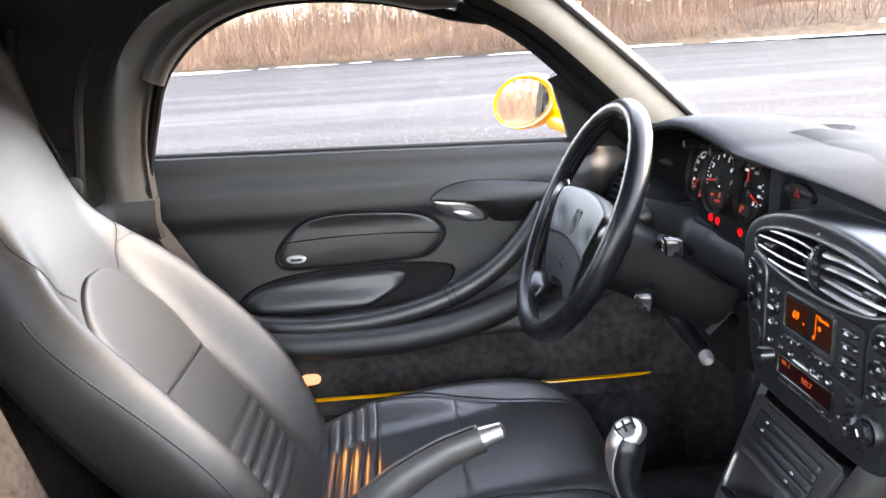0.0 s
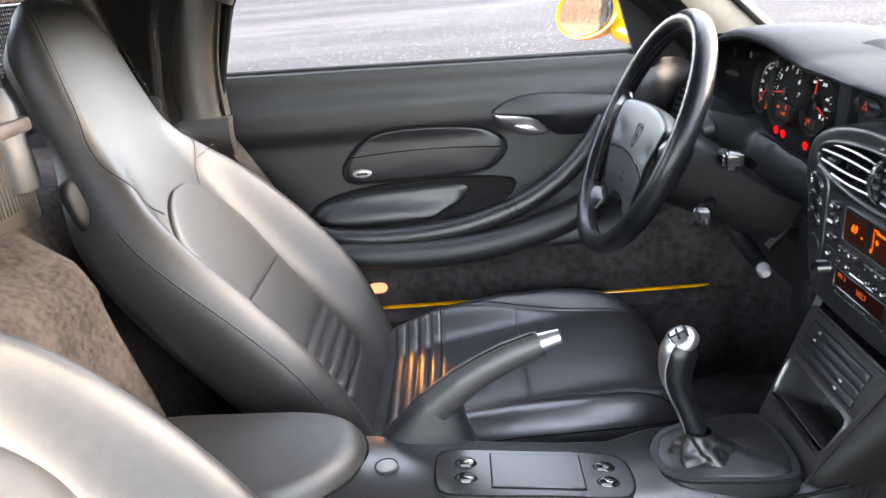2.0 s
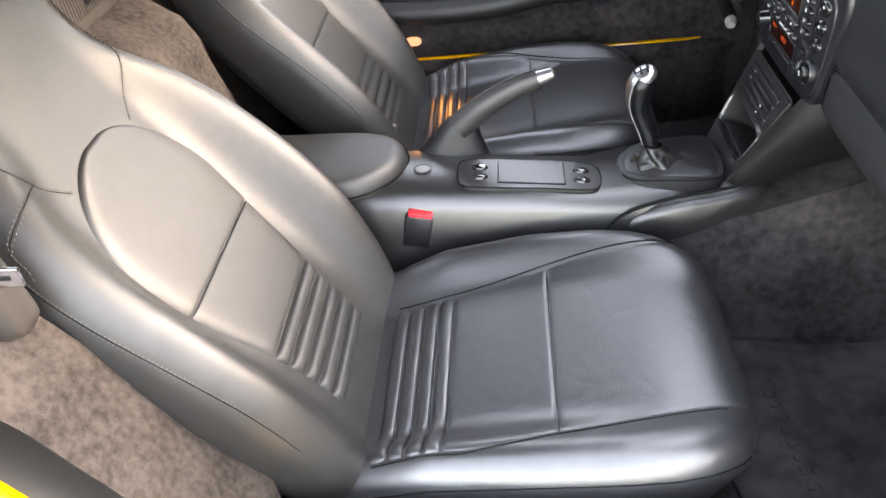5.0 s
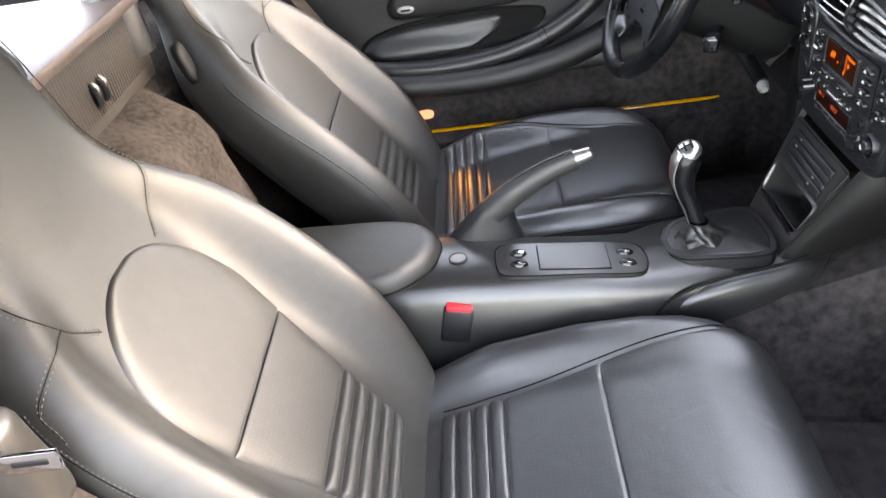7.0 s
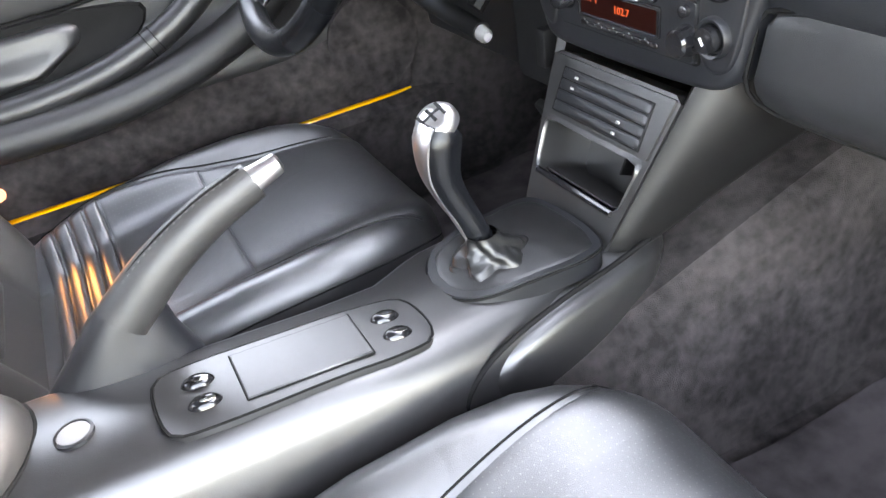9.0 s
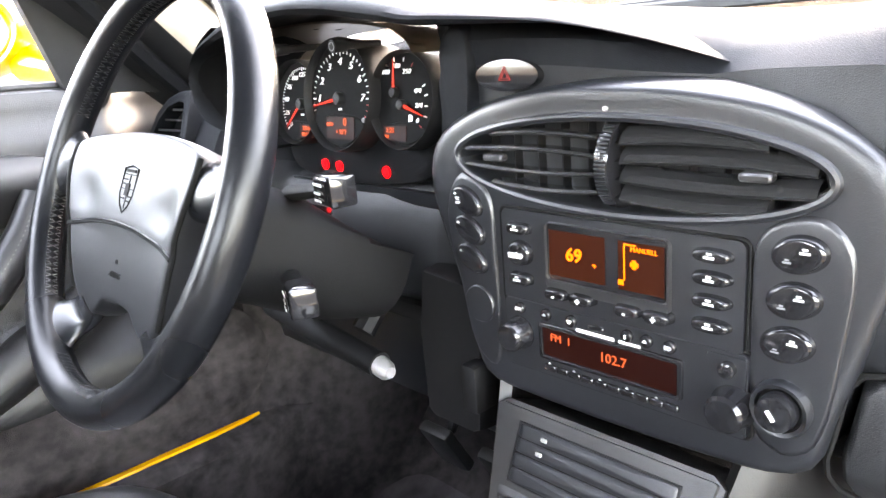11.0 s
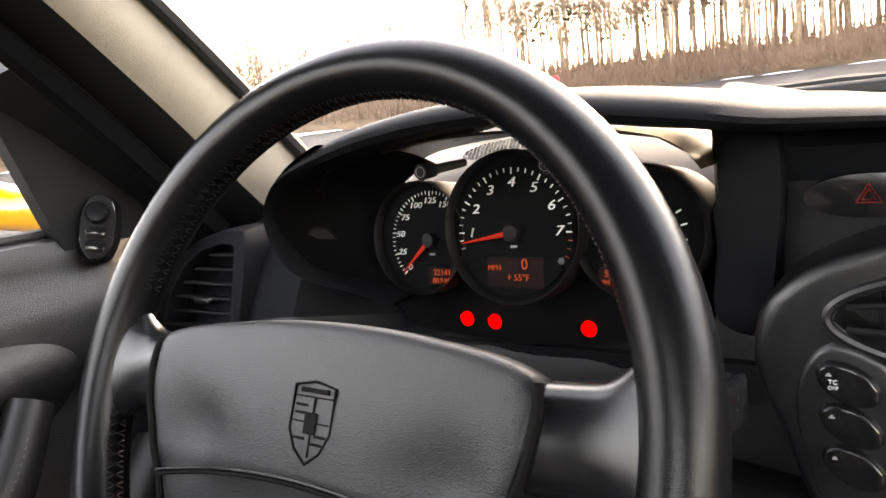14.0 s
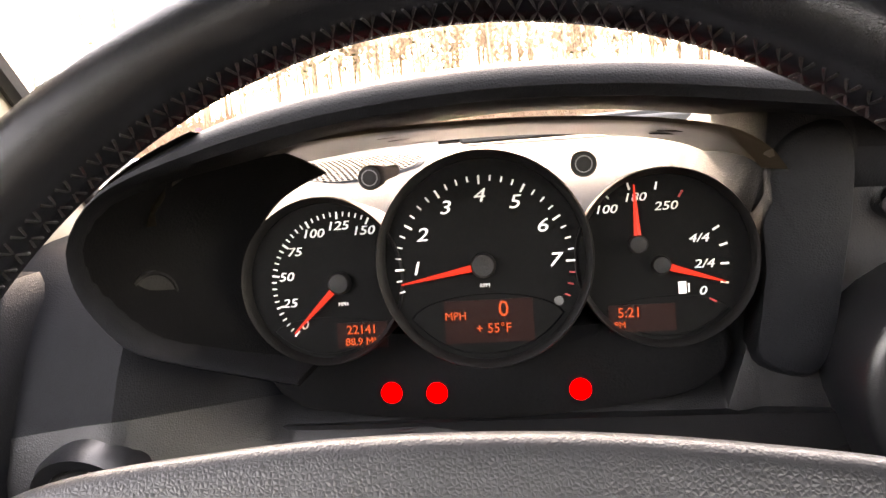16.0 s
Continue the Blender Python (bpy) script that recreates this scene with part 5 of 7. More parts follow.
def gauges():
    g = thing("instrument_cluster", "three round black dials with red needles and orange displays", "instrument cluster")
    tk = []
    for i in range(0, 31):
        a = 225 - i * 5.4
        tk.append((a, 0.0042 if i % 5 == 0 else 0.0026, 0.0010 if i % 5 == 0 else 0.0007, False))
    hub = (0.0098, -0.0021)
    d, m = dial(g, 0.634, 0.4645, 0.8115, 0.0480, tk, [(198, "25"), (171, "50"), (144, "75"), (117, "100"), (90, "125"), (63, "150"), (225, "0")], 0.0338, 0.0072, 0.0422, hub)
    w = lcd(d, m, 0.047, -0.0215, 0.034, (0.006, 0.036, -0.0405, -0.0255))
    words("odometer", "22141", 0.0074, m @ Matrix.Translation((0.0210, -0.0300, 0.0018)), RED_TXT, w)
    words("trip_meter", "88.9 MI", 0.0062, m @ Matrix.Translation((0.0200, -0.0370, 0.0018)), RED_TXT, w)
    words("unit", "MPH", 0.0030, m @ Matrix.Translation((0.0106, -0.0144, 0.0006)), WHITE_INK, d)
    needle(d, m, hub, 224, 0.0405)
    tk = []
    for i in range(-2, 28):
        a = 180 - i * 7.5
        tk.append((a, 0.0050 if i % 4 == 0 else 0.0032, 0.0011 if i % 4 == 0 else 0.0008, i > 24))
    hub = (0, -0.0037)
    d, m = dial(g, 0.628, 0.369, 0.820, 0.0592, tk, [(180, "1"), (151, "2"), (121, "3"), (91, "4"), (61, "5"), (31, "6"), (1, "7")], 0.0392, 0.0108, 0.0508, hub)
    w = lcd(d, m, 0.058, -0.0195, 0.045, (-0.024, 0.026, -0.0470, -0.0230))
    words("speed_unit", "MPH", 0.0062, m @ Matrix.Translation((-0.0177, -0.0317, 0.0018)), RED_TXT, w)
    words("speed", "0", 0.0125, m @ Matrix.Translation((0.0096, -0.0288, 0.0018)), RED_TXT, w)
    words("temperature", "+ 55°F", 0.0074, m @ Matrix.Translation((0.0035, -0.0393, 0.0018)), RED_TXT, w)
    words("unit", "RPM", 0.0030, m @ Matrix.Translation((0, -0.0150, 0.0006)), WHITE_INK, d)
    part("lamp_dot", lathe([(0.0026, -0.001), (0.0026, 0.0006), (0.0005, 0.0007)], m @ Matrix.Translation((0.0405, -0.0258, 0)), 16), PLASTIC, d)
    needle(d, m, hub, 190, 0.0480, 0.0070)
    # coolant and fuel
    d, m = dial(g, 0.634, 0.2695, 0.8140, 0.0480, [], [], 0, 0, 0, (0, 0))
    for x, y, a, red in ((-0.0296, 0.0357, 130, 0), (-0.0173, 0.0403, 103, 0), (-0.0025, 0.0396, 76, 0), (0.0104, 0.0343, 55, 1), (0.0279, 0.0143, 30, 0), (0.0314, 0.0051, 15, 0), (0.0315, -0.0053, 0, 0), (0.0309, -0.0155, -12, 0), (0.0243, -0.0250, -30, 1)):
        part("tick", rbox((0.0042, 0.0010, 0.0006), m @ Matrix.Translation((x, y, 0.0006)) @ Matrix.Rotation(radians(a), 4, "Z"), 0), HAZ if red else WHITE_INK, d)
    for s, x, y in (("100", -0.0305, 0.0281), ("180", -0.0145, 0.0338), ("250", 0.0020, 0.0280), ("4/4", 0.0184, 0.0092), ("2/4", 0.0205, -0.0050), ("0", 0.0190, -0.0198)):
        words("numeral", s, 0.0066, m @ Matrix.Translation((x, y, 0.0006)) @ WIDE, WHITE_INK, d, 0.22)
    pm = m @ Matrix.Translation((0.0085, -0.0174, 0.0006))
    pump = rbox((0.0042, 0.0066, 0.0006), pm, 0)
    rbox((0.0028, 0.0018, 0.0008), pm @ Matrix.Translation((0, 0.0016, 0.0002)), 0, bm=pump)
    rbox((0.0008, 0.0050, 0.0006), pm @ Matrix.Translation((0.0034, -0.0002, 0)), 0, bm=pump)
    part("fuel_symbol", pump, WHITE_INK, d)
    w = lcd(d, m, 0.047, -0.0215, 0.034, (-0.032, 0.004, -0.0405, -0.0255))
    words("clock", "5:21", 0.0076, m @ Matrix.Translation((-0.0208, -0.0300, 0.0018)), RED_TXT, w)
    words("clock_half", "PM", 0.0050, m @ Matrix.Translation((-0.0262, -0.0366, 0.0018)), RED_TXT, w)
    needle(d, m, (-0.0141, 0.0078), 91, 0.0330, 0.0052)
    needle(d, m, (-0.0024, -0.0042), -18, 0.0350, 0.0052)
    # reset knobs between the dials
    for y, z in ((0.4190, 0.8725), (0.3130, 0.8712)):
        mk = face_at(0.584, y, z, 0)
        k = part("reset_knob", lathe([(0.0036, -0.060), (0.0040, -0.020), (0.0058, -0.016), (0.0064, -0.001), (0.0058, 0.0004), (0.001, 0.0004)], mk, 24), DARK, g)
        part("knob_symbol", lathe([(0.0042, 0.0004), (0.0042, 0.0008), (0.0037, 0.0008), (0.0037, 0.0004)], mk, 20, caps=False), GREY_INK, k)
    return g


gauges()


# ---- centre stack ----
def sp(a, b, h):
    return Vector((0.581 - h, a, b))


def sf(y, z, h=0.0):
    """A frame on the face of the centre stack."""
    return Matrix.Translation(sp(y, z, h)) @ FACE


def button(name, y, z, w, h, parent, mt=None, power=2.6, lift=0.004, turn=0.0):
    return part(name, pillow(oval(w / 2, h / 2, 24, power), on(sf(y, z) @ Matrix.Rotation(radians(turn), 4, "Z")), lift + 0.006, 0.0015, -0.006, roll=0.3), mt or GLOSS, parent)


def glyph(y, z, w, parent, h=0.0062, mt=None, turn=0.0):
    m = sf(y, z, h) @ Matrix.Rotation(radians(turn), 4, "Z")
    bm = rbox((w, w * 0.22, 0.0004), m, 0)
    rbox((w * 0.5, w * 0.2, 0.0004), m @ Matrix.Translation((0, w * 0.36, 0)), 0, bm=bm)
    part("symbol", bm, mt or WHITE_INK, parent)


def stack():
    s = thing("centre_stack", "black centre panel with a wide oval air vent and switches", "dash panel")
    o = [(0.186, 0.745), (0.176, 0.785), (0.13, 0.813), (0.06, 0.829), (0.0, 0.832), (-0.06, 0.829), (-0.13, 0.815), (-0.178, 0.785), (-0.190, 0.745), (-0.180, 0.70), (-0.160, 0.63), (-0.147, 0.588), (-0.11, 0.574), (0.10, 0.570), (0.135, 0.58), (0.152, 0.64), (0.172, 0.70)]
    o = closed_crom(o, 80)
    c = np.array((-0.004, 0.775))
    inner = []
    for p in o:
        a = math.atan2((p[1] - c[1]) / 0.0315, (p[0] - c[0]) / 0.146)
        inner.append((c[0] + 0.146 * math.cos(a), c[1] + 0.0315 * math.sin(a)))
    part("panel", holed(o, inner, lambda a, b, h: sp(a, b, h - 0.010), 0.020, 0.010, 0.0015, -0.06, (1.0, 0.97, 0.945)), PLASTIC, s)
    # raised rim round the vent, slats, thumb wheel
    rim = part("vent_rim", tube([sp(c[0] + 0.149 * math.cos(a), c[1] + 0.0345 * math.sin(a), 0.0015) for a in np.linspace(0, 2 * math.pi, 72, endpoint=False)], 0.0032, 8, closed=True), PLASTIC, s)
    for half in (1, -1):
        for k in range(4):
            b = c[1] - 0.0195 + 0.013 * k
            ext = 0.146 * math.sqrt(max(0, 1 - ((b - c[1]) / 0.0315) ** 2)) - 0.004
            y0, y1 = c[0] + half * 0.009, c[0] + half * ext
            rows = []
            for t in np.linspace(0, 1, 12):
                y = y0 + (y1 - y0) * t
                bow = b + 0.004 * math.sin(math.pi * t) * (1 if k > 1 else -1) * 0.6
                if half > 0:
                    sec = ((0.0024, -0.0030), (0.0016, 0.0018), (-0.0002, 0.0028), (-0.0020, 0.0016), (-0.0016, -0.014), (0.0012, -0.014))
                else:
                    sec = ((0.0078, -0.0100), (0.0060, -0.0055), (0.0034, -0.0016), (0.0004, 0.0010), (-0.0026, 0.0024), (-0.0044, 0.0014), (-0.0010, -0.0110))
                rows.append([sp(y, bow + u, v) for u, v in sec])
            part("slat", loft(rows, ring=True), SLAT, rim)
        for k in range(5):
            y = c[0] + half * (0.028 + 0.024 * k)
            hh = 0.0315 * math.sqrt(max(0.05, 1 - ((y - c[0]) / 0.146) ** 2)) - 0.003
            part("vane", rbox((0.010, 0.0016, 2 * hh), (sp(y, c[1], -0.020)), 0.0004, 1), DARK, rim)
        part("vent_tab", rbox((0.010, 0.020, 0.0055), Matrix.Translation(sp(c[0] + half * 0.105, c[1] + 0.001, 0.003)), 0.0015, 1), CONSOLE, rim)
    # Dark sheet in front of the vent floor; its colour holds the recess shade.
    part("vent_shade", pillow(oval(0.150, 0.036, 40), lambda a, b, h: sp(c[0] + a, c[1] + b, h - 0.028), 0.001, 0, -0.004), LINER, rim)
    wh = part("thumb_wheel", lathe([(0.002, -0.0055), (0.0335, -0.0055), (0.0345, -0.003), (0.0345, 0.003), (0.0335, 0.0055), (0.002, 0.0055)], Matrix.Translation(sp(c[0], c[1], -0.022)) @ Matrix.Rotation(radians(90), 4, "X"), 48), GLOSS, s)
    for k in range(22):
        a = radians(-55 + 5 * k)
        part("notch", rbox((0.0012, 0.0085, 0.0010), Matrix.Translation(sp(c[0], c[1], -0.022)) @ Matrix.Rotation(-a, 4, "Y") @ Matrix.Translation((-0.0346, 0, 0)), 0), PLASTIC, wh)
    part("screw", lathe([(0.0018, -0.001), (0.0018, 0.0012), (0.0005, 0.0014)], sf(-0.002, 0.7385, 0.001), 12), SILVER, s)
    part("screw", lathe([(0.0018, -0.001), (0.0018, 0.0012), (0.0005, 0.0014)], sf(-0.002, 0.8150, 0.001), 12), SILVER, s)
    # raised side strips that carry the switches
    left = closed_crom([(0.156, 0.752), (0.140, 0.764), (0.112, 0.748), (0.107, 0.70), (0.108, 0.60), (0.118, 0.585), (0.138, 0.60), (0.152, 0.66), (0.164, 0.72)], 48)
    part("switch_strip", pillow(left, sp, 0.0125, 0.001, -0.01, roll=0.10), PLASTIC, s)
    right = closed_crom([(-0.108, 0.735), (-0.120, 0.752), (-0.148, 0.758), (-0.166, 0.738), (-0.164, 0.68), (-0.150, 0.605), (-0.130, 0.592), (-0.111, 0.605), (-0.107, 0.68)], 48)
    part("switch_strip", pillow(right, sp, 0.0125, 0.001, -0.01, roll=0.10), PLASTIC, s)
    for i, (y, z) in enumerate(((0.1345, 0.737), (0.1335, 0.712), (0.1325, 0.687))):
        b = part("rocker_switch", pillow(oval(0.0185, 0.0115, 28), on(sf(y, z, 0.005) @ Matrix.Rotation(radians(-30), 4, "Z")), 0.0085, 0.0010, -0.006, roll=0.2), GLOSS, s)
        glyph(y + 0.009, z + 0.0065, 0.0030, b, 0.0096)
        if i == 0:
            words("switch_print", "TC", 0.0036, sf(y + 0.007, z + 0.0025, 0.0092), WHITE_INK, b)
            words("switch_print", "OFF", 0.0030, sf(y + 0.007, z - 0.0010, 0.0092), WHITE_INK, b)
    part("blank_cap", lathe([(0.0165, -0.008), (0.0168, -0.0004), (0.0158, 0.0006), (0.001, 0.0010)], sf(0.128, 0.646, 0.005), 32), PLASTIC, s)
    for y, z in ((-0.136, 0.732), (-0.134, 0.703), (-0.1315, 0.674)):
        b = part("rocker_switch", pillow(oval(0.0175, 0.0125, 28), on(sf(y, z, 0.005) @ Matrix.Rotation(radians(12), 4, "Z")), 0.009, 0.0014, -0.006, roll=0.25), GLOSS, s)
        glyph(y - 0.005, z + 0.003, 0.006, b, 0.0098)
        glyph(y + 0.005, z - 0.004, 0.005, b, 0.0098, GREY_INK)
    k = part("socket_ring", lathe([(0.0185, -0.006), (0.0190, 0.003), (0.0175, 0.007), (0.0150, 0.006), (0.0145, 0.001)], sf(-0.1305, 0.6315, 0.004), 36), PLASTIC, s)
    part("lighter_knob", lathe([(0.0125, 0.0), (0.0125, 0.010), (0.0115, 0.014), (0.006, 0.015), (0.001, 0.015)], sf(-0.1305, 0.6315, 0.004), 30), GLOSS, k)
    part("knob_mark", rbox((0.0025, 0.0075, 0.0006), sf(-0.1295, 0.6315, 0.0195) @ Matrix.Rotation(radians(35), 4, "Z"), 0), WHITE_INK, k)
    return s


stack()


def climate():
    c = thing("climate_unit", "black automatic climate control unit with orange display", "climate control")
    o = rrect(0.204, 0.0795, 0.006)
    m0 = sf(-0.003, 0.6955, 0.0)
    part("fascia", pillow(o, on(m0), 0.0230, 0.0, -0.02, (1, 1, 0.992, 0.98, 0.6, 0.3)), PLASTIC, c)
    part("fascia_gap", tube([m0 @ Vector((a * 1.012, b * 1.03, 0.0012)) for a, b in o], 0.0011, 6, closed=True), SEAM_SHADE, c)
    o = rrect(0.106, 0.054, 0.005)
    i = rrect(0.103, 0.0455, 0.004)
    md = sf(-0.001, 0.7025, 0.004)
    part("display_frame", holed(o, [(a, b + 0.004) for a, b in i], on(md), 0.0005, 0.003, 0.0006, -0.006), CONSOLE, c)
    scr = part("display", rbox((0.102, 0.0445, 0.001), md @ Matrix.Translation((0, 0.004, 0.0010)), 0), GLOSS, c)
    part("lit_window", rbox((0.050, 0.036, 0.0006), md @ Matrix.Translation((-0.0235, 0.0035, 0.0018)), 0), ORANGE_BG, scr, "glowing orange window")
    part("lit_window", rbox((0.036, 0.036, 0.0006), md @ Matrix.Translation((0.0310, 0.0035, 0.0018)), 0), ORANGE_BG, scr, "glowing orange window")
    words("set_temperature", "69", 0.0145, md @ Matrix.Translation((-0.026, 0.0040, 0.0024)), ORANGE_G, scr, 0.1, bold=0.0003)
    words("degrees", "°F", 0.0042, md @ Matrix.Translation((-0.0075, -0.0015, 0.0024)), ORANGE_G, scr)
    words("mode", "MANUELL", 0.0048, md @ Matrix.Translation((0.0335, 0.0165, 0.0024)), ORANGE_G, scr)
    bm = rbox((0.0010, 0.026, 0.0004), md @ Matrix.Translation((0.0180, 0.0060, 0.0024)), 0)
    rbox((0.010, 0.0012, 0.0004), md @ Matrix.Translation((0.0225, 0.0195, 0.0024)), 0, bm=bm)
    rbox((0.0042, 0.0040, 0.0004), md @ Matrix.Translation((0.0152, -0.0090, 0.0024)), 0, bm=bm)
    part("fan_bars", bm, ORANGE_G, scr)
    bm = rbox((0.0065, 0.0030, 0.0004), md @ Matrix.Translation((0.0260, 0.0055, 0.0024)), 0)
    rbox((0.0030, 0.0065, 0.0004), md @ Matrix.Translation((0.0260, 0.0055, 0.0024)), 0, bm=bm)
    part("fan_symbol", bm, ORANGE_G, scr)
    for z, w, h in ((0.7205, 0.0255, 0.0105), (0.7000, 0.0265, 0.0225), (0.6785, 0.0255, 0.0115)):
        b = button("button", 0.0785, z, w, h, c, None, 2.2 if h > 0.02 else 3.2, 0.0085)
        if h > 0.02:
            words("print", "auto", 0.0082, sf(0.0785, z, 0.0108), WHITE_INK, b, bold=0.0002)
        else:
            glyph(0.0785, z, 0.0070, b, 0.0106)
    for z in (0.7235, 0.7080, 0.6920, 0.6755):
        b = button("button", -0.0830, z, 0.030, 0.0105, c, None, 2.6, 0.0085)
        glyph(-0.0835, z, 0.0070, b, 0.0106)
    for y, sgn in ((0.0405, "-"), (0.0175, "+"), (-0.0225, "-"), (-0.0455, "+")):
        b = button("button", y, 0.6735, 0.0235, 0.0100, c, None, 3.5, 0.0115)
        words("print", sgn, 0.0075, sf(y, 0.6732, 0.0136), WHITE_INK, b, bold=0.0002)


climate()


def radio():
    r = thing("car_radio", "black car radio with dim red display and two knobs", "car radio")
    m0 = sf(-0.006, 0.6300, 0.0)
    part("fascia", pillow(rrect(0.208, 0.060, 0.004), on(m0), 0.0250, 0.0, -0.02, (1, 1, 0.992, 0.98, 0.6, 0.3)), PLASTIC, r)
    part("fascia_gap", tube([m0 @ Vector((a * 1.012, b * 1.035, 0.0012)) for a, b in rrect(0.208, 0.060, 0.004)], 0.0012, 6, closed=True), SEAM_SHADE, r)
    part("side_fascia", pillow(rrect(0.028, 0.057, 0.003), on(sf(-0.0945, 0.6300, 0.004)), 0.0060, 0.0, -0.004, (1, 1, 0.96, 0.9, 0.5)), PLASTIC, r)
    fr = part("display_frame", holed(rrect(0.126, 0.031, 0.003), rrect(0.119, 0.0245, 0.002), on(sf(-0.0015, 0.6300, 0.0045)), 0.0002, 0.003, 0.0005, -0.004), GLOSS, r)
    part("screen", rbox((0.118, 0.024, 0.0008), sf(-0.0015, 0.6300, 0.0055), 0), RED_BG, fr, "dim red radio display")
    words("band", "FM  1", 0.0088, sf(0.0400, 0.6345, 0.0062), RED_TXT, fr)
    words("station", "102.7", 0.0108, sf(-0.0080, 0.6300, 0.0062), RED_TXT, fr)
    for y, z, rad in ((0.0820, 0.6310, 0.0125), (-0.1000, 0.6225, 0.0135)):
        part("knob", lathe([(rad * 1.15, -0.002), (rad * 1.12, 0.002), (rad, 0.004), (rad * 0.97, 0.015), (rad * 0.8, 0.0175), (0.001, 0.018)], sf(y, z, 0.005), 32), GLOSS, r)
    for y, s in ((0.0800, "ON"), (0.0535, ""), (0.0290, "TP"), (-0.0205, "S"), (-0.0365, ""), (-0.0545, "BD")):
        b = part("round_button", lathe([(0.0048, -0.002), (0.0048, 0.003), (0.0040, 0.004), (0.001, 0.0042)], sf(y, 0.6530, 0.0045), 20), GLOSS, r)
        if s:
            words("print", s, 0.0042, sf(y, 0.6530, 0.0092), WHITE_INK, b)
        else:
            glyph(y, 0.6530, 0.0034, b, 0.0090)
    part("round_button", lathe([(0.0055, -0.002), (0.0055, 0.004), (0.0040, 0.005), (0.001, 0.0052)], sf(-0.0965, 0.6490, 0.007), 20), GLOSS, r)
    part("eject_key", rbox((0.014, 0.0045, 0.003), sf(0.0070, 0.6520, 0.005), 0.001, 1), GLOSS, r)
    bar = rbox((0.034, 0.0036, 0.0004), sf(0.0080, 0.6462, 0.0054), 0)
    rbox((0.018, 0.0028, 0.0004), sf(-0.0220, 0.6462, 0.0054), 0, bm=bar)
    part("maker_bar", bar, WHITE_INK, r, "pale bar of lettering")
    for k in range(10):
        part("preset_key", rbox((0.0110, 0.0058, 0.003), sf(0.0520 - 0.0120 * k, 0.6070, 0.0055), 0.001, 1), GLOSS, r)
        if k % 2 == 0:
            glyph(0.0520 - 0.0120 * k, 0.6105, 0.0024, r, 0.0058)


radio()


# ---- centre console ----
def console():
    c = thing("centre_console", "black centre console with storage pocket, switches and leather gaiter frame", "centre console")
    st = [(-0.40, 0.055, -0.105, 0.42), (-0.20, 0.045, -0.120, 0.445), (-0.06, 0.030, -0.122, 0.448), (0.07, 0.020, -0.122, 0.437), (0.20, 0.020, -0.118, 0.424), (0.27, 0.030, -0.113, 0.414), (0.33, 0.062, -0.106, 0.408), (0.42, 0.075, -0.095, 0.404), (0.53, 0.080, -0.062, 0.402)]
    rows = []
    for x in np.linspace(-0.40, 0.53, 40):
        yl, yr, z = table(st, x)
        mid = (yl + yr) / 2
        rows.append([(x, yl + 0.03, 0.22), (x, yl + 0.018, z - 0.05), (x, yl + 0.004, z - 0.010), (x, yl - 0.010, z - 0.001), (x, mid, z + 0.003), (x, yr + 0.026, z - 0.001), (x, yr + 0.008, z - 0.010), (x, yr - 0.006, z - 0.035), (x, yr - 0.016, z - 0.09), (x, yr - 0.022, 0.22)])
    bm = loft(rows, ring=True)
    part("body", bm, CONSOLE, c)

    def top(a, b, h):
        return Vector((a, b, table(st, a)[2] + 0.0015 + h))

    # switch plate with tray
    pl = closed_crom([(0.030, -0.028), (0.045, -0.016), (0.16, -0.014), (0.262, -0.016), (0.280, -0.028), (0.284, -0.075), (0.270, -0.098), (0.16, -0.103), (0.050, -0.104), (0.032, -0.094)], 56)
    part("switch_plate_gap", tube([top(a, b, 0.0016) for a, b in pl], 0.0013, 6, closed=True), SEAM_SHADE, c)
    part("switch_plate", pillow(pl, top, 0.0085, 0.0003, -0.006, (1, 1, 0.985, 0.96, 0.6, 0.3)), CONSOLE, c)
    tr = part("tray_lid", rbox((0.118, 0.066, 0.002), Matrix.Translation(top(0.160, -0.057, 0.0040)) @ Matrix.Rotation(radians(5.5), 4, "Y"), 0.001, 1), CONSOLE, c)
    part("tray_gap", rbox((0.1205, 0.0685, 0.002), Matrix.Translation(top(0.160, -0.057, 0.0030)) @ Matrix.Rotation(radians(5.5), 4, "Y"), 0.0005, 1), SEAM_SHADE, c)
    for x in (0.068, 0.250):
        for y in (-0.043, -0.073):
            b = part("oval_switch", pillow(oval(0.0165, 0.0105, 24), lambda a, q, h, xx=x, yy=y: top(xx + a, yy + q, h + 0.002), 0.0075, 0.0035, -0.004, roll=0.5), GLOSS, c)
            # Highlight on the gloss switch, added as a small chrome oval.
            part("painted_switch_shine", pillow(oval(0.007, 0.0028, 14), lambda a, q, h, xx=x, yy=y: top(xx + 0.003 + a, yy - 0.003 + q, h + 0.0095), 0.0004, 0, -0.001), CHROME, b)
    bt = part("lock_button_rim", lathe([(0.0165, -0.003), (0.0165, 0.002), (0.0140, 0.003), (0.0135, 0.001)], Matrix.Translation(top(-0.036, -0.050, 0.001)), 28), PLASTIC, c)
    part("lock_button", lathe([(0.0135, -0.002), (0.0135, 0.002), (0.010, 0.003), (0.001, 0.0032)], Matrix.Translation(top(-0.036, -0.050, 0.001)), 28), GREY_INK, bt, "grey round lock button")
    # side bulge towards the passenger footwell
    o = closed_crom([(0.290, 0.340), (0.325, 0.373), (0.40, 0.392), (0.49, 0.400), (0.57, 0.408), (0.60, 0.395), (0.575, 0.345), (0.51, 0.300), (0.43, 0.272), (0.35, 0.278), (0.300, 0.305)], 56)
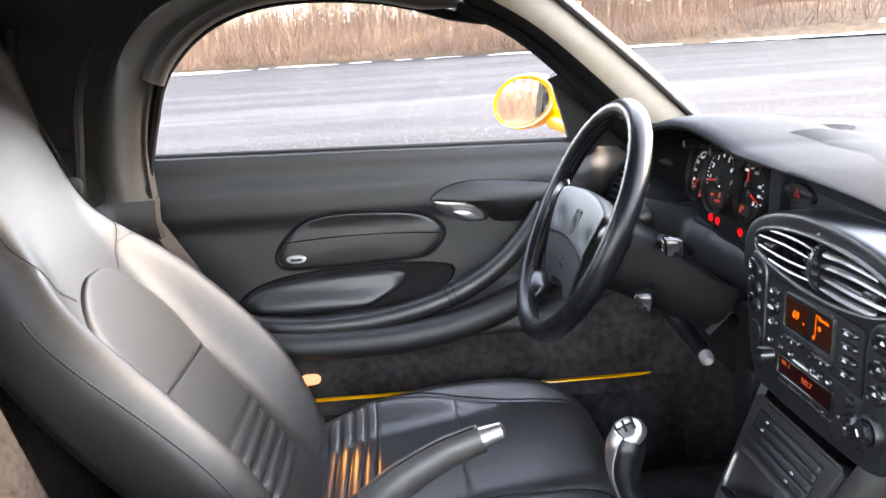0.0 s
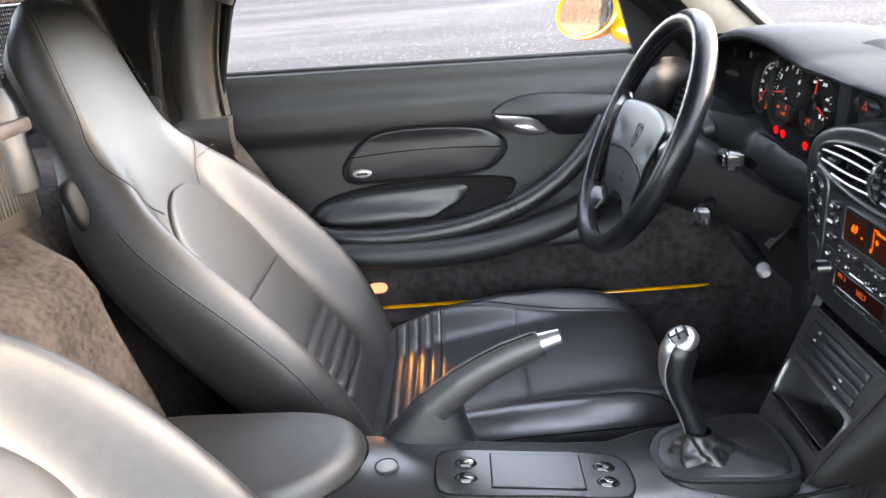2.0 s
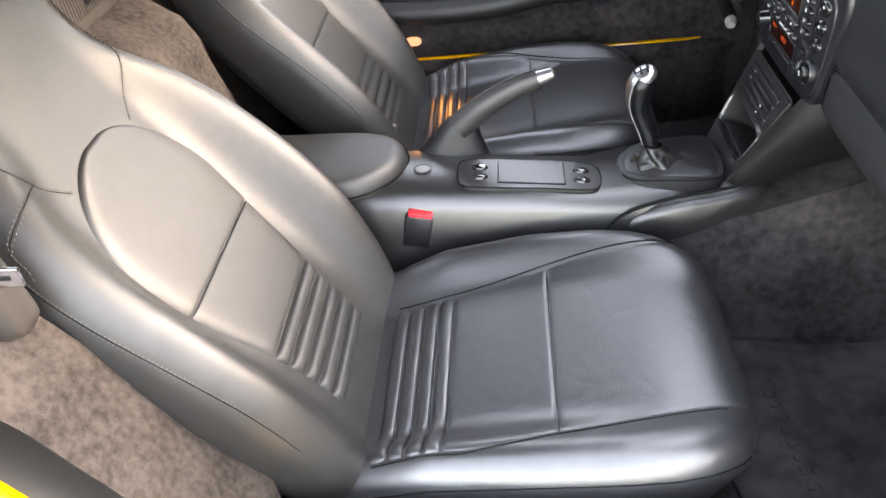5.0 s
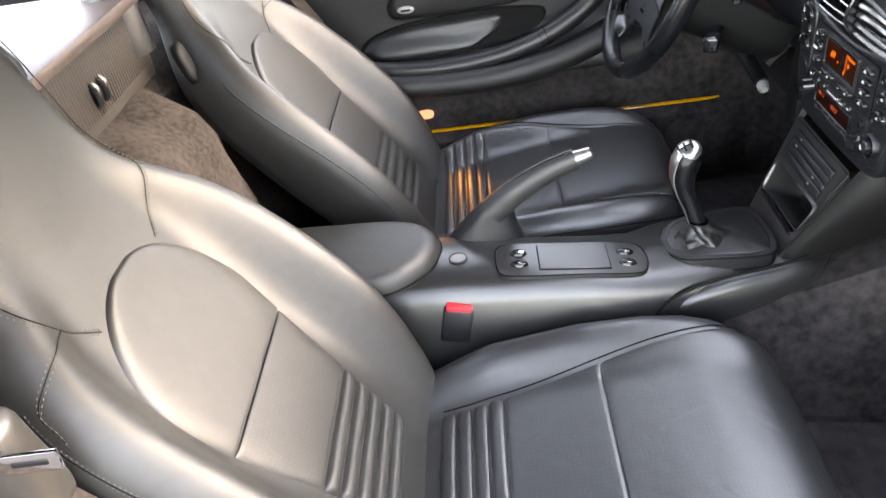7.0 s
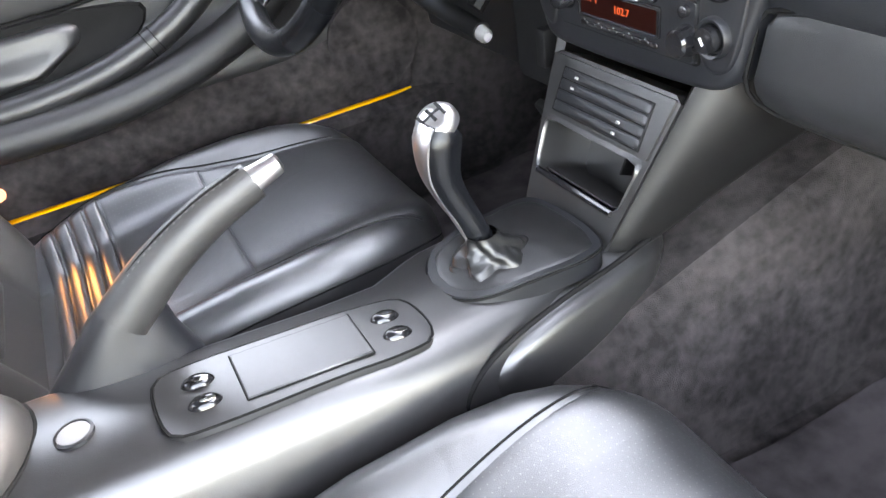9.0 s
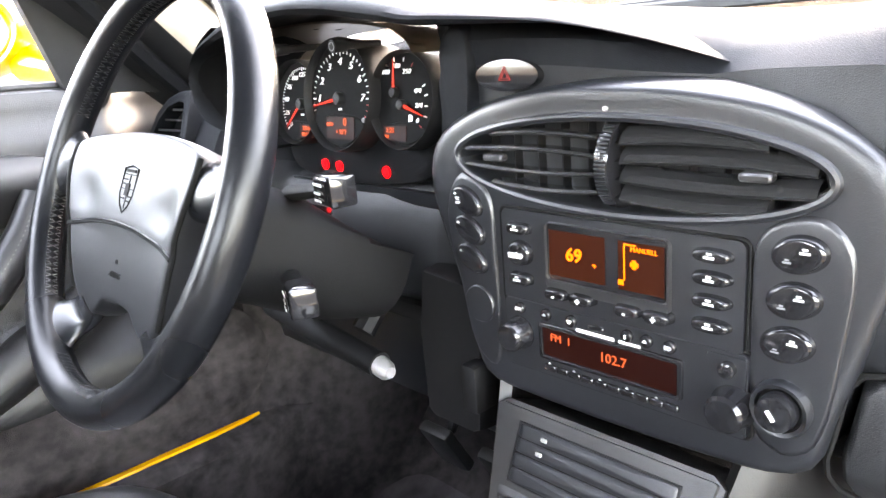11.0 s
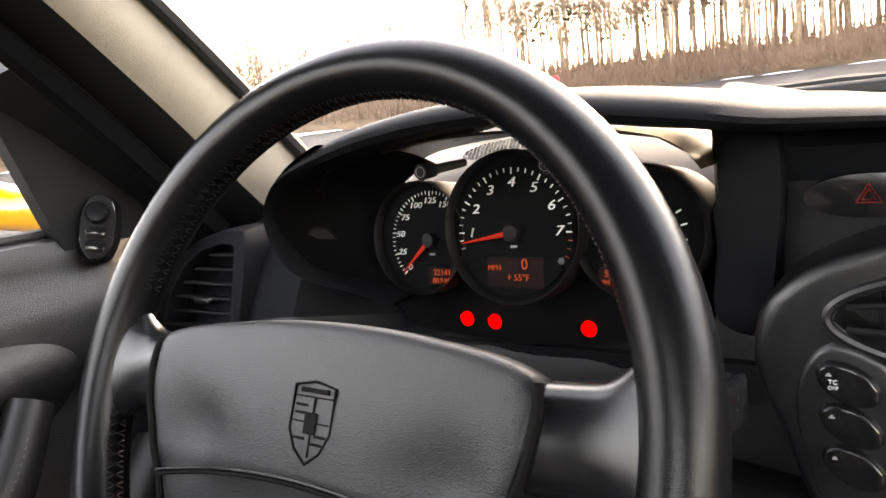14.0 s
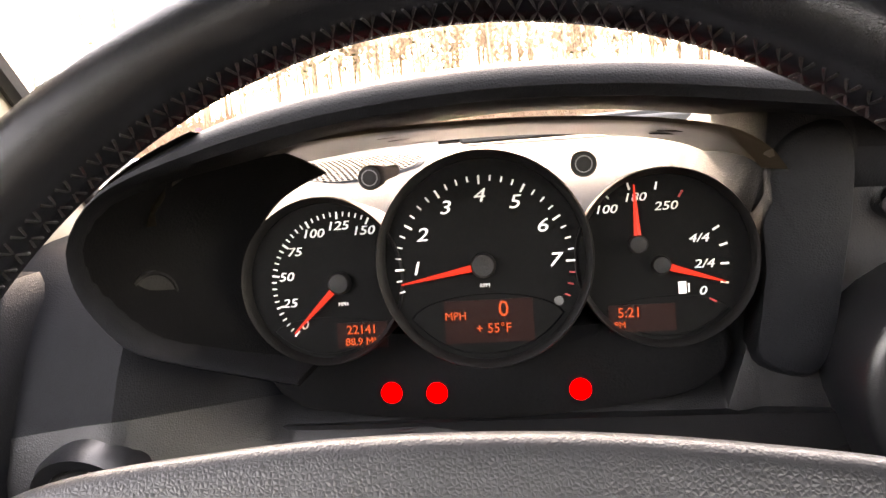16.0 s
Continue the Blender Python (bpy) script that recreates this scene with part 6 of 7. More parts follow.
    part("side_panel", pillow(o, lambda a, b, h: Vector((a, -0.112 - h + 0.10 * (a - 0.30) + 0.10 * (b - 0.34), b)), 0.068, 0.012, -0.06, roll=0.35), CONSOLE, c)
    oc = np.array(o).mean(axis=0)
    part("side_gap", tube([(oc[0] + (a - oc[0]) * 1.015, -0.121 + 0.10 * (a - 0.30) + 0.10 * (b - 0.34), oc[1] + (b - oc[1]) * 1.03) for a, b in (*o[38:], *o[:22]) if a < 0.60], 0.0030, 6), SEAM_SHADE, c)
    # rack: leaning face, narrower at its foot, with slots above and an open pocket below
    m = face_at(0.537, 0.006, 0.479, 25)

    def taper(q):
        return [(u * (1 + 0.17 * v / 0.094), v) for u, v in q]

    outer = around(taper(rrect(0.180, 0.188, 0.010)), 72)
    inner = around(taper([(u, v - 0.014) for u, v in rrect(0.158, 0.060, 0.012)]), 72)
    part("rack_face", holed(outer, inner, on(m), 0.075, 0.0, 0.003, -0.05), CONSOLE, c)
    part("pocket_ledge", tube([m @ Vector((u, -0.0455, 0.002)) for u in np.linspace(-0.068, 0.068, 10)], 0.0040, 8), GLOSS, c)
    part("pocket_mat", rbox((0.120, 0.002, 0.060), m @ Matrix.Translation((0, -0.0405, -0.035)), 0.0008, 1), RUBBER, c)
    part("pocket_divider", rbox((0.003, 0.030, 0.02), m @ Matrix.Translation((0.010, -0.004, -0.062)), 0.001, 1), DARK, c)
    part("rack_plate", pillow(taper([(u, v + 0.056) for u, v in rrect(0.172, 0.068, 0.003)]), on(m), 0.0065, 0.0, -0.004, (1, 1, 0.99, 0.98, 0.6, 0.3)), CONSOLE, c)
    part("slot_bay", rbox((0.150, 0.052, 0.002), m @ Matrix.Translation((0.0, 0.0535, 0.0028)), 0.0005, 1), DARK, c)
    for k in range(4):
        sl = part("disc_slot", pillow(rrect(0.146, 0.0112, 0.003), on(m @ Matrix.Translation((0.0, 0.0725 - 0.0125 * k, 0.004))), 0.003, 0.002, -0.002), PLASTIC, c)
        part("slot_tab", rbox((0.0065, 0.0035, 0.002), m @ Matrix.Translation(((-0.043, -0.045, 0.040, 0.038)[k], 0.0725 - 0.0125 * k, 0.0090)), 0.0008, 1), SILVER, sl)
    # smooth cheeks that wrap from the rack edges forward under the dashboard
    turn = crom([(0, 0.0), (0.006, 0.011), (0.022, 0.025), (0.055, 0.041), (0.10, 0.050), (0.18, 0.055), (0.30, 0.054)], 24)
    foot = [(0, 0.368), (0.02, 0.366), (0.05, 0.378), (0.10, 0.425), (0.16, 0.468), (0.22, 0.498), (0.30, 0.525)]
    for sg in (1, -1):
        rows = []
        for dx, dy in turn:
            zb = table(foot, dx)[0]
            r = []
            for v in np.linspace(0, 1, 22):
                z = 0.585 * (1 - v) + zb * v
                tuck = smooth(0.78, 1.0, v)
                e = 0.55 + 0.45 * smooth(0.40, 0.56, z)
                r.append((0.496 + 0.463 * (z - 0.385) + dx + 0.010 * tuck, 0.006 + sg * (0.0745 + 0.185 * (z - 0.385) + dy * e * (1 if sg < 0 else 0.45) - 0.022 * tuck * tuck), z))
            rows.append(r)
        part("cheek", slab(rows, (0.008, -sg * 0.008, 0)), SHADED_CHEEK, c)
    # frame of the gaiter
    rim = [(0.318, -0.020), (0.325, 0.014), (0.350, 0.040), (0.42, 0.054), (0.485, 0.054), (0.498, 0.02), (0.500, -0.048), (0.485, -0.084), (0.42, -0.086), (0.355, -0.074), (0.327, -0.052)]
    rim = closed_crom(rim, 56)

    def deck(a, b, h):
        return Vector((a, b, 0.405 + 0.0105 * smooth(0.30, 0.40, a) + h))

    part("gaiter_frame", pillow(rim, deck, 0.0255, 0.0, -0.02, (1, 1, 0.985, 0.96, 0.955, 0.5), roll=0.0), PLASTIC, c)
    rc = np.array(rim).mean(axis=0)
    part("gaiter_pad", pillow([tuple(rc + (np.array(p) - rc) * 0.945) for p in rim], lambda a, b, h: deck(a, b, h + 0.0015 * noise.noise((a * 60, b * 60, 2))), 0.010, 0.0055, -0.004, roll=0.12), GAITER, c, "padded black leather round the lever")
    part("frame_gap", tube([deck(a, b, 0.0025) for a, b in rim], 0.0016, 6, closed=True), SEAM_SHADE, c)
    # padded armrest lid
    o = closed_crom([(-0.066, -0.030), (-0.075, 0.020), (-0.12, 0.048), (-0.24, 0.060), (-0.40, 0.060), (-0.43, 0.02), (-0.43, -0.08), (-0.40, -0.125), (-0.25, -0.138), (-0.15, -0.128), (-0.090, -0.085)], 64)
    al = part("armrest_lid", pillow(o, lambda a, b, h: Vector((a, b, 0.446 + h)), 0.036, 0.008, -0.003, roll=0.16), LEATHER, c)
    part("lid_gap", tube([(a, b, 0.449) for a, b in o], 0.0022, 6, closed=True), SEAM_SHADE, al)


console()


# ---- gear lever ----
def gear_lever():
    g = thing("gear_lever", "gear lever with aluminium and black leather knob on a gathered gaiter", "gear lever")
    base = Vector((0.396, -0.022, 0.412))
    neck = Vector((0.378, -0.024, 0.456))
    rows = []
    for k, t in enumerate(np.linspace(0, 1, 22)):
        c = base.lerp(neck, t)
        ring = []
        for j in range(56):
            a = 2 * math.pi * j / 56
            r = 0.034 * (1 - t) ** 1.6 + 0.0146
            fold = 1 + (0.20 * math.sin(5 * a + 6 * t) + 0.12 * noise.noise((2.2 * math.cos(a), 2.2 * math.sin(a), 5 * t))) * (t * (1 - t) * 4) ** 0.8 * 0.8
            ring.append(c + Vector((r * fold * math.cos(a) * 1.15, r * fold * math.sin(a), 0.007 * noise.noise((3 * math.cos(a), 3 * math.sin(a), 8 * t)) * (1 - t))))
        rows.append(ring)
    part("gaiter", loft(rows, ring=True, caps=False), GAITER, g)
    path = crom([(0.382, -0.022, 0.436), (0.374, -0.019, 0.460), (0.365, -0.014, 0.486), (0.355, -0.008, 0.514), (0.352, -0.004, 0.540), (0.356, -0.001, 0.563), (0.364, 0.001, 0.578)], 26)
    rad = np.interp(np.linspace(0, 1, 26), [0, 0.35, 0.55, 0.70, 0.88, 0.96, 1], [0.0135, 0.0145, 0.0165, 0.021, 0.0245, 0.0225, 0.012])
    k = part("knob", tube(path, list(rad), 24, up=(0, 1, 0)), RIM, g, "black leather knob")
    # aluminium spine on the rear and top of the knob
    rows = []
    for i, p in enumerate(path[3:]):
        r = rad[i + 3] + 0.0012
        q = path[min(i + 4, 25)] - path[max(i + 2, 0)]
        t = Vector(q).normalized()
        back = Vector((-t.z, 0, t.x))
        w = (0.55 + 0.30 * smooth(0.45, 0.95, i / 22)) * (0.65 + 0.35 * smooth(0, 0.25, i / 22))
        rows.append([Vector(p) + back * (r * math.cos(a)) + Vector((0, 1, 0)) * (r * math.sin(a)) for a in np.linspace(0.12 - w, 0.12 + w, 13)])
    part("aluminium_spine", slab(rows, (0.003, 0, -0.003)), ALU, k, "polished aluminium spine")
    cap = Matrix.Translation((0.3555, 0.0000, 0.5845)) @ Matrix.Rotation(radians(10), 4, "X") @ Matrix.Rotation(radians(-28), 4, "Y")
    part("aluminium_cap", lathe([(0.0225, -0.010), (0.0222, -0.003), (0.0185, 0.003), (0.011, 0.0055), (0.001, 0.0064)], cap, 32), ALU, k, "polished aluminium cap")
    bm = rbox((0.026, 0.0030, 0.002), cap @ Matrix.Translation((0, 0, 0.0058)), 0)
    for y in (-0.009, 0.0, 0.009):
        rbox((0.0022, 0.0022, 0.002), cap @ Matrix.Translation((0, y, 0.0058)), 0, bm=bm)
    for x in (-0.011, 0, 0.011):
        rbox((0.0034, 0.020, 0.002), cap @ Matrix.Translation((x, 0, 0.0056)), 0, bm=bm)
    part("shift_pattern", bm, DARK, k, "black engraved shift pattern")


gear_lever()


# ---- handbrake ----
def handbrake():
    h = thing("handbrake", "handbrake lever wrapped in stitched black leather with aluminium button", "handbrake")
    part("lever_cover", loft([[Vector((x + dx, 0.030 + y, z)) for dx, y in oval(rx, ry, 22, 2.4)] for x, z, rx, ry in ((0.000, 0.400, 0.090, 0.034), (0.010, 0.430, 0.074, 0.030), (0.022, 0.465, 0.050, 0.024), (0.034, 0.495, 0.034, 0.020), (0.050, 0.515, 0.024, 0.017))], ring=True), PLASTIC, h)
    pts = crom([(0.030, 0.022, 0.490), (0.075, 0.024, 0.526), (0.13, 0.027, 0.556), (0.180, 0.029, 0.574)], 18)
    part("grip", tube(pts, list(np.linspace(0.0225, 0.0165, 18)), 16, squash=1.15), LEATHER, h)
    part("button", tube([(0.178, 0.029, 0.5735), (0.196, 0.030, 0.5785), (0.206, 0.030, 0.5815), (0.209, 0.030, 0.5825)], [0.0135, 0.0115, 0.0105, 0.006], 16), ALU, h, "worn aluminium release button")
    for dy in (-0.0045, 0.0045):
        stitches([Vector(p) + Vector((-0.010, dy - 0.004, 0.0210 - 0.004 * k / 17)) for k, p in enumerate(pts)], h, 0.005, 0.0007)
    part("grip_seam", tube([Vector(p) + Vector((-0.010, -0.004, 0.0212 - 0.004 * k / 17)) for k, p in enumerate(pts)], 0.0012, 6), SEAM_SHADE, h)


handbrake()


# ---- belt buckles ----
def buckle(x, y, z, lean):
    b = thing("belt_buckle", "black seat belt buckle with red release button", "belt buckle", "belt buckles")
    m = pose(x, y, z, 0, lean, 0)
    part("housing", rbox((0.050, 0.022, 0.070), m @ Matrix.Translation((0, 0, -0.037)), 0.005), PLASTIC, b)
    part("release_button", rbox((0.044, 0.018, 0.014), m @ Matrix.Translation((0.001, 0, -0.003)), 0.003), RED, b, "red release button")
    part("stalk", tube([m @ Vector((0, 0, -0.07)), m @ Vector((-0.008, 0, -0.12)), m @ Vector((-0.012, 0, -0.18))], [0.011, 0.008, 0.008], 10, squash=0.5), RUBBER, b)


buckle(-0.040, -0.132, 0.410, 12)
buckle(-0.075, 0.115, 0.365, 10)


# ---- driver's door ----
def door():
    d = thing("door_driver", "closed driver's door trimmed in black leather with carpeted base", "car door")
    rows = []

    def yd(x, z):
        y = 0.748 - 0.012 * smooth(0.82, 0.78, z) + 0.014 * smooth(0.74, 0.70, z)
        y += 0.042 * smooth(0.500, 0.565, x) * smooth(0.60, 0.68, z)
        bulge = smooth(-0.38, -0.15, x) * smooth(0.60, 0.30, x)
        return y - (0.055 + 0.02 * bulge) * smooth(0.56, 0.48, z)

    for x in np.linspace(-0.48, 0.66, 56):
        top = 0.868 - 0.020 * (x + 0.42) / 0.86
        zs = list(np.linspace(top - 0.012, 0.46, 34))
        rows.append([(x, 0.80, top + 0.002), (x, max(0.772, yd(x, top) + 0.006), top + 0.003), (x, yd(x, top) + 0.004, top - 0.002)] + [(x, yd(x, z), z) for z in zs] + [(x, 0.685, 0.445), (x, 0.70, 0.43), (x, 0.80, 0.43)])
    part("door_panel", loft(rows, ring=True), DOOR_SKIN, d)
    part("window_seal", tube([(x, 0.770, 0.872 - 0.020 * (x + 0.42) / 0.86) for x in np.linspace(-0.46, 0.60, 12)], 0.006, 8), RUBBER, d)
    rows = [[(x, 0.66 + 0.03 * smooth(0.40, 0.47, z) - 0.010 * math.sin(math.pi * (z - 0.36) / 0.11), z) for z in np.linspace(0.341, 0.475, 8)] for x in np.linspace(-0.47, 0.62, 30)]
    part("kick_carpet", slab(rows, (0, 0.03, 0)), CARPET_DARK, d, "charcoal carpet at the door foot")
    part("outer_skin", slab([[(x, 0.80 + 0.06 * math.sin(math.pi * (z - 0.2) / 0.8), z) for z in np.linspace(0.25, 0.80, 12)] for x in np.linspace(-0.45, 0.70, 12)], (0, 0.012, 0)), YELLOW, d)
    # speaker cover
    on_door = lambda a, b, h: Vector((a, yd(a, b) - h, b))
    o = closed_crom([(-0.182, 0.640), (-0.165, 0.672), (-0.115, 0.716), (-0.05, 0.731), (0.06, 0.729), (0.140, 0.716), (0.180, 0.690), (0.186, 0.664), (0.155, 0.628), (0.12, 0.618), (0.0, 0.612), (-0.12, 0.611), (-0.172, 0.616)], 64)
    sc = part("speaker_cover", pillow(o, on_door, 0.016, 0.005, -0.01, roll=0.12), DOOR_LEATHER, d)
    part("cover_groove", tube([on_door(a, b, 0.0015) for a, b in o], 0.0035, 6, closed=True), SEAM_SHADE, sc)
    seam = [on_door(x, 0.672 + 0.008 * math.sin(math.pi * (x + 0.17) / 0.35), 0.0112) for x in np.linspace(-0.160, 0.176, 30)]
    stitches([p + Vector((0, 0, 0.003)) for p in seam], sc)
    stitches([p + Vector((0, 0, -0.003)) for p in seam], sc)
    part("cover_seam", tube(seam, 0.0014, 6), SEAM_SHADE, sc)
    bd = part("speaker_badge", pillow(oval(0.0225, 0.0105, 28), lambda a, b, h: on_door(-0.138 + a, 0.635 + b, h + 0.010), 0.0085, 0.0015, -0.006, roll=0.3), SILVER, sc, "silver oval badge")
    part("badge_bar", rbox((0.024, 0.0008, 0.005), on_door(-0.138, 0.635, 0.0143), 0), DARK, bd)
    # pocket lid
    o = closed_crom([(-0.262, 0.548), (-0.235, 0.572), (-0.145, 0.592), (-0.02, 0.599), (0.070, 0.600), (0.098, 0.590), (0.096, 0.568), (0.055, 0.545), (0.02, 0.528), (-0.10, 0.520), (-0.20, 0.523), (-0.250, 0.533)], 60)
    part("pocket_lid", pillow(o, lambda a, b, h: Vector((a, 0.728 - 0.02 * smooth(0.58, 0.53, b) - h, b)), 0.026, 0.008, -0.02, roll=0.2), DOOR_LEATHER, d)
    # No opening is cut: a dark sheet stands for the shade in the pocket.
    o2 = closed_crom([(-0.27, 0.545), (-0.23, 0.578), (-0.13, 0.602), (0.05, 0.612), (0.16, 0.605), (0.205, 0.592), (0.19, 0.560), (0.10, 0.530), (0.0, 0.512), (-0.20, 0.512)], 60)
    part("pocket_shade", pillow(o2, lambda a, b, h: Vector((a, 0.736 - 0.02 * smooth(0.58, 0.53, b) - h, b)), 0.0205, 0.0, -0.02), SEAM_SHADE, d, "dark sheet painted for the shade in the door pocket")
    # armrest sweeping up to the pull
    path = crom([(-0.30, 0.700, 0.535), (-0.22, 0.685, 0.512), (-0.10, 0.675, 0.502), (0.04, 0.672, 0.510), (0.15, 0.672, 0.535), (0.24, 0.676, 0.572), (0.31, 0.682, 0.620), (0.36, 0.692, 0.672), (0.395, 0.705, 0.725)], 50)
    rad = np.interp(np.linspace(0, 1, 50), [0, 0.1, 0.5, 0.9, 1], [0.012, 0.020, 0.023, 0.022, 0.018])
    ar = part("armrest", tube(path, list(rad), 16, up=(0, 1, 0)), DOOR_LEATHER, d)
    for t in (0.640, 0.662):
        i = int(t * 49)
        p, q = Vector(path[i]), (Vector(path[i + 1]) - Vector(path[i - 1])).normalized()
        s1 = q.cross(Vector((0, 1, 0))).normalized()
        part("collar_seam", tube([p + s1 * (rad[i] * 1.01 * math.cos(a)) + s1.cross(q) * (rad[i] * 1.01 * math.sin(a)) for a in np.linspace(0, 2 * math.pi, 24, endpoint=False)], 0.0010, 5, closed=True), SEAM_SHADE, ar)
    stitches([Vector(p) + Vector((0, -rad[i + 34] * 0.92, 0.010)) for i, p in enumerate(path[34:48])], ar)
    part("lower_swell", tube(crom([(-0.38, 0.690, 0.490), (-0.20, 0.665, 0.472), (0.0, 0.655, 0.466), (0.16, 0.657, 0.482), (0.30, 0.668, 0.520), (0.42, 0.690, 0.580), (0.50, 0.715, 0.64)], 36), list(np.interp(np.linspace(0, 1, 36), [0, 0.15, 0.8, 1], [0.012, 0.030, 0.034, 0.020])), 12, up=(0, 1, 0)), DOOR_SKIN, d)
    # pull pod and inner handle
    o = closed_crom([(0.158, 0.748), (0.185, 0.770), (0.245, 0.783), (0.34, 0.778), (0.43, 0.764), (0.455, 0.735), (0.43, 0.695), (0.36, 0.686), (0.295, 0.690), (0.275, 0.712), (0.24, 0.735)], 56)
    pod = part("pull_pod", pillow(o, on_door, 0.022, 0.022, -0.01, (1, 1, 0.975, 0.92, 0.75, 0.45)), DOOR_SKIN, d)
    o = closed_crom([(0.160, 0.748), (0.19, 0.746), (0.235, 0.738), (0.272, 0.718), (0.285, 0.694), (0.262, 0.688), (0.225, 0.692), (0.190, 0.708), (0.168, 0.728)], 44)
    bz = part("handle_bezel", pillow(o, on_door, 0.018, 0.003, -0.01, roll=0.25), ALU, d, "satin aluminium handle bezel")
    part("door_release", pillow(closed_crom([(0.205, 0.718), (0.24, 0.716), (0.262, 0.700), (0.250, 0.693), (0.218, 0.700)], 30), on_door, 0.018, 0.006, 0.0), ALU, bz, "aluminium release lever")
    # mirror switch at the front of the door
    mm = Matrix.Translation((0.498, 0.7335, 0.852)) @ Vector((-0.62, -0.76, 0.22)).to_track_quat("Z", "Y").to_matrix().to_4x4() @ Matrix.Rotation(radians(-14), 4, "Z")
    ms = part("mirror_switch", pillow(oval(0.0165, 0.033, 40, 2.3), on(mm), 0.024, 0.001, -0.02, roll=0.12), DARK, d)
    part("switch_rim", tube([mm @ Vector((a, b, 0.0032)) for a, b in oval(0.0145, 0.030, 40, 2.3)], 0.0010, 6, closed=True), GLOSS, ms)
    part("switch_knob", lathe([(0.0105, -0.002), (0.0105, 0.008), (0.008, 0.011), (0.001, 0.0112)], mm @ Matrix.Translation((0, 0.012, 0.004)), 24), GLOSS, ms)
    part("switch_key", pillow(rrect(0.018, 0.010, 0.004), on(mm @ Matrix.Translation((0, -0.0055, 0.004))), 0.005, 0.0015, -0.001), GLOSS, ms)
    part("switch_key", pillow(oval(0.009, 0.006, 20, 2.6), on(mm @ Matrix.Translation((0, -0.0185, 0.004))), 0.004, 0.001, -0.001), GLOSS, ms)
    # mirror sail
    part("mirror_sail", slab([[(0.470 - 0.045 * t, 0.748, 0.835 + 0.152 * t), (0.55 - 0.11 * t, 0.742, 0.835 + 0.152 * t), (0.66 - 0.21 * t, 0.735, 0.820 + 0.170 * t)] for t in np.linspace(0, 1, 6)], (0, 0.02, 0)), DARK, d)
    # kick speaker
    part("kick_speaker", lathe([(0.085, -0.02), (0.085, 0.004), (0.078, 0.008), (0.001, 0.010)], Matrix.Translation((0.560, 0.668, 0.445)) @ Matrix.Rotation(radians(90), 4, "X") @ Matrix.Rotation(radians(-10), 4, "Y"), 40), CARPET_DARK, d)
    cl = part("courtesy_light", pillow(oval(0.021, 0.011, 24, 2.6), lambda a, b, h: Vector((-0.122 + a, 0.642 - h, 0.394 + b)), 0.014, 0.004, -0.015), LAMP_WARM, d, "lit warm courtesy light")


door()
lamp = bpy.data.lights.new("courtesy_lamp", "SPOT")
lamp.energy, lamp.color, lamp.shadow_soft_size = 0.035, (1.0, 0.42, 0.12), 0.015
lamp.spot_size, lamp.spot_blend = radians(74), 0.4
new("courtesy_lamp", lamp).matrix_world = look(Vector((-0.122, 0.630, 0.394)) * S, Vector((-0.08, 0.20, 0.37)) * S)


# ---- outside mirror ----
def mirror():
    m = thing("wing_mirror", "yellow wing mirror with oval glass", "wing mirror")
    o = [(0.075 * math.cos(q) - 0.012 * math.sin(q), 0.064 * math.sin(q) * (1 + 0.06 * math.cos(q))) for q in np.linspace(0, 2 * math.pi, 48, endpoint=False)]
    f = Matrix.Translation((0.405, 0.935, 0.925)) @ Matrix.Rotation(radians(46), 4, "Z") @ FACE @ Matrix.Rotation(radians(-3.5), 4, "X")
    oo = [(-a * 1.18, b) for a, b in o]
    rows = []
    for sc, h in ((0.80, 0.002), (0.87, 0.012), (0.95, 0.014), (1.0, 0.006), (1.03, -0.01), (0.98, -0.045), (0.80, -0.085), (0.45, -0.11)):
        rows.append([f @ Vector((a * sc, b * sc, h)) for a, b in oo])
    part("housing", loft(rows, ring=True), YELLOW, m)
    part("glass", pillow([(a * 0.86 - 0.004, b * 0.86) for a, b in oo], on(f), 0.0105, 0.0, 0.0), MIRROR, m)
    part("foot", tube([(0.47, 0.90, 0.885), (0.49, 0.84, 0.872), (0.50, 0.77, 0.87)], [0.028, 0.022, 0.028], 12), YELLOW, m)


mirror()


# ---- steering wheel and column ----
WM = Matrix.Translation((0.385, 0.358, 0.768)) @ FACE @ Matrix.Rotation(radians(-25), 4, "X")


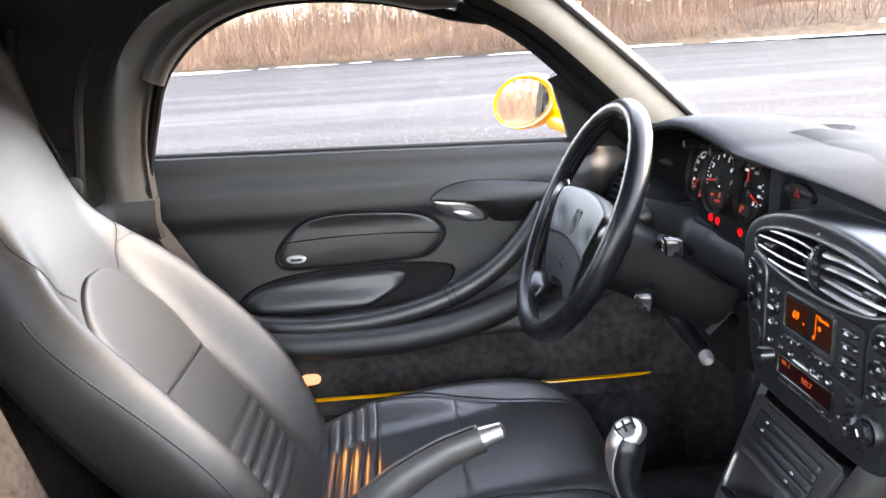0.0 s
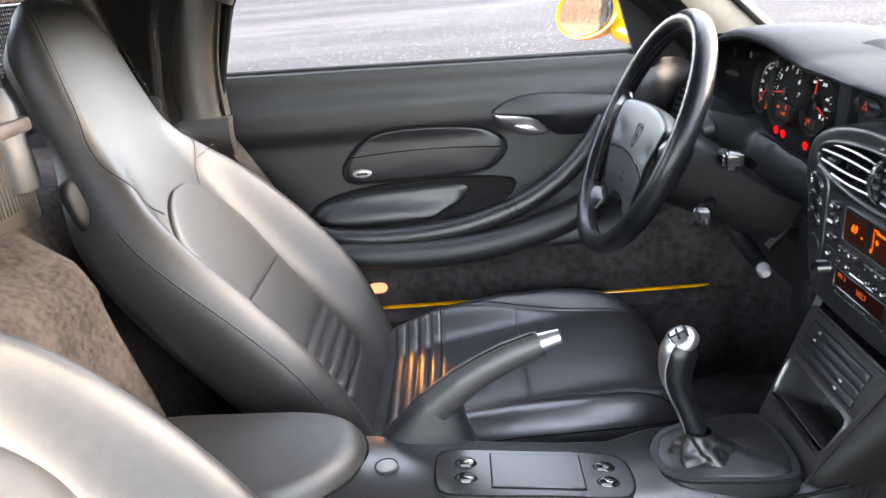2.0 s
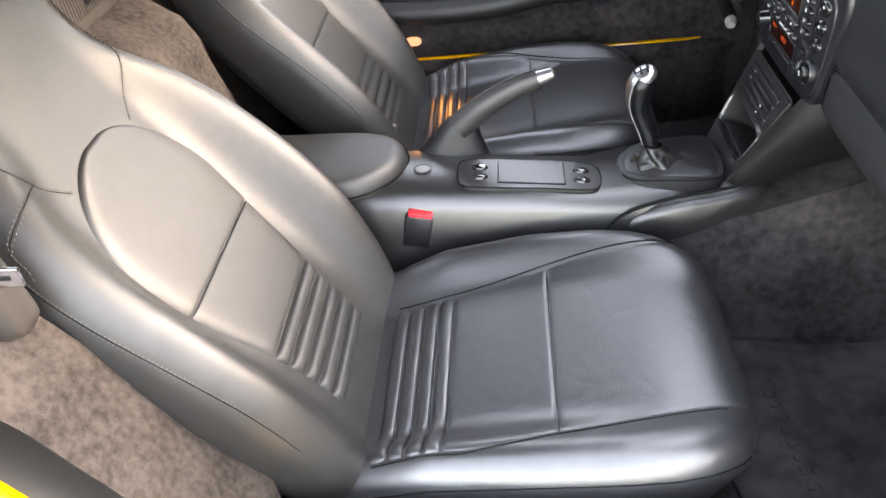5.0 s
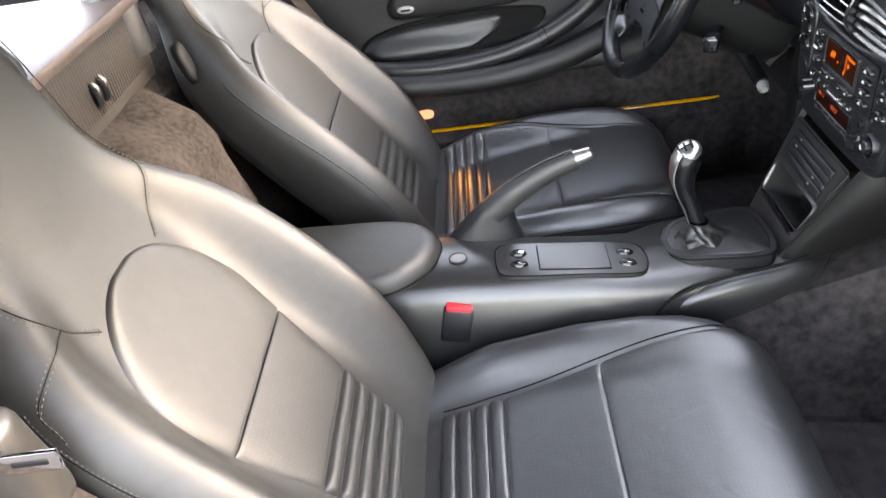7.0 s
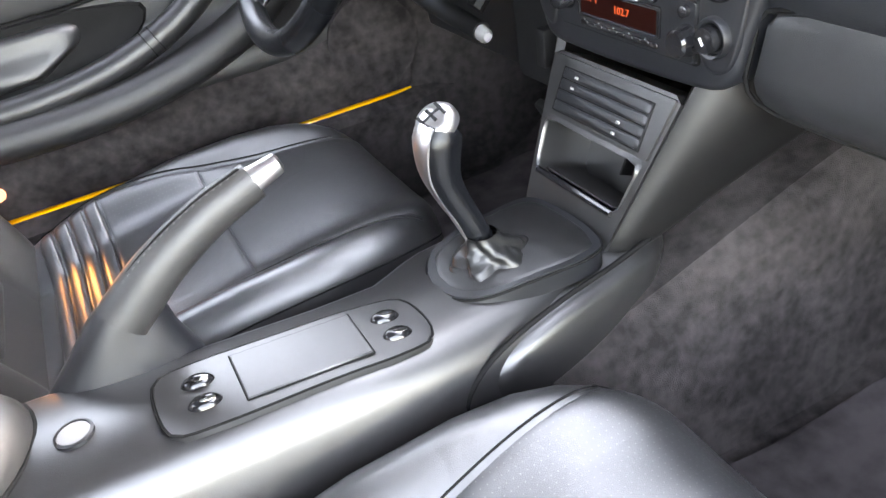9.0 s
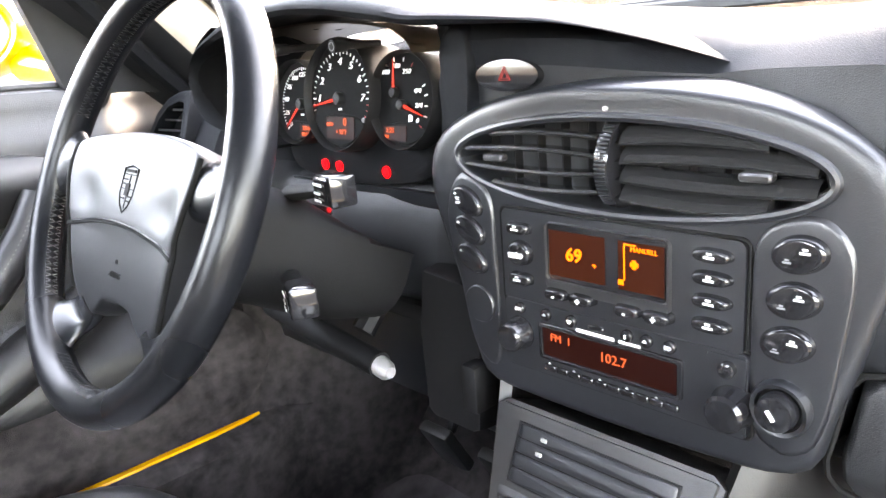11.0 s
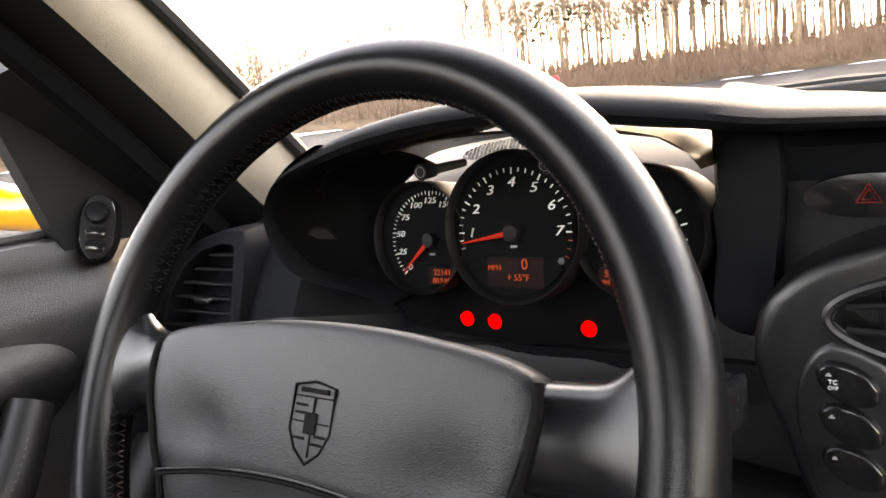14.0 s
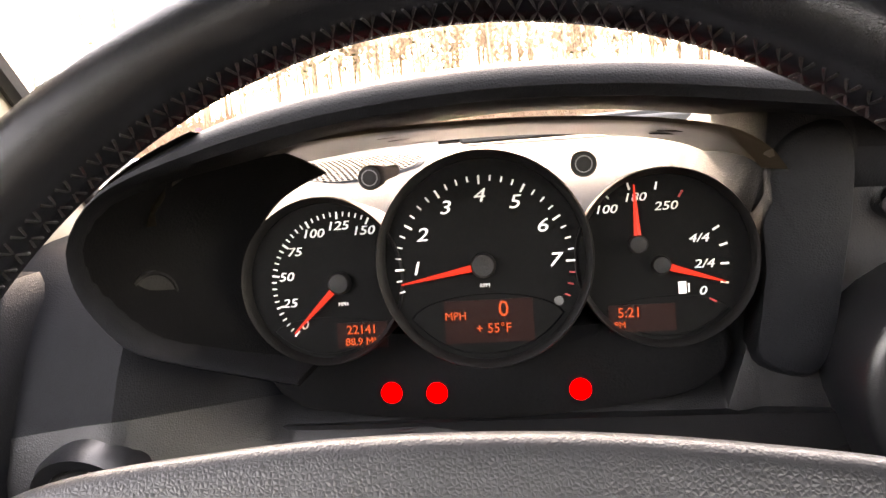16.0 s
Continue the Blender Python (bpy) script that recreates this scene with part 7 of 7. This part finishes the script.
def wheel():
    w = thing("steering_wheel", "black leather four-spoke steering wheel with airbag pad", "steering wheel")
    R = 0.1925

    def ring(a0, a1, name, mt, rad=0.0165, lab=""):
        pts = [WM @ Vector((R * math.cos(a), R * math.sin(a), 0)) for a in np.linspace(radians(a0), radians(a1), 96, endpoint=False)]
        part(name, tube(pts, rad, 20, closed=True, squash=1.12, up=(WM.to_3x3() @ Vector((0, 0, 1)))), mt, w, lab)

    ring(0, 360, "rim", RIM)
    # laced inner seam
    bm = bmesh.new()
    for k in range(170):
        a = 2 * math.pi * k / 170
        dg = math.degrees(a) % 360
        if any(abs((dg - c + 180) % 360 - 180) < 13 for c in (8, 172, 236, 304)):
            continue
        for lo, hi in ((-0.0055, 0.0055), (0.0055, -0.0055)):
            p = [WM @ Vector(((R - 0.0164) * math.cos(a + da) + 0.0004 * math.cos(a), (R - 0.0164) * math.sin(a + da) + 0.0004 * math.sin(a), hz)) for da, hz in ((0, lo), (0.022, hi))]
            tube(p, 0.0006, 4, bm=bm)
    tagged(part("laced_seam", bm, GAITER, w), kind="stuff")
    # pad: broad upper face and lower apron, dished under the upper spokes
    o = closed_crom([(-0.130, 0.034), (-0.07, 0.046), (0, 0.050), (0.07, 0.046), (0.130, 0.034), (0.1335, 0.016), (0.130, -0.004), (0.124, -0.022), (0.116, -0.050), (0.108, -0.078), (0.096, -0.108), (0.072, -0.128), (0.050, -0.122), (0.030, -0.108), (-0.030, -0.108), (-0.050, -0.122), (-0.072, -0.128), (-0.096, -0.108), (-0.108, -0.078), (-0.116, -0.050), (-0.124, -0.022), (-0.130, -0.004), (-0.1335, 0.016)], 120)
    oc = np.array((0.0, -0.03))

    def pad_h(x, y):
        d = 0.0065 * math.exp(-((abs(x) - 0.088) / 0.022) ** 2 - ((y + 0.018) / 0.020) ** 2)
        lower = 0.006 * smooth(-0.030, -0.050, y)
        return 0.003 + 0.009 * (x / 0.137) ** 2 - 0.010 * ((y + 0.010) / 0.09) ** 2 - d - lower * 0.5

    rows = []
    for sc, roll in ((0.97, 0.030), (1.0, 0.014), (1.0, 0.007), (0.992, 0.0032), (0.978, 0.0012), (0.955, 0.0003), (0.92, 0), (0.86, 0), (0.78, 0), (0.68, 0), (0.56, 0), (0.43, 0), (0.30, 0), (0.16, 0), (0.05, 0)):
        rows.append([WM @ Vector((*q, pad_h(*q) - roll)) for q in (oc + (np.array(p) - oc) * sc for p in o)])
    pad = part("airbag_pad", loft(rows, ring=True), VINYL, w)

    def split_y(x, dy=0.0):
        return -0.036 + dy - 0.010 * (x / 0.1) ** 2

    part("pad_split", tube([WM @ Vector((x, split_y(x), pad_h(x, split_y(x)) + 0.0002)) for x in np.linspace(-0.117, 0.117, 40)], 0.0014, 6), SEAM_SHADE, pad)
    part("pad_edge", tube([WM @ Vector((x, split_y(x, 0.0024), pad_h(x, split_y(x, 0.0024)) - 0.0001)) for x in np.linspace(-0.117, 0.117, 40)], 0.0012, 6), RIM, pad)
    for sx in (1, -1):
        edge = crom([(0.1330, 0.0305), (0.1345, 0.016), (0.1315, -0.004), (0.1255, -0.022), (0.1175, -0.050), (0.1095, -0.078), (0.098, -0.108)], 40)
        part("pad_gap", tube([WM @ Vector((sx * x, y, pad_h(x, y) - 0.0022)) for x, y in edge], 0.0024, 8), SEAM_SHADE, pad, "dark gap beside the spokes")
    # embossed shield
    cm = WM @ Matrix.Translation((0.002, -0.004, 0.0030))
    sh = [(-0.0145, 0.019), (0, 0.0215), (0.0145, 0.019), (0.0145, -0.004), (0.009, -0.014), (0, -0.0205), (-0.009, -0.014), (-0.0145, -0.004)]
    cr = part("shield_emblem", tube([cm @ Vector((a, b, 0.0)) for a, b in sh], 0.0008, 6, closed=True), SEAM_SHADE, pad, "embossed shield emblem")
    bm = rbox((0.026, 0.0008, 0.001), cm @ Matrix.Translation((0, 0.0135, 0)), 0)
    rbox((0.0008, 0.030, 0.001), cm @ Matrix.Translation((0.001, -0.002, 0)), 0, bm=bm)
    rbox((0.026, 0.0008, 0.001), cm @ Matrix.Translation((0, 0.0005, 0)), 0, bm=bm)
    rbox((0.009, 0.011, 0.0012), cm @ Matrix.Translation((0, 0.0, 0.0002)), 0.0004, 1, bm=bm)
    rbox((0.020, 0.0026, 0.001), cm @ Matrix.Translation((0, 0.0168, 0)), 0, bm=bm)
    for x, y in ((-0.008, 0.009), (-0.008, 0.005), (0.008, -0.006), (0.006, -0.010), (-0.007, -0.008)):
        rbox((0.008, 0.0014, 0.001), cm @ Matrix.Translation((x, y, 0)), 0, bm=bm)
    part("emblem_relief", bm, SEAM_SHADE, cr)
    words("airbag_print", "AIRBAG", 0.0072, WM @ Matrix.Translation((0, -0.080, -0.0050)) @ Matrix.Rotation(radians(-9), 4, "X"), SEAM_SHADE, pad)
    part("airbag_dot", rbox((0.004, 0.004, 0.0008), WM @ Matrix.Translation((0, -0.068, -0.0038)), 0), SEAM_SHADE, pad)
    # spokes, flush with the pad and flaring into the rim
    for sx in (1, -1):
        for root, half, end, flare, lift in (((0.1245, 0.0080), 0.0245, 3.5, 0.024, 0.0098), ((0.076, -0.112), 0.0225, 304.5, 0.022, -0.0100)):
            e = Vector((R * math.cos(radians(end)), R * math.sin(radians(end))))
            p0 = Vector(root)
            ax = (e - p0).normalized()
            ac = Vector((-ax.y, ax.x))
            rows = []
            for t in np.linspace(0, 1, 16):
                c = p0.lerp(e, t)
                hw = half + flare * smooth(0.35, 1.0, t) ** 1.6
                top = lift * (1 - smooth(0.25, 1, t)) + 0.012 * smooth(0.25, 1.0, t) - 0.004 * math.sin(math.pi * t)
                bot = -0.034 + 0.022 * smooth(0.2, 1, t)
                sec = []
                for b in np.linspace(0, 2 * math.pi, 28, endpoint=False):
                    u = math.copysign(abs(math.cos(b)) ** 0.95, math.cos(b))
                    v = math.copysign(abs(math.sin(b)) ** (0.70 + 0.35 * smooth(0.3, 0.9, t)), math.sin(b))
                    q = c + ac * (hw * u)
                    sec.append(WM @ Vector((sx * q.x, q.y, (top + bot) / 2 + (top - bot) / 2 * v)))
                rows.append(sec)
            part("spoke", loft(rows, ring=True), LEATHER_SHINE, w)
    part("hub_shroud", lathe([(0.055, -0.10), (0.060, -0.085), (0.056, -0.065), (0.050, -0.03)], WM @ Matrix.Translation((0, -0.02, 0)), 40), PLASTIC, w)


LEATHER_SHINE = mat("polished spoke leather", (0.0065, 0.007, 0.0082), 0.25, 0, 0.15, 60, 0.06, 1200, "leather")
wheel()


def column():
    c = thing("steering_column", "black steering column shroud with two control stalks", "steering column")
    m = WM
    rows = []
    for h, w, up, dn in ((-0.055, 0.078, 0.028, 0.075), (-0.065, 0.088, 0.034, 0.085), (-0.13, 0.092, 0.030, 0.085), (-0.20, 0.095, 0.010, 0.09), (-0.26, 0.095, -0.005, 0.08)):
        rows.append([m @ Vector((w * math.copysign(abs(math.cos(a)) ** 0.6, math.cos(a)), (up if math.sin(a) > 0 else dn) * math.copysign(abs(math.sin(a)) ** 0.6, math.sin(a)), h)) for a in np.linspace(0, 2 * math.pi, 32, endpoint=False)])
    part("shroud", loft(rows, ring=True), DARK, c)
    for end, root, lab in (((0.480, 0.188, 0.762), (0.500, 0.285, 0.745), "wiper stalk"), ((0.447, 0.205, 0.676), (0.485, 0.285, 0.672), "cruise stalk")):
        e, r = Vector(end), Vector(root)
        st = part("stalk", tube([r, r.lerp(e, 0.6), e], [0.010, 0.008, 0.009], 10, squash=0.8), DARK, c)
        d = (e - r).normalized()
        hm = Matrix.Translation(e) @ Matrix.Rotation(math.atan2(d.y, d.x) + math.pi / 2, 4, "Z")
        part("stalk_head", rbox((0.024, 0.034, 0.026), hm, 0.006, 3), GLOSS, st)
        part("end_cap", rbox((0.0235, 0.006, 0.0255), hm @ Matrix.Translation((0, -0.018, 0)), 0.003, 2), GLOSS, st)
        bm = rbox((0.0006, 0.016, 0.0022), hm @ Matrix.Translation((-0.0135, 0, 0.005)), 0)
        for k in range(2):
            rbox((0.0006, 0.012, 0.0018), hm @ Matrix.Translation((-0.0135, 0.002, -0.002 - 0.006 * k)), 0, bm=bm)
        part("stalk_print", bm, WHITE_INK, st)
    part("top_recess", pillow(closed_crom([(-0.05, 0.0), (-0.03, 0.012), (0.03, 0.012), (0.05, 0.0), (0.03, -0.008), (-0.03, -0.008)], 30), lambda a, b, h: Vector((0.545 + b * 2, 0.355 - a, 0.728 + h)), 0.003, 0, -0.02), GLOSS, c)
    # padded bar below the column with a pale end
    bar = thing("knee_bar", "black padded bar below the dashboard with pale end cap", "knee bar")
    part("bar", tube([(0.585, 0.51, 0.560), (0.580, 0.41, 0.553), (0.573, 0.278, 0.546)], [0.014, 0.015, 0.014], 14), DARK, bar)
    part("end_cap", tube([(0.573, 0.280, 0.546), (0.570, 0.264, 0.545), (0.569, 0.256, 0.545)], [0.0115, 0.0105, 0.006], 14), SILVER, bar, "pale end cap")
    part("bracket", tube([(0.60, 0.34, 0.56), (0.64, 0.34, 0.60)], 0.014, 8), DARK, bar)
    part("end_bracket", rbox((0.03, 0.02, 0.05), (0.605, 0.165, 0.545), 0.004), DARK, bar)


column()


# ---- footwells ----
def mats():
    for sg, nm in ((-1, "passenger"), (1, "driver")):
        f = thing("floor_mat", "dark charcoal carpet floor mat with embroidered mark", "floor mat", "two floor mats")
        o = closed_crom([(0.46, -0.22), (0.47, -0.58), (0.60, -0.61), (0.82, -0.59), (0.86, -0.42), (0.84, -0.24), (0.65, -0.21)], 48)
        part("mat", pillow([(a, b * (-sg)) for a, b in o], lambda a, b, h: Vector((a, b, 0.121 + h + 0.30 * max(0, a - 0.72) ** 1.0 * smooth(0.72, 0.86, a))), 0.008, 0.001, -0.002, (1, 1, 0.99, 0.96, 0.7, 0.4)), MAT_CARPET, f)
        if sg < 0:
            for k in range(9):
                x, y = 0.545 + 0.002 * k, -0.30 - 0.026 * k
                part("embroidered_bar", rbox((0.012, 0.014, 0.003), pose(x, y, 0.132, 0, 0, 8), 0.001, 1), MAT_CARPET, f)
                part("embroidered_dash", rbox((0.004, 0.010, 0.003), pose(x + 0.014, y, 0.132, 0, 0, 8), 0.001, 1), MAT_CARPET, f)
    b = part("fuse_cover", rbox((0.03, 0.12, 0.16), pose(0.80, 0.30, 0.42, 0, -10, 0), 0.006), PLASTIC, None)
    tagged(b, "black plastic cover in the driver's footwell", "cover panel")
    p = thing("pedals", "black rubber pedals in the driver's footwell", "pedals")
    for y, z in ((0.20, 0.24), (0.32, 0.28), (0.44, 0.28)):
        part("pedal", rbox((0.02, 0.06, 0.09), pose(0.80, y, z, 0, -30, 0), 0.006), RUBBER, p)
        part("arm", tube([(0.81, y, z + 0.02), (0.90, y, z + 0.20)], 0.008, 8), DARK, p)


mats()


# ---- passenger side opening ----
def opening():
    q = thing("rear_quarter", "yellow rear quarter panel with black door seal", "quarter panel", kind="structure")
    rows = []
    for z in np.linspace(0.20, 0.86, 16):
        x = -0.47 + 0.16 * smooth(0.62, 0.25, z)
        rows.append([(x + 0.02, -0.76, z), (x - 0.01, -0.80, z), (x - 0.10, -0.845, z), (x - 0.35, -0.86, z)])
    part("skin", slab(rows, (0, 0.012, 0)), YELLOW, q)
    part("shut_face", slab([[(-0.455 + 0.16 * smooth(0.62, 0.25, z) + 0.02 * t, -0.765 + 0.075 * t, z) for t in np.linspace(0, 1, 6)] for z in np.linspace(0.20, 0.84, 16)], (-0.01, 0, 0)), PILLAR, q)
    part("seal", tube([(-0.425 + 0.16 * smooth(0.62, 0.25, z), -0.692, z) for z in np.linspace(0.30, 0.86, 20)], 0.011, 10), RUBBER, q)
    cv = thing("belt_tower_cover", "dark plastic belt tower cover by the door opening", "trim cover")
    part("cover", rbox((0.10, 0.05, 0.12), pose(-0.40, -0.675, 0.745, 0, -8, 0), 0.02, 3), PILLAR, cv)
    bl = thing("belt_tongue", "chrome seat belt tongue on black webbing", "seat belt")
    part("tongue", rbox((0.050, 0.005, 0.022), pose(-0.335, -0.70, 0.782, 0, 6, 8), 0.002), CHROME, bl)
    part("tongue_slot", rbox((0.028, 0.006, 0.006), pose(-0.332, -0.7005, 0.783, 0, 6, 8), 0.001, 1), DARK, bl)
    part("tongue_grip", rbox((0.03, 0.014, 0.034), pose(-0.372, -0.698, 0.785, 0, 6, 8), 0.005), PLASTIC, bl)
    part("webbing", slab([[(-0.375 - 0.02 * t, -0.70 + 0.02 * t, 0.77 - 0.25 * t), (-0.42 - 0.02 * t, -0.70 + 0.02 * t, 0.77 - 0.25 * t)] for t in np.linspace(0, 1, 8)], (0, 0.0015, 0)), RUBBER, bl)


opening()


# ---- cowl and wipers ----
def cowl():
    rows = [[(x, y, 0.865 - 0.05 * smooth(1.0, 1.35, x) - 0.03 * (y / 0.7) ** 2) for x in np.linspace(0.86 + 0.22 * (1 - (y / 0.75) ** 2) , 1.38, 8)] for y in np.linspace(-0.74, 0.74, 24)]
    tagged(part("cowl", slab(rows, (0, 0, -0.02)), DARK), "black plastic cowl under the windscreen", "cowl", kind="structure")
    rows = [[(x, y, 0.862 - 0.10 * smooth(1.3, 2.2, x) - 0.05 * (y / 0.75) ** 2 - 0.0) for x in np.linspace(1.36, 2.3, 12)] for y in np.linspace(-0.76, 0.76, 24)]
    tagged(part("bonnet", slab(rows, (0, 0, -0.02)), YELLOW), "yellow painted front bonnet", "bonnet", kind="structure")
    for y0, y1 in ((-0.05, 0.45), (-0.60, -0.08)):
        w = thing("windscreen_wiper", "black windscreen wiper resting on the cowl", "wiper", "two wipers")
        part("arm", tube([(1.12, y0, 0.885), (1.09, (y0 + y1) / 2, 0.893), (1.05, y1, 0.888)], 0.008, 8), DARK, w)
        part("blade", rbox((0.012, abs(y1 - y0) * 0.9, 0.016), pose(1.06, (y0 + y1) / 2, 0.886, 0, 0, 8), 0.003, 1), RUBBER, w)


cowl()


# ---- plain outer body that closes the car ----
def outer_body():
    b = thing("car_body", "yellow painted roadster body around the cabin", "car body", kind="structure")
    rows = []
    for x, z, w in ((-1.06, 0.875, 0.78), (-1.25, 0.87, 0.82), (-1.50, 0.845, 0.82), (-1.75, 0.80, 0.78), (-1.92, 0.72, 0.70), (-1.98, 0.58, 0.64), (-1.97, 0.42, 0.62), (-1.88, 0.28, 0.60)):
        rows.append([(x + 0.10 * (abs(u) ** 3), u * w, z - 0.05 * u * u - 0.10 * abs(u) ** 6) for u in np.linspace(-1, 1, 25)])
    part("rear_deck", slab(rows, (0, 0, -0.02)), YELLOW, b)
    for s in (1, -1):
        rows = []
        for x in np.linspace(-1.90, -0.83, 20):
            arch = 0.33 * math.sqrt(max(0, 1 - ((x + 1.32) / 0.34) ** 2))
            z0 = max(0.22, 0.02 + arch + (0.30 if arch else 0))
            rows.append([(x, s * (0.80 + 0.07 * math.sin(math.pi * (z - 0.2) / 0.75) - 0.10 * smooth(-1.6, -1.95, x)), z) for z in np.linspace(min(z0, 0.62), 0.83, 10)])
        part("rear_wing", slab(rows, (0, -s * 0.012, 0)), YELLOW, b)
        rows = []
        for x in np.linspace(0.70, 2.30, 26):
            arch = 0.33 * math.sqrt(max(0, 1 - ((x - 1.18) / 0.34) ** 2))
            z0 = max(0.22, 0.02 + arch + (0.30 if arch else 0))
            rows.append([(x, s * (0.78 + 0.07 * math.sin(math.pi * (z - 0.2) / 0.75) - 0.14 * smooth(1.6, 2.3, x)), z) for z in np.linspace(min(z0, 0.62), 0.82 - 0.13 * smooth(1.3, 2.3, x), 10)])
        part("front_wing", slab(rows, (0, -s * 0.012, 0)), YELLOW, b)
        for x in (-1.32, 1.18):
            m = Matrix.Translation((x, s * 0.76, 0.325)) @ Matrix.Rotation(radians(90), 4, "X")
            wl = part("wheel", lathe([(0.215, -0.10), (0.30, -0.105), (0.325, -0.08), (0.325, 0.08), (0.30, 0.105), (0.215, 0.10)], m, 40), RUBBER, b, "black tyre")
            part("rim", lathe([(0.01, -0.07), (0.06, -0.075), (0.19, -0.06), (0.214, -0.095), (0.214, 0.095), (0.19, 0.06), (0.06, 0.075), (0.01, 0.07)], m, 40), ALU, wl, "silver alloy rim")
    rows = [[(2.30 + 0.12 * math.sin(math.pi * (z - 0.2) / 0.6) - 0.25 * abs(u) ** 3, u * 0.70, z) for z in np.linspace(0.22, 0.74, 10)] for u in np.linspace(-1, 1, 21)]
    part("nose", slab(rows, (-0.015, 0, 0)), YELLOW, b)
    part("underbody", rbox((3.9, 1.30, 0.03), (0.15, 0, 0.19 - 0.13), 0.005), DARK, b)


outer_body()
